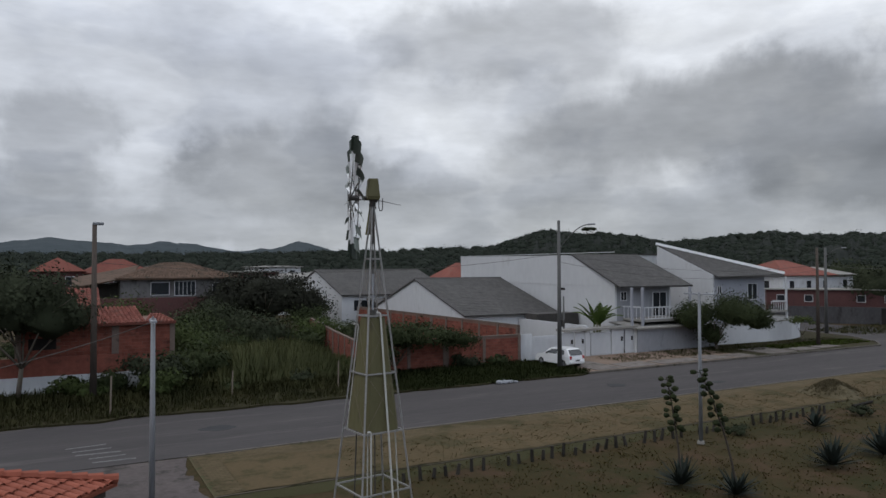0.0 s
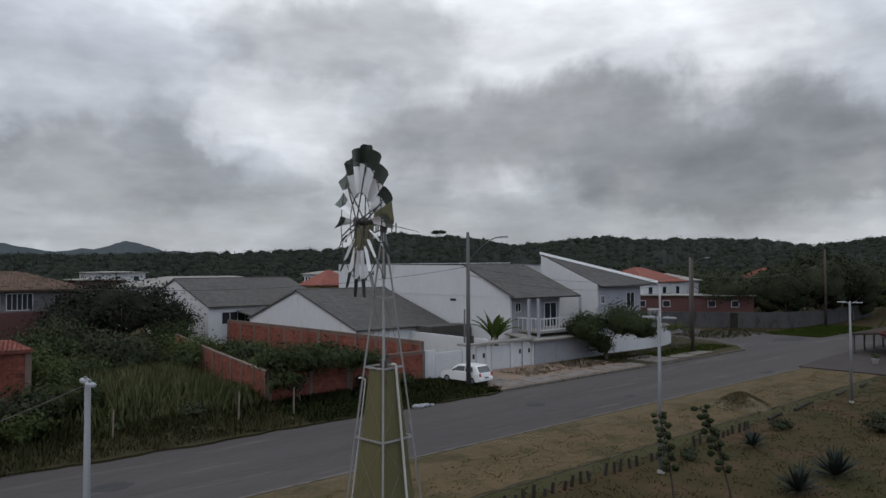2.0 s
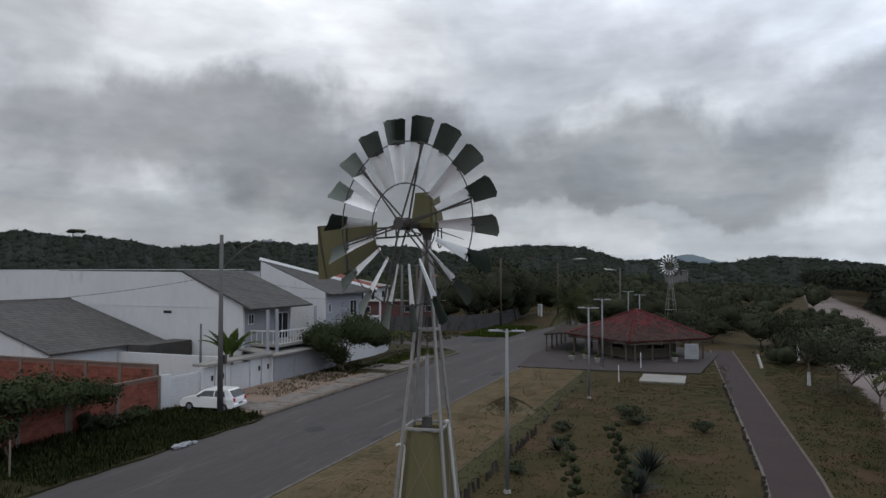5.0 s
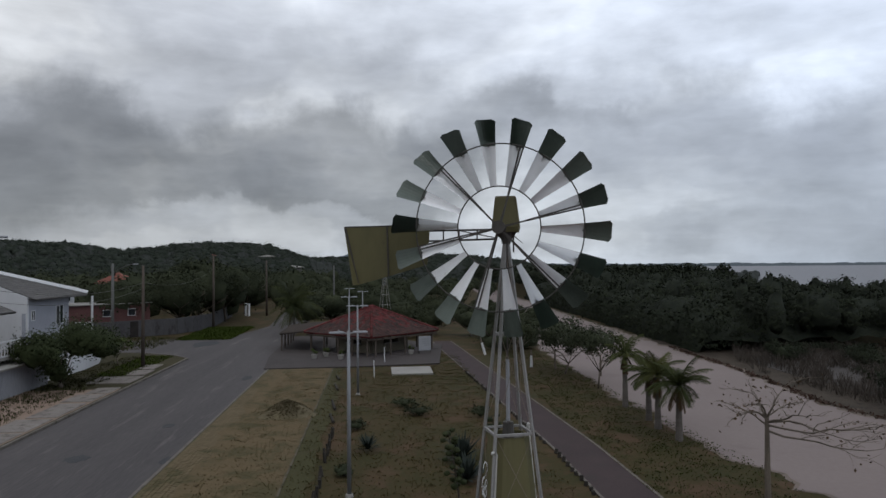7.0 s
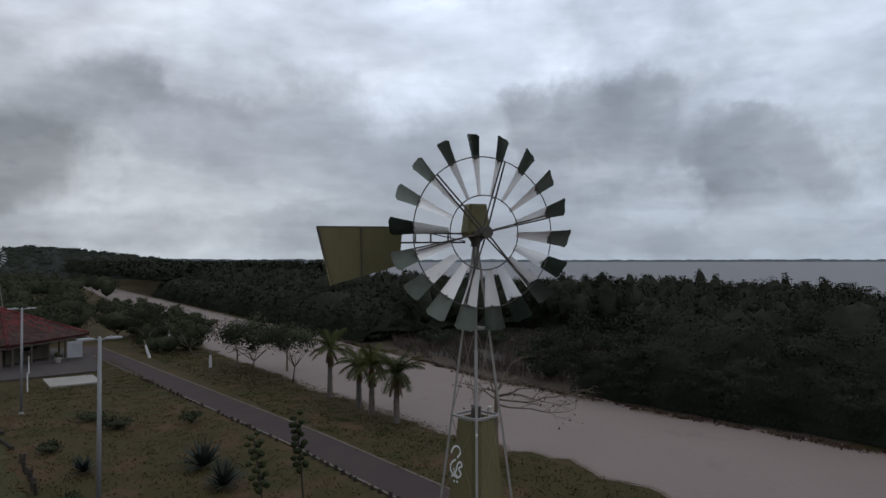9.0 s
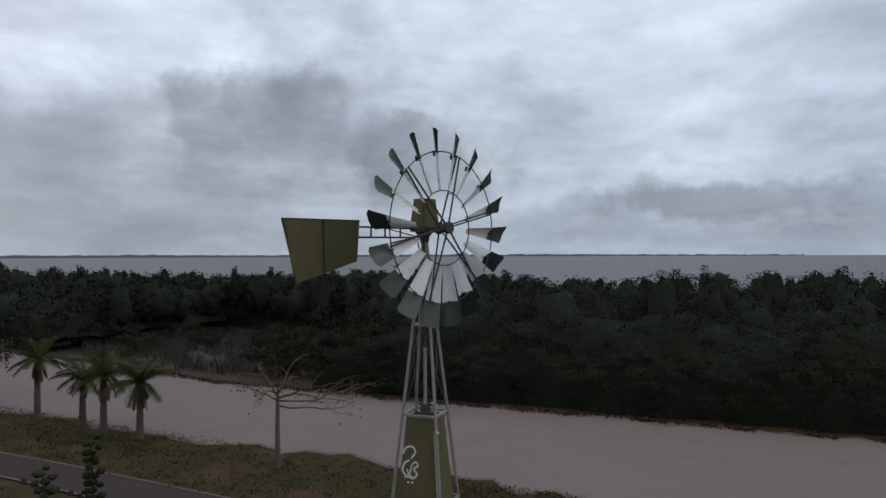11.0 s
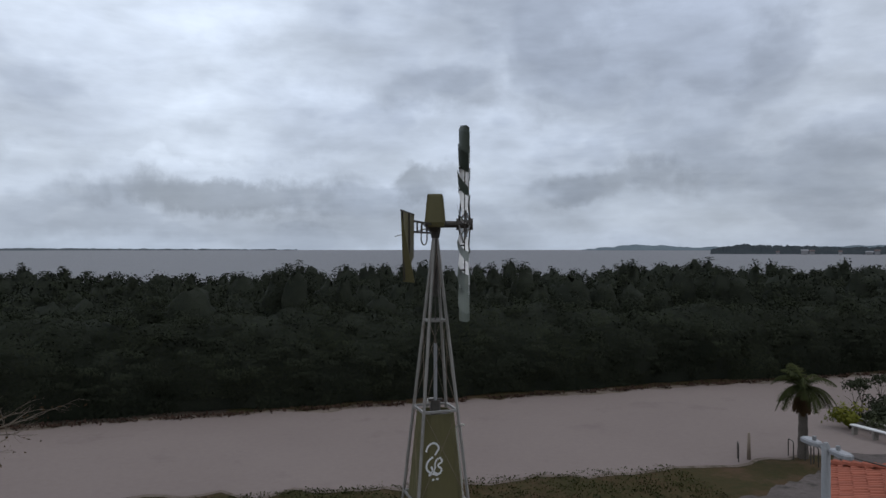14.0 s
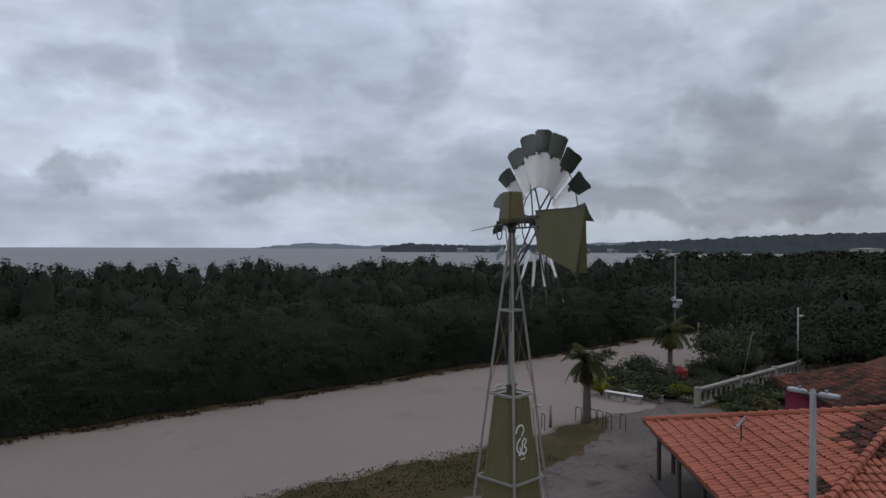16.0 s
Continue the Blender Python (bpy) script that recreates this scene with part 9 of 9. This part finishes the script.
for k in range(11):
    a, up = k * 2.4, 0.85 + 0.55 * ((k * 37) % 10) / 10
    d = Vector((math.cos(a) * math.cos(up), math.sin(a) * math.cos(up), math.sin(up)))
    p, q = Vector((0.2 * math.cos(a), 0.2 * math.sin(a), 2.4)), []
    for i in range(9):
        w0, w1 = 0.40 * math.sin(math.pi * (i + 0.2) / 9.4), 0.40 * math.sin(math.pi * (i + 1.2) / 9.4)
        side = d.cross(Vector((0, 0, 1))).normalized()
        p2 = p + d * 0.27
        for s in (-1, 1):
            q.append([tuple(p), tuple(p + side * s * w0 + Vector((0, 0, -0.06))), tuple(p2 + side * s * w1 * 0.9 + Vector((0, 0, -0.08))), tuple(p2)])
        p = p2
        d = (d + Vector((0.03 * math.sin(k * 5), 0.03 * math.cos(k * 3), -0.14))).normalized()
    place_mesh("leaf", quads_mesh("leaf", np.array(q)), L_BANANA, t)

# ---- small things of the park and street ----
me = bpy.data.meshes.new("border_post")
bm = bmesh.new()
tube(bm, (0, 0, -0.05), (0.01, 0, 0.38), 0.075, 0.06, 7)
bm.to_mesh(me)
bm.free()
me.materials.append(M_STONE)
for x in np.arange(3.0, 26.4, 0.52):
    if 6.2 < x < 6.9 or 12.9 < x < 13.9 or 16.2 < x < 17.0 or 18.6 < x < 20.6:
        continue
    ob = new("border_post", me)
    ob.matrix_world = pose(x + random.uniform(-0.06, 0.06), 4.35 + random.uniform(-0.05, 0.05), 0, random.uniform(-9, 9), random.uniform(-9, 9), 0) @ Matrix.Diagonal((1, 1, random.uniform(0.7, 1.25), 1))
    tagged(ob, "short dark wooden border post beside the lawn", "post", "border posts of the lawn")
for i, (x, y, L) in enumerate(((29.5, 4.55, 2.2), (33.5, 4.7, 3.0), (40.0, 4.9, 2.4), (44.2, 5.0, 2.0))):
    t = thing("fallen_border", x, y, 0, 4, "fallen dark edging log in the grass", "log", "fallen edging")
    part("log", tube(bmesh.new(), (-L / 2, 0, 0.07), (L / 2, 0.15, 0.06), 0.09, 0.07, 7), M_STONE, t)
x = 8.0
while x < 46:
    if not (31 < x < 32.6 or 21.5 < x < 22.6):
        ob = new("path_stone", me)
        ob.matrix_world = pose(x, -6.05 + max(0, x - 22) * 0.041 + random.uniform(-0.05, 0.05), -0.06, random.uniform(-12, 12), random.uniform(-12, 12), random.uniform(0, 90)) @ Matrix.Diagonal((1.3, 1.3, random.uniform(0.3, 0.75), 1))
        tagged(ob, "low dark stone in the row along the path", "stone", "stones along the path")
    x += 0.42 + random.uniform(0, 0.35)

bm = bmesh.new()
n_r, n_a = 9, 30
for i in range(n_r + 1):
    for j in range(n_a):
        a, f = 2 * math.pi * j / n_a, i / n_r
        rr = f * (1 + 0.16 * math.sin(3 * a + 1) + 0.08 * math.sin(7 * a))
        h = 0.80 * (1 - f ** 1.5) ** 1.25 + (0.13 * noise.noise(Vector((math.cos(a) * f * 4, math.sin(a) * f * 4, 0))) if f < 0.97 else 0)
        bm.verts.new((31.1 + 1.8 * rr * math.cos(a), 7.3 + 1.55 * rr * math.sin(a), max(h, 0) - 0.01))
bm.verts.ensure_lookup_table()
for i in range(n_r):
    for j in range(n_a):
        k = (j + 1) % n_a
        bm.faces.new([bm.verts[v] for v in (i * n_a + j, i * n_a + k, (i + 1) * n_a + k, (i + 1) * n_a + j)])
bmesh.ops.remove_doubles(bm, verts=bm.verts[:], dist=0.002)
heap = thing("grass_heap", 0, 0, 0, 0, "heap of cut dry grass and soil on the pavers", "heap")
part("heap_body", bm, M_MOUND, heap, smooth=True)
hp = rng.normal(size=(2200, 2)) * np.array([0.66, 0.56])
hz = 0.80 * np.clip(1 - np.hypot(hp[:, 0] / 1.95, hp[:, 1] / 1.7) ** 1.5, 0.0, 1) ** 1.25
place_mesh("loose_straw", quads_mesh("loose_straw", leaf_quads(np.stack([31.1 + hp[:, 0], 7.3 + hp[:, 1], hz + 0.02], 1), 0.05, 3.5)), L_STRAW, heap)

for x, y, h, m in ((44.4, 2.3, 1.3, M_WHITE), (52.6, 1.4, 1.4, M_WHITE), (-5.2, 20.6, 2.0, M_WOOD), (7.2, 22.6, 1.7, M_WOOD), (1.1, 23.0, 1.5, M_WOOD), (10.2, 22.2, 1.6, M_WOOD)):
    t = thing("thin_post", x, y, 0, 0, "thin pale upright post in the grass", "post", "thin posts")
    part("post", tube(bmesh.new(), (0, 0, -0.03), (0.03, 0.02, h), 0.045, 0.04, 7), m, t)
t = thing("rubbish_heap", 17.0, 19.45, 0.0, 0, "small heap of white rubbish bags at the kerb", "rubbish")
for i, (dx, dy, r) in enumerate(((0, 0, 0.22), (0.4, 0.1, 0.18), (-0.4, 0.05, 0.20), (0.75, -0.05, 0.14))):
    bm = bmesh.new()
    bmesh.ops.create_icosphere(bm, subdivisions=2, radius=r, matrix=Matrix.Translation((dx, dy, r * 0.5)) @ Matrix.Diagonal((1.3, 1, 0.6, 1)))
    for v in bm.verts:
        v.co += Vector((noise.noise(v.co * 9), noise.noise(v.co * 9 + Vector((3, 0, 0))), noise.noise(v.co * 9 + Vector((0, 7, 0))))) * 0.07
    part("bag", bm, M_LAMPH, t)

# overhead wires from pole to pole
def wire(p, q, sag, label):
    t = thing("overhead_wire", 0, 0, 0, 0, label, "wire", "overhead wires")
    bm = bmesh.new()
    p, q = Vector(p), Vector(q)
    side = (q - p).cross(Vector((0, 0, 1))).normalized()
    rings = []
    for i in range(15):
        f = i / 14
        c = p.lerp(q, f) - Vector((0, 0, sag * 4 * f * (1 - f)))
        rings.append([bm.verts.new(c + (side * math.cos(k * math.pi / 2) + Vector((0, 0, 1)) * math.sin(k * math.pi / 2)) * 0.012) for k in range(4)])
    for r0, r1 in zip(rings, rings[1:]):
        for k in range(4):
            bm.faces.new((r0[k], r0[(k + 1) % 4], r1[(k + 1) % 4], r1[k]))
    part("cable", bm, M_DARKST, t)


wire((-5.8, 25.2, 7.6), (23.7, 22.6, 8.2), 0.9, "thin dark overhead cable along the street")
wire((23.7, 22.6, 8.2), (52.5, 22.3, 7.4), 0.9, "thin dark overhead cable along the street")
wire((23.7, 22.6, 7.6), (52.5, 22.3, 6.9), 1.0, "thin dark overhead cable along the street")
wire((52.5, 22.3, 7.4), (93.0, 25.5, 8.6), 1.0, "thin dark overhead cable along the street")

wire((-5.13, 3.0, 5.83), (-14.9, 1.3, 4.5), 0.5, "dark cable sagging from the lamp to the kiosk roof")

# dead brush of the marsh
q = []
for i in range(9000):
    a = rng.uniform(0, 2 * math.pi)
    r = math.sqrt(rng.uniform(0, 1))
    c = np.array([35 + 24 * r * math.cos(a), -39.5 + 12 * r * math.sin(a), 0.02])
    if noise.noise(Vector((c[0] * 0.22, c[1] * 0.4, 0))) < -0.12:
        continue
    hgt = rng.uniform(0.25, 1.1)
    for k in range(3):
        d = np.array([rng.normal() * 0.35, rng.normal() * 0.35, 1.0]) * hgt
        s = np.array([rng.normal(), rng.normal(), 0]) * 0.02
        q.append([c - s, c + s, c + d + s * 0.3, c + d - s * 0.3])
tagged(place_mesh("dead_brush", quads_mesh("dead_brush", np.array(q)), M_TRUNKD), "grey dead brush standing in the marsh", "brush", "", "stuff")
for i in range(46):
    a = rng.uniform(0, 2 * math.pi)
    r = rng.uniform(0.1, 1.0)
    shrub(33 + 21 * r * math.cos(a), -40 + 11.5 * r * math.sin(a), rng.uniform(0.8, 1.8), rng.uniform(0.8, 2.2), L_WOODS, 700, 0.09, "low dark marsh shrub among dead twigs", "marsh_shrub", 0, "marsh shrubs", 7)

# stone pavers of the parking strip: the stretch nearest the camera's way one by one
me = bpy.data.meshes.new("paver")
bm = bmesh.new()
box(bm, 0.012, 0.238, 0.010, 0.190, -0.03, 0.022)
bm.to_mesh(me)
bm.free()
me.materials.append(M_PAVER)
rest = []
count = 0
for j in range(26):
    y = 5.9 + j * 0.2
    x = -2.9 + 0.125 * (j % 2)
    while x < 49.7:
        dz = random.uniform(-0.006, 0.006)
        if count < 300 and 14.0 < x < 24.0 and y > 9.3:
            ob = new("paver", me)
            ob.parent = strip
            ob.matrix_world = pose(x, y, dz)
            count += 1
        else:
            x0, x1, y0, y1, z1 = x + 0.012, x + 0.238, y + 0.010, y + 0.190, 0.022 + dz
            rest.append(((x0, y0, z1), (x1, y0, z1), (x1, y1, z1), (x0, y1, z1)))
        x += 0.25
pv = place_mesh("paver_field", quads_mesh("paver_field", np.array(rest)), M_PAVER, strip)
tagged(pv, kind="stuff")


# dry weed and sticks thrown up along the foot of the woods
def wrack_line():
    rs = np.random.default_rng(77)
    n = 9000
    x = rs.uniform(-45, 60, n)
    knot = np.array([noise.fractal(Vector((v * 0.55, 3.0, 0.0)), 0.7, 2, 3) for v in x])
    keep = knot > rs.uniform(-0.5, 0.55, n)
    x, knot = x[keep], knot[keep]
    y = np.array([sand_lo(v) for v in x]) - 0.35 + 0.45 * knot + rs.normal(size=len(x)) * 0.20
    z = 0.03 + np.abs(rs.normal(size=len(x))) * 0.05
    return np.stack([x, y, z], 1)


tagged(place_mesh("beach_wrack", quads_mesh("beach_wrack", leaf_quads(wrack_line(), 0.085, 2.6, up=-0.2)), M_LITTER), "reddish brown dry weed and sticks along the sand edge", "beach wrack", "", "stuff")
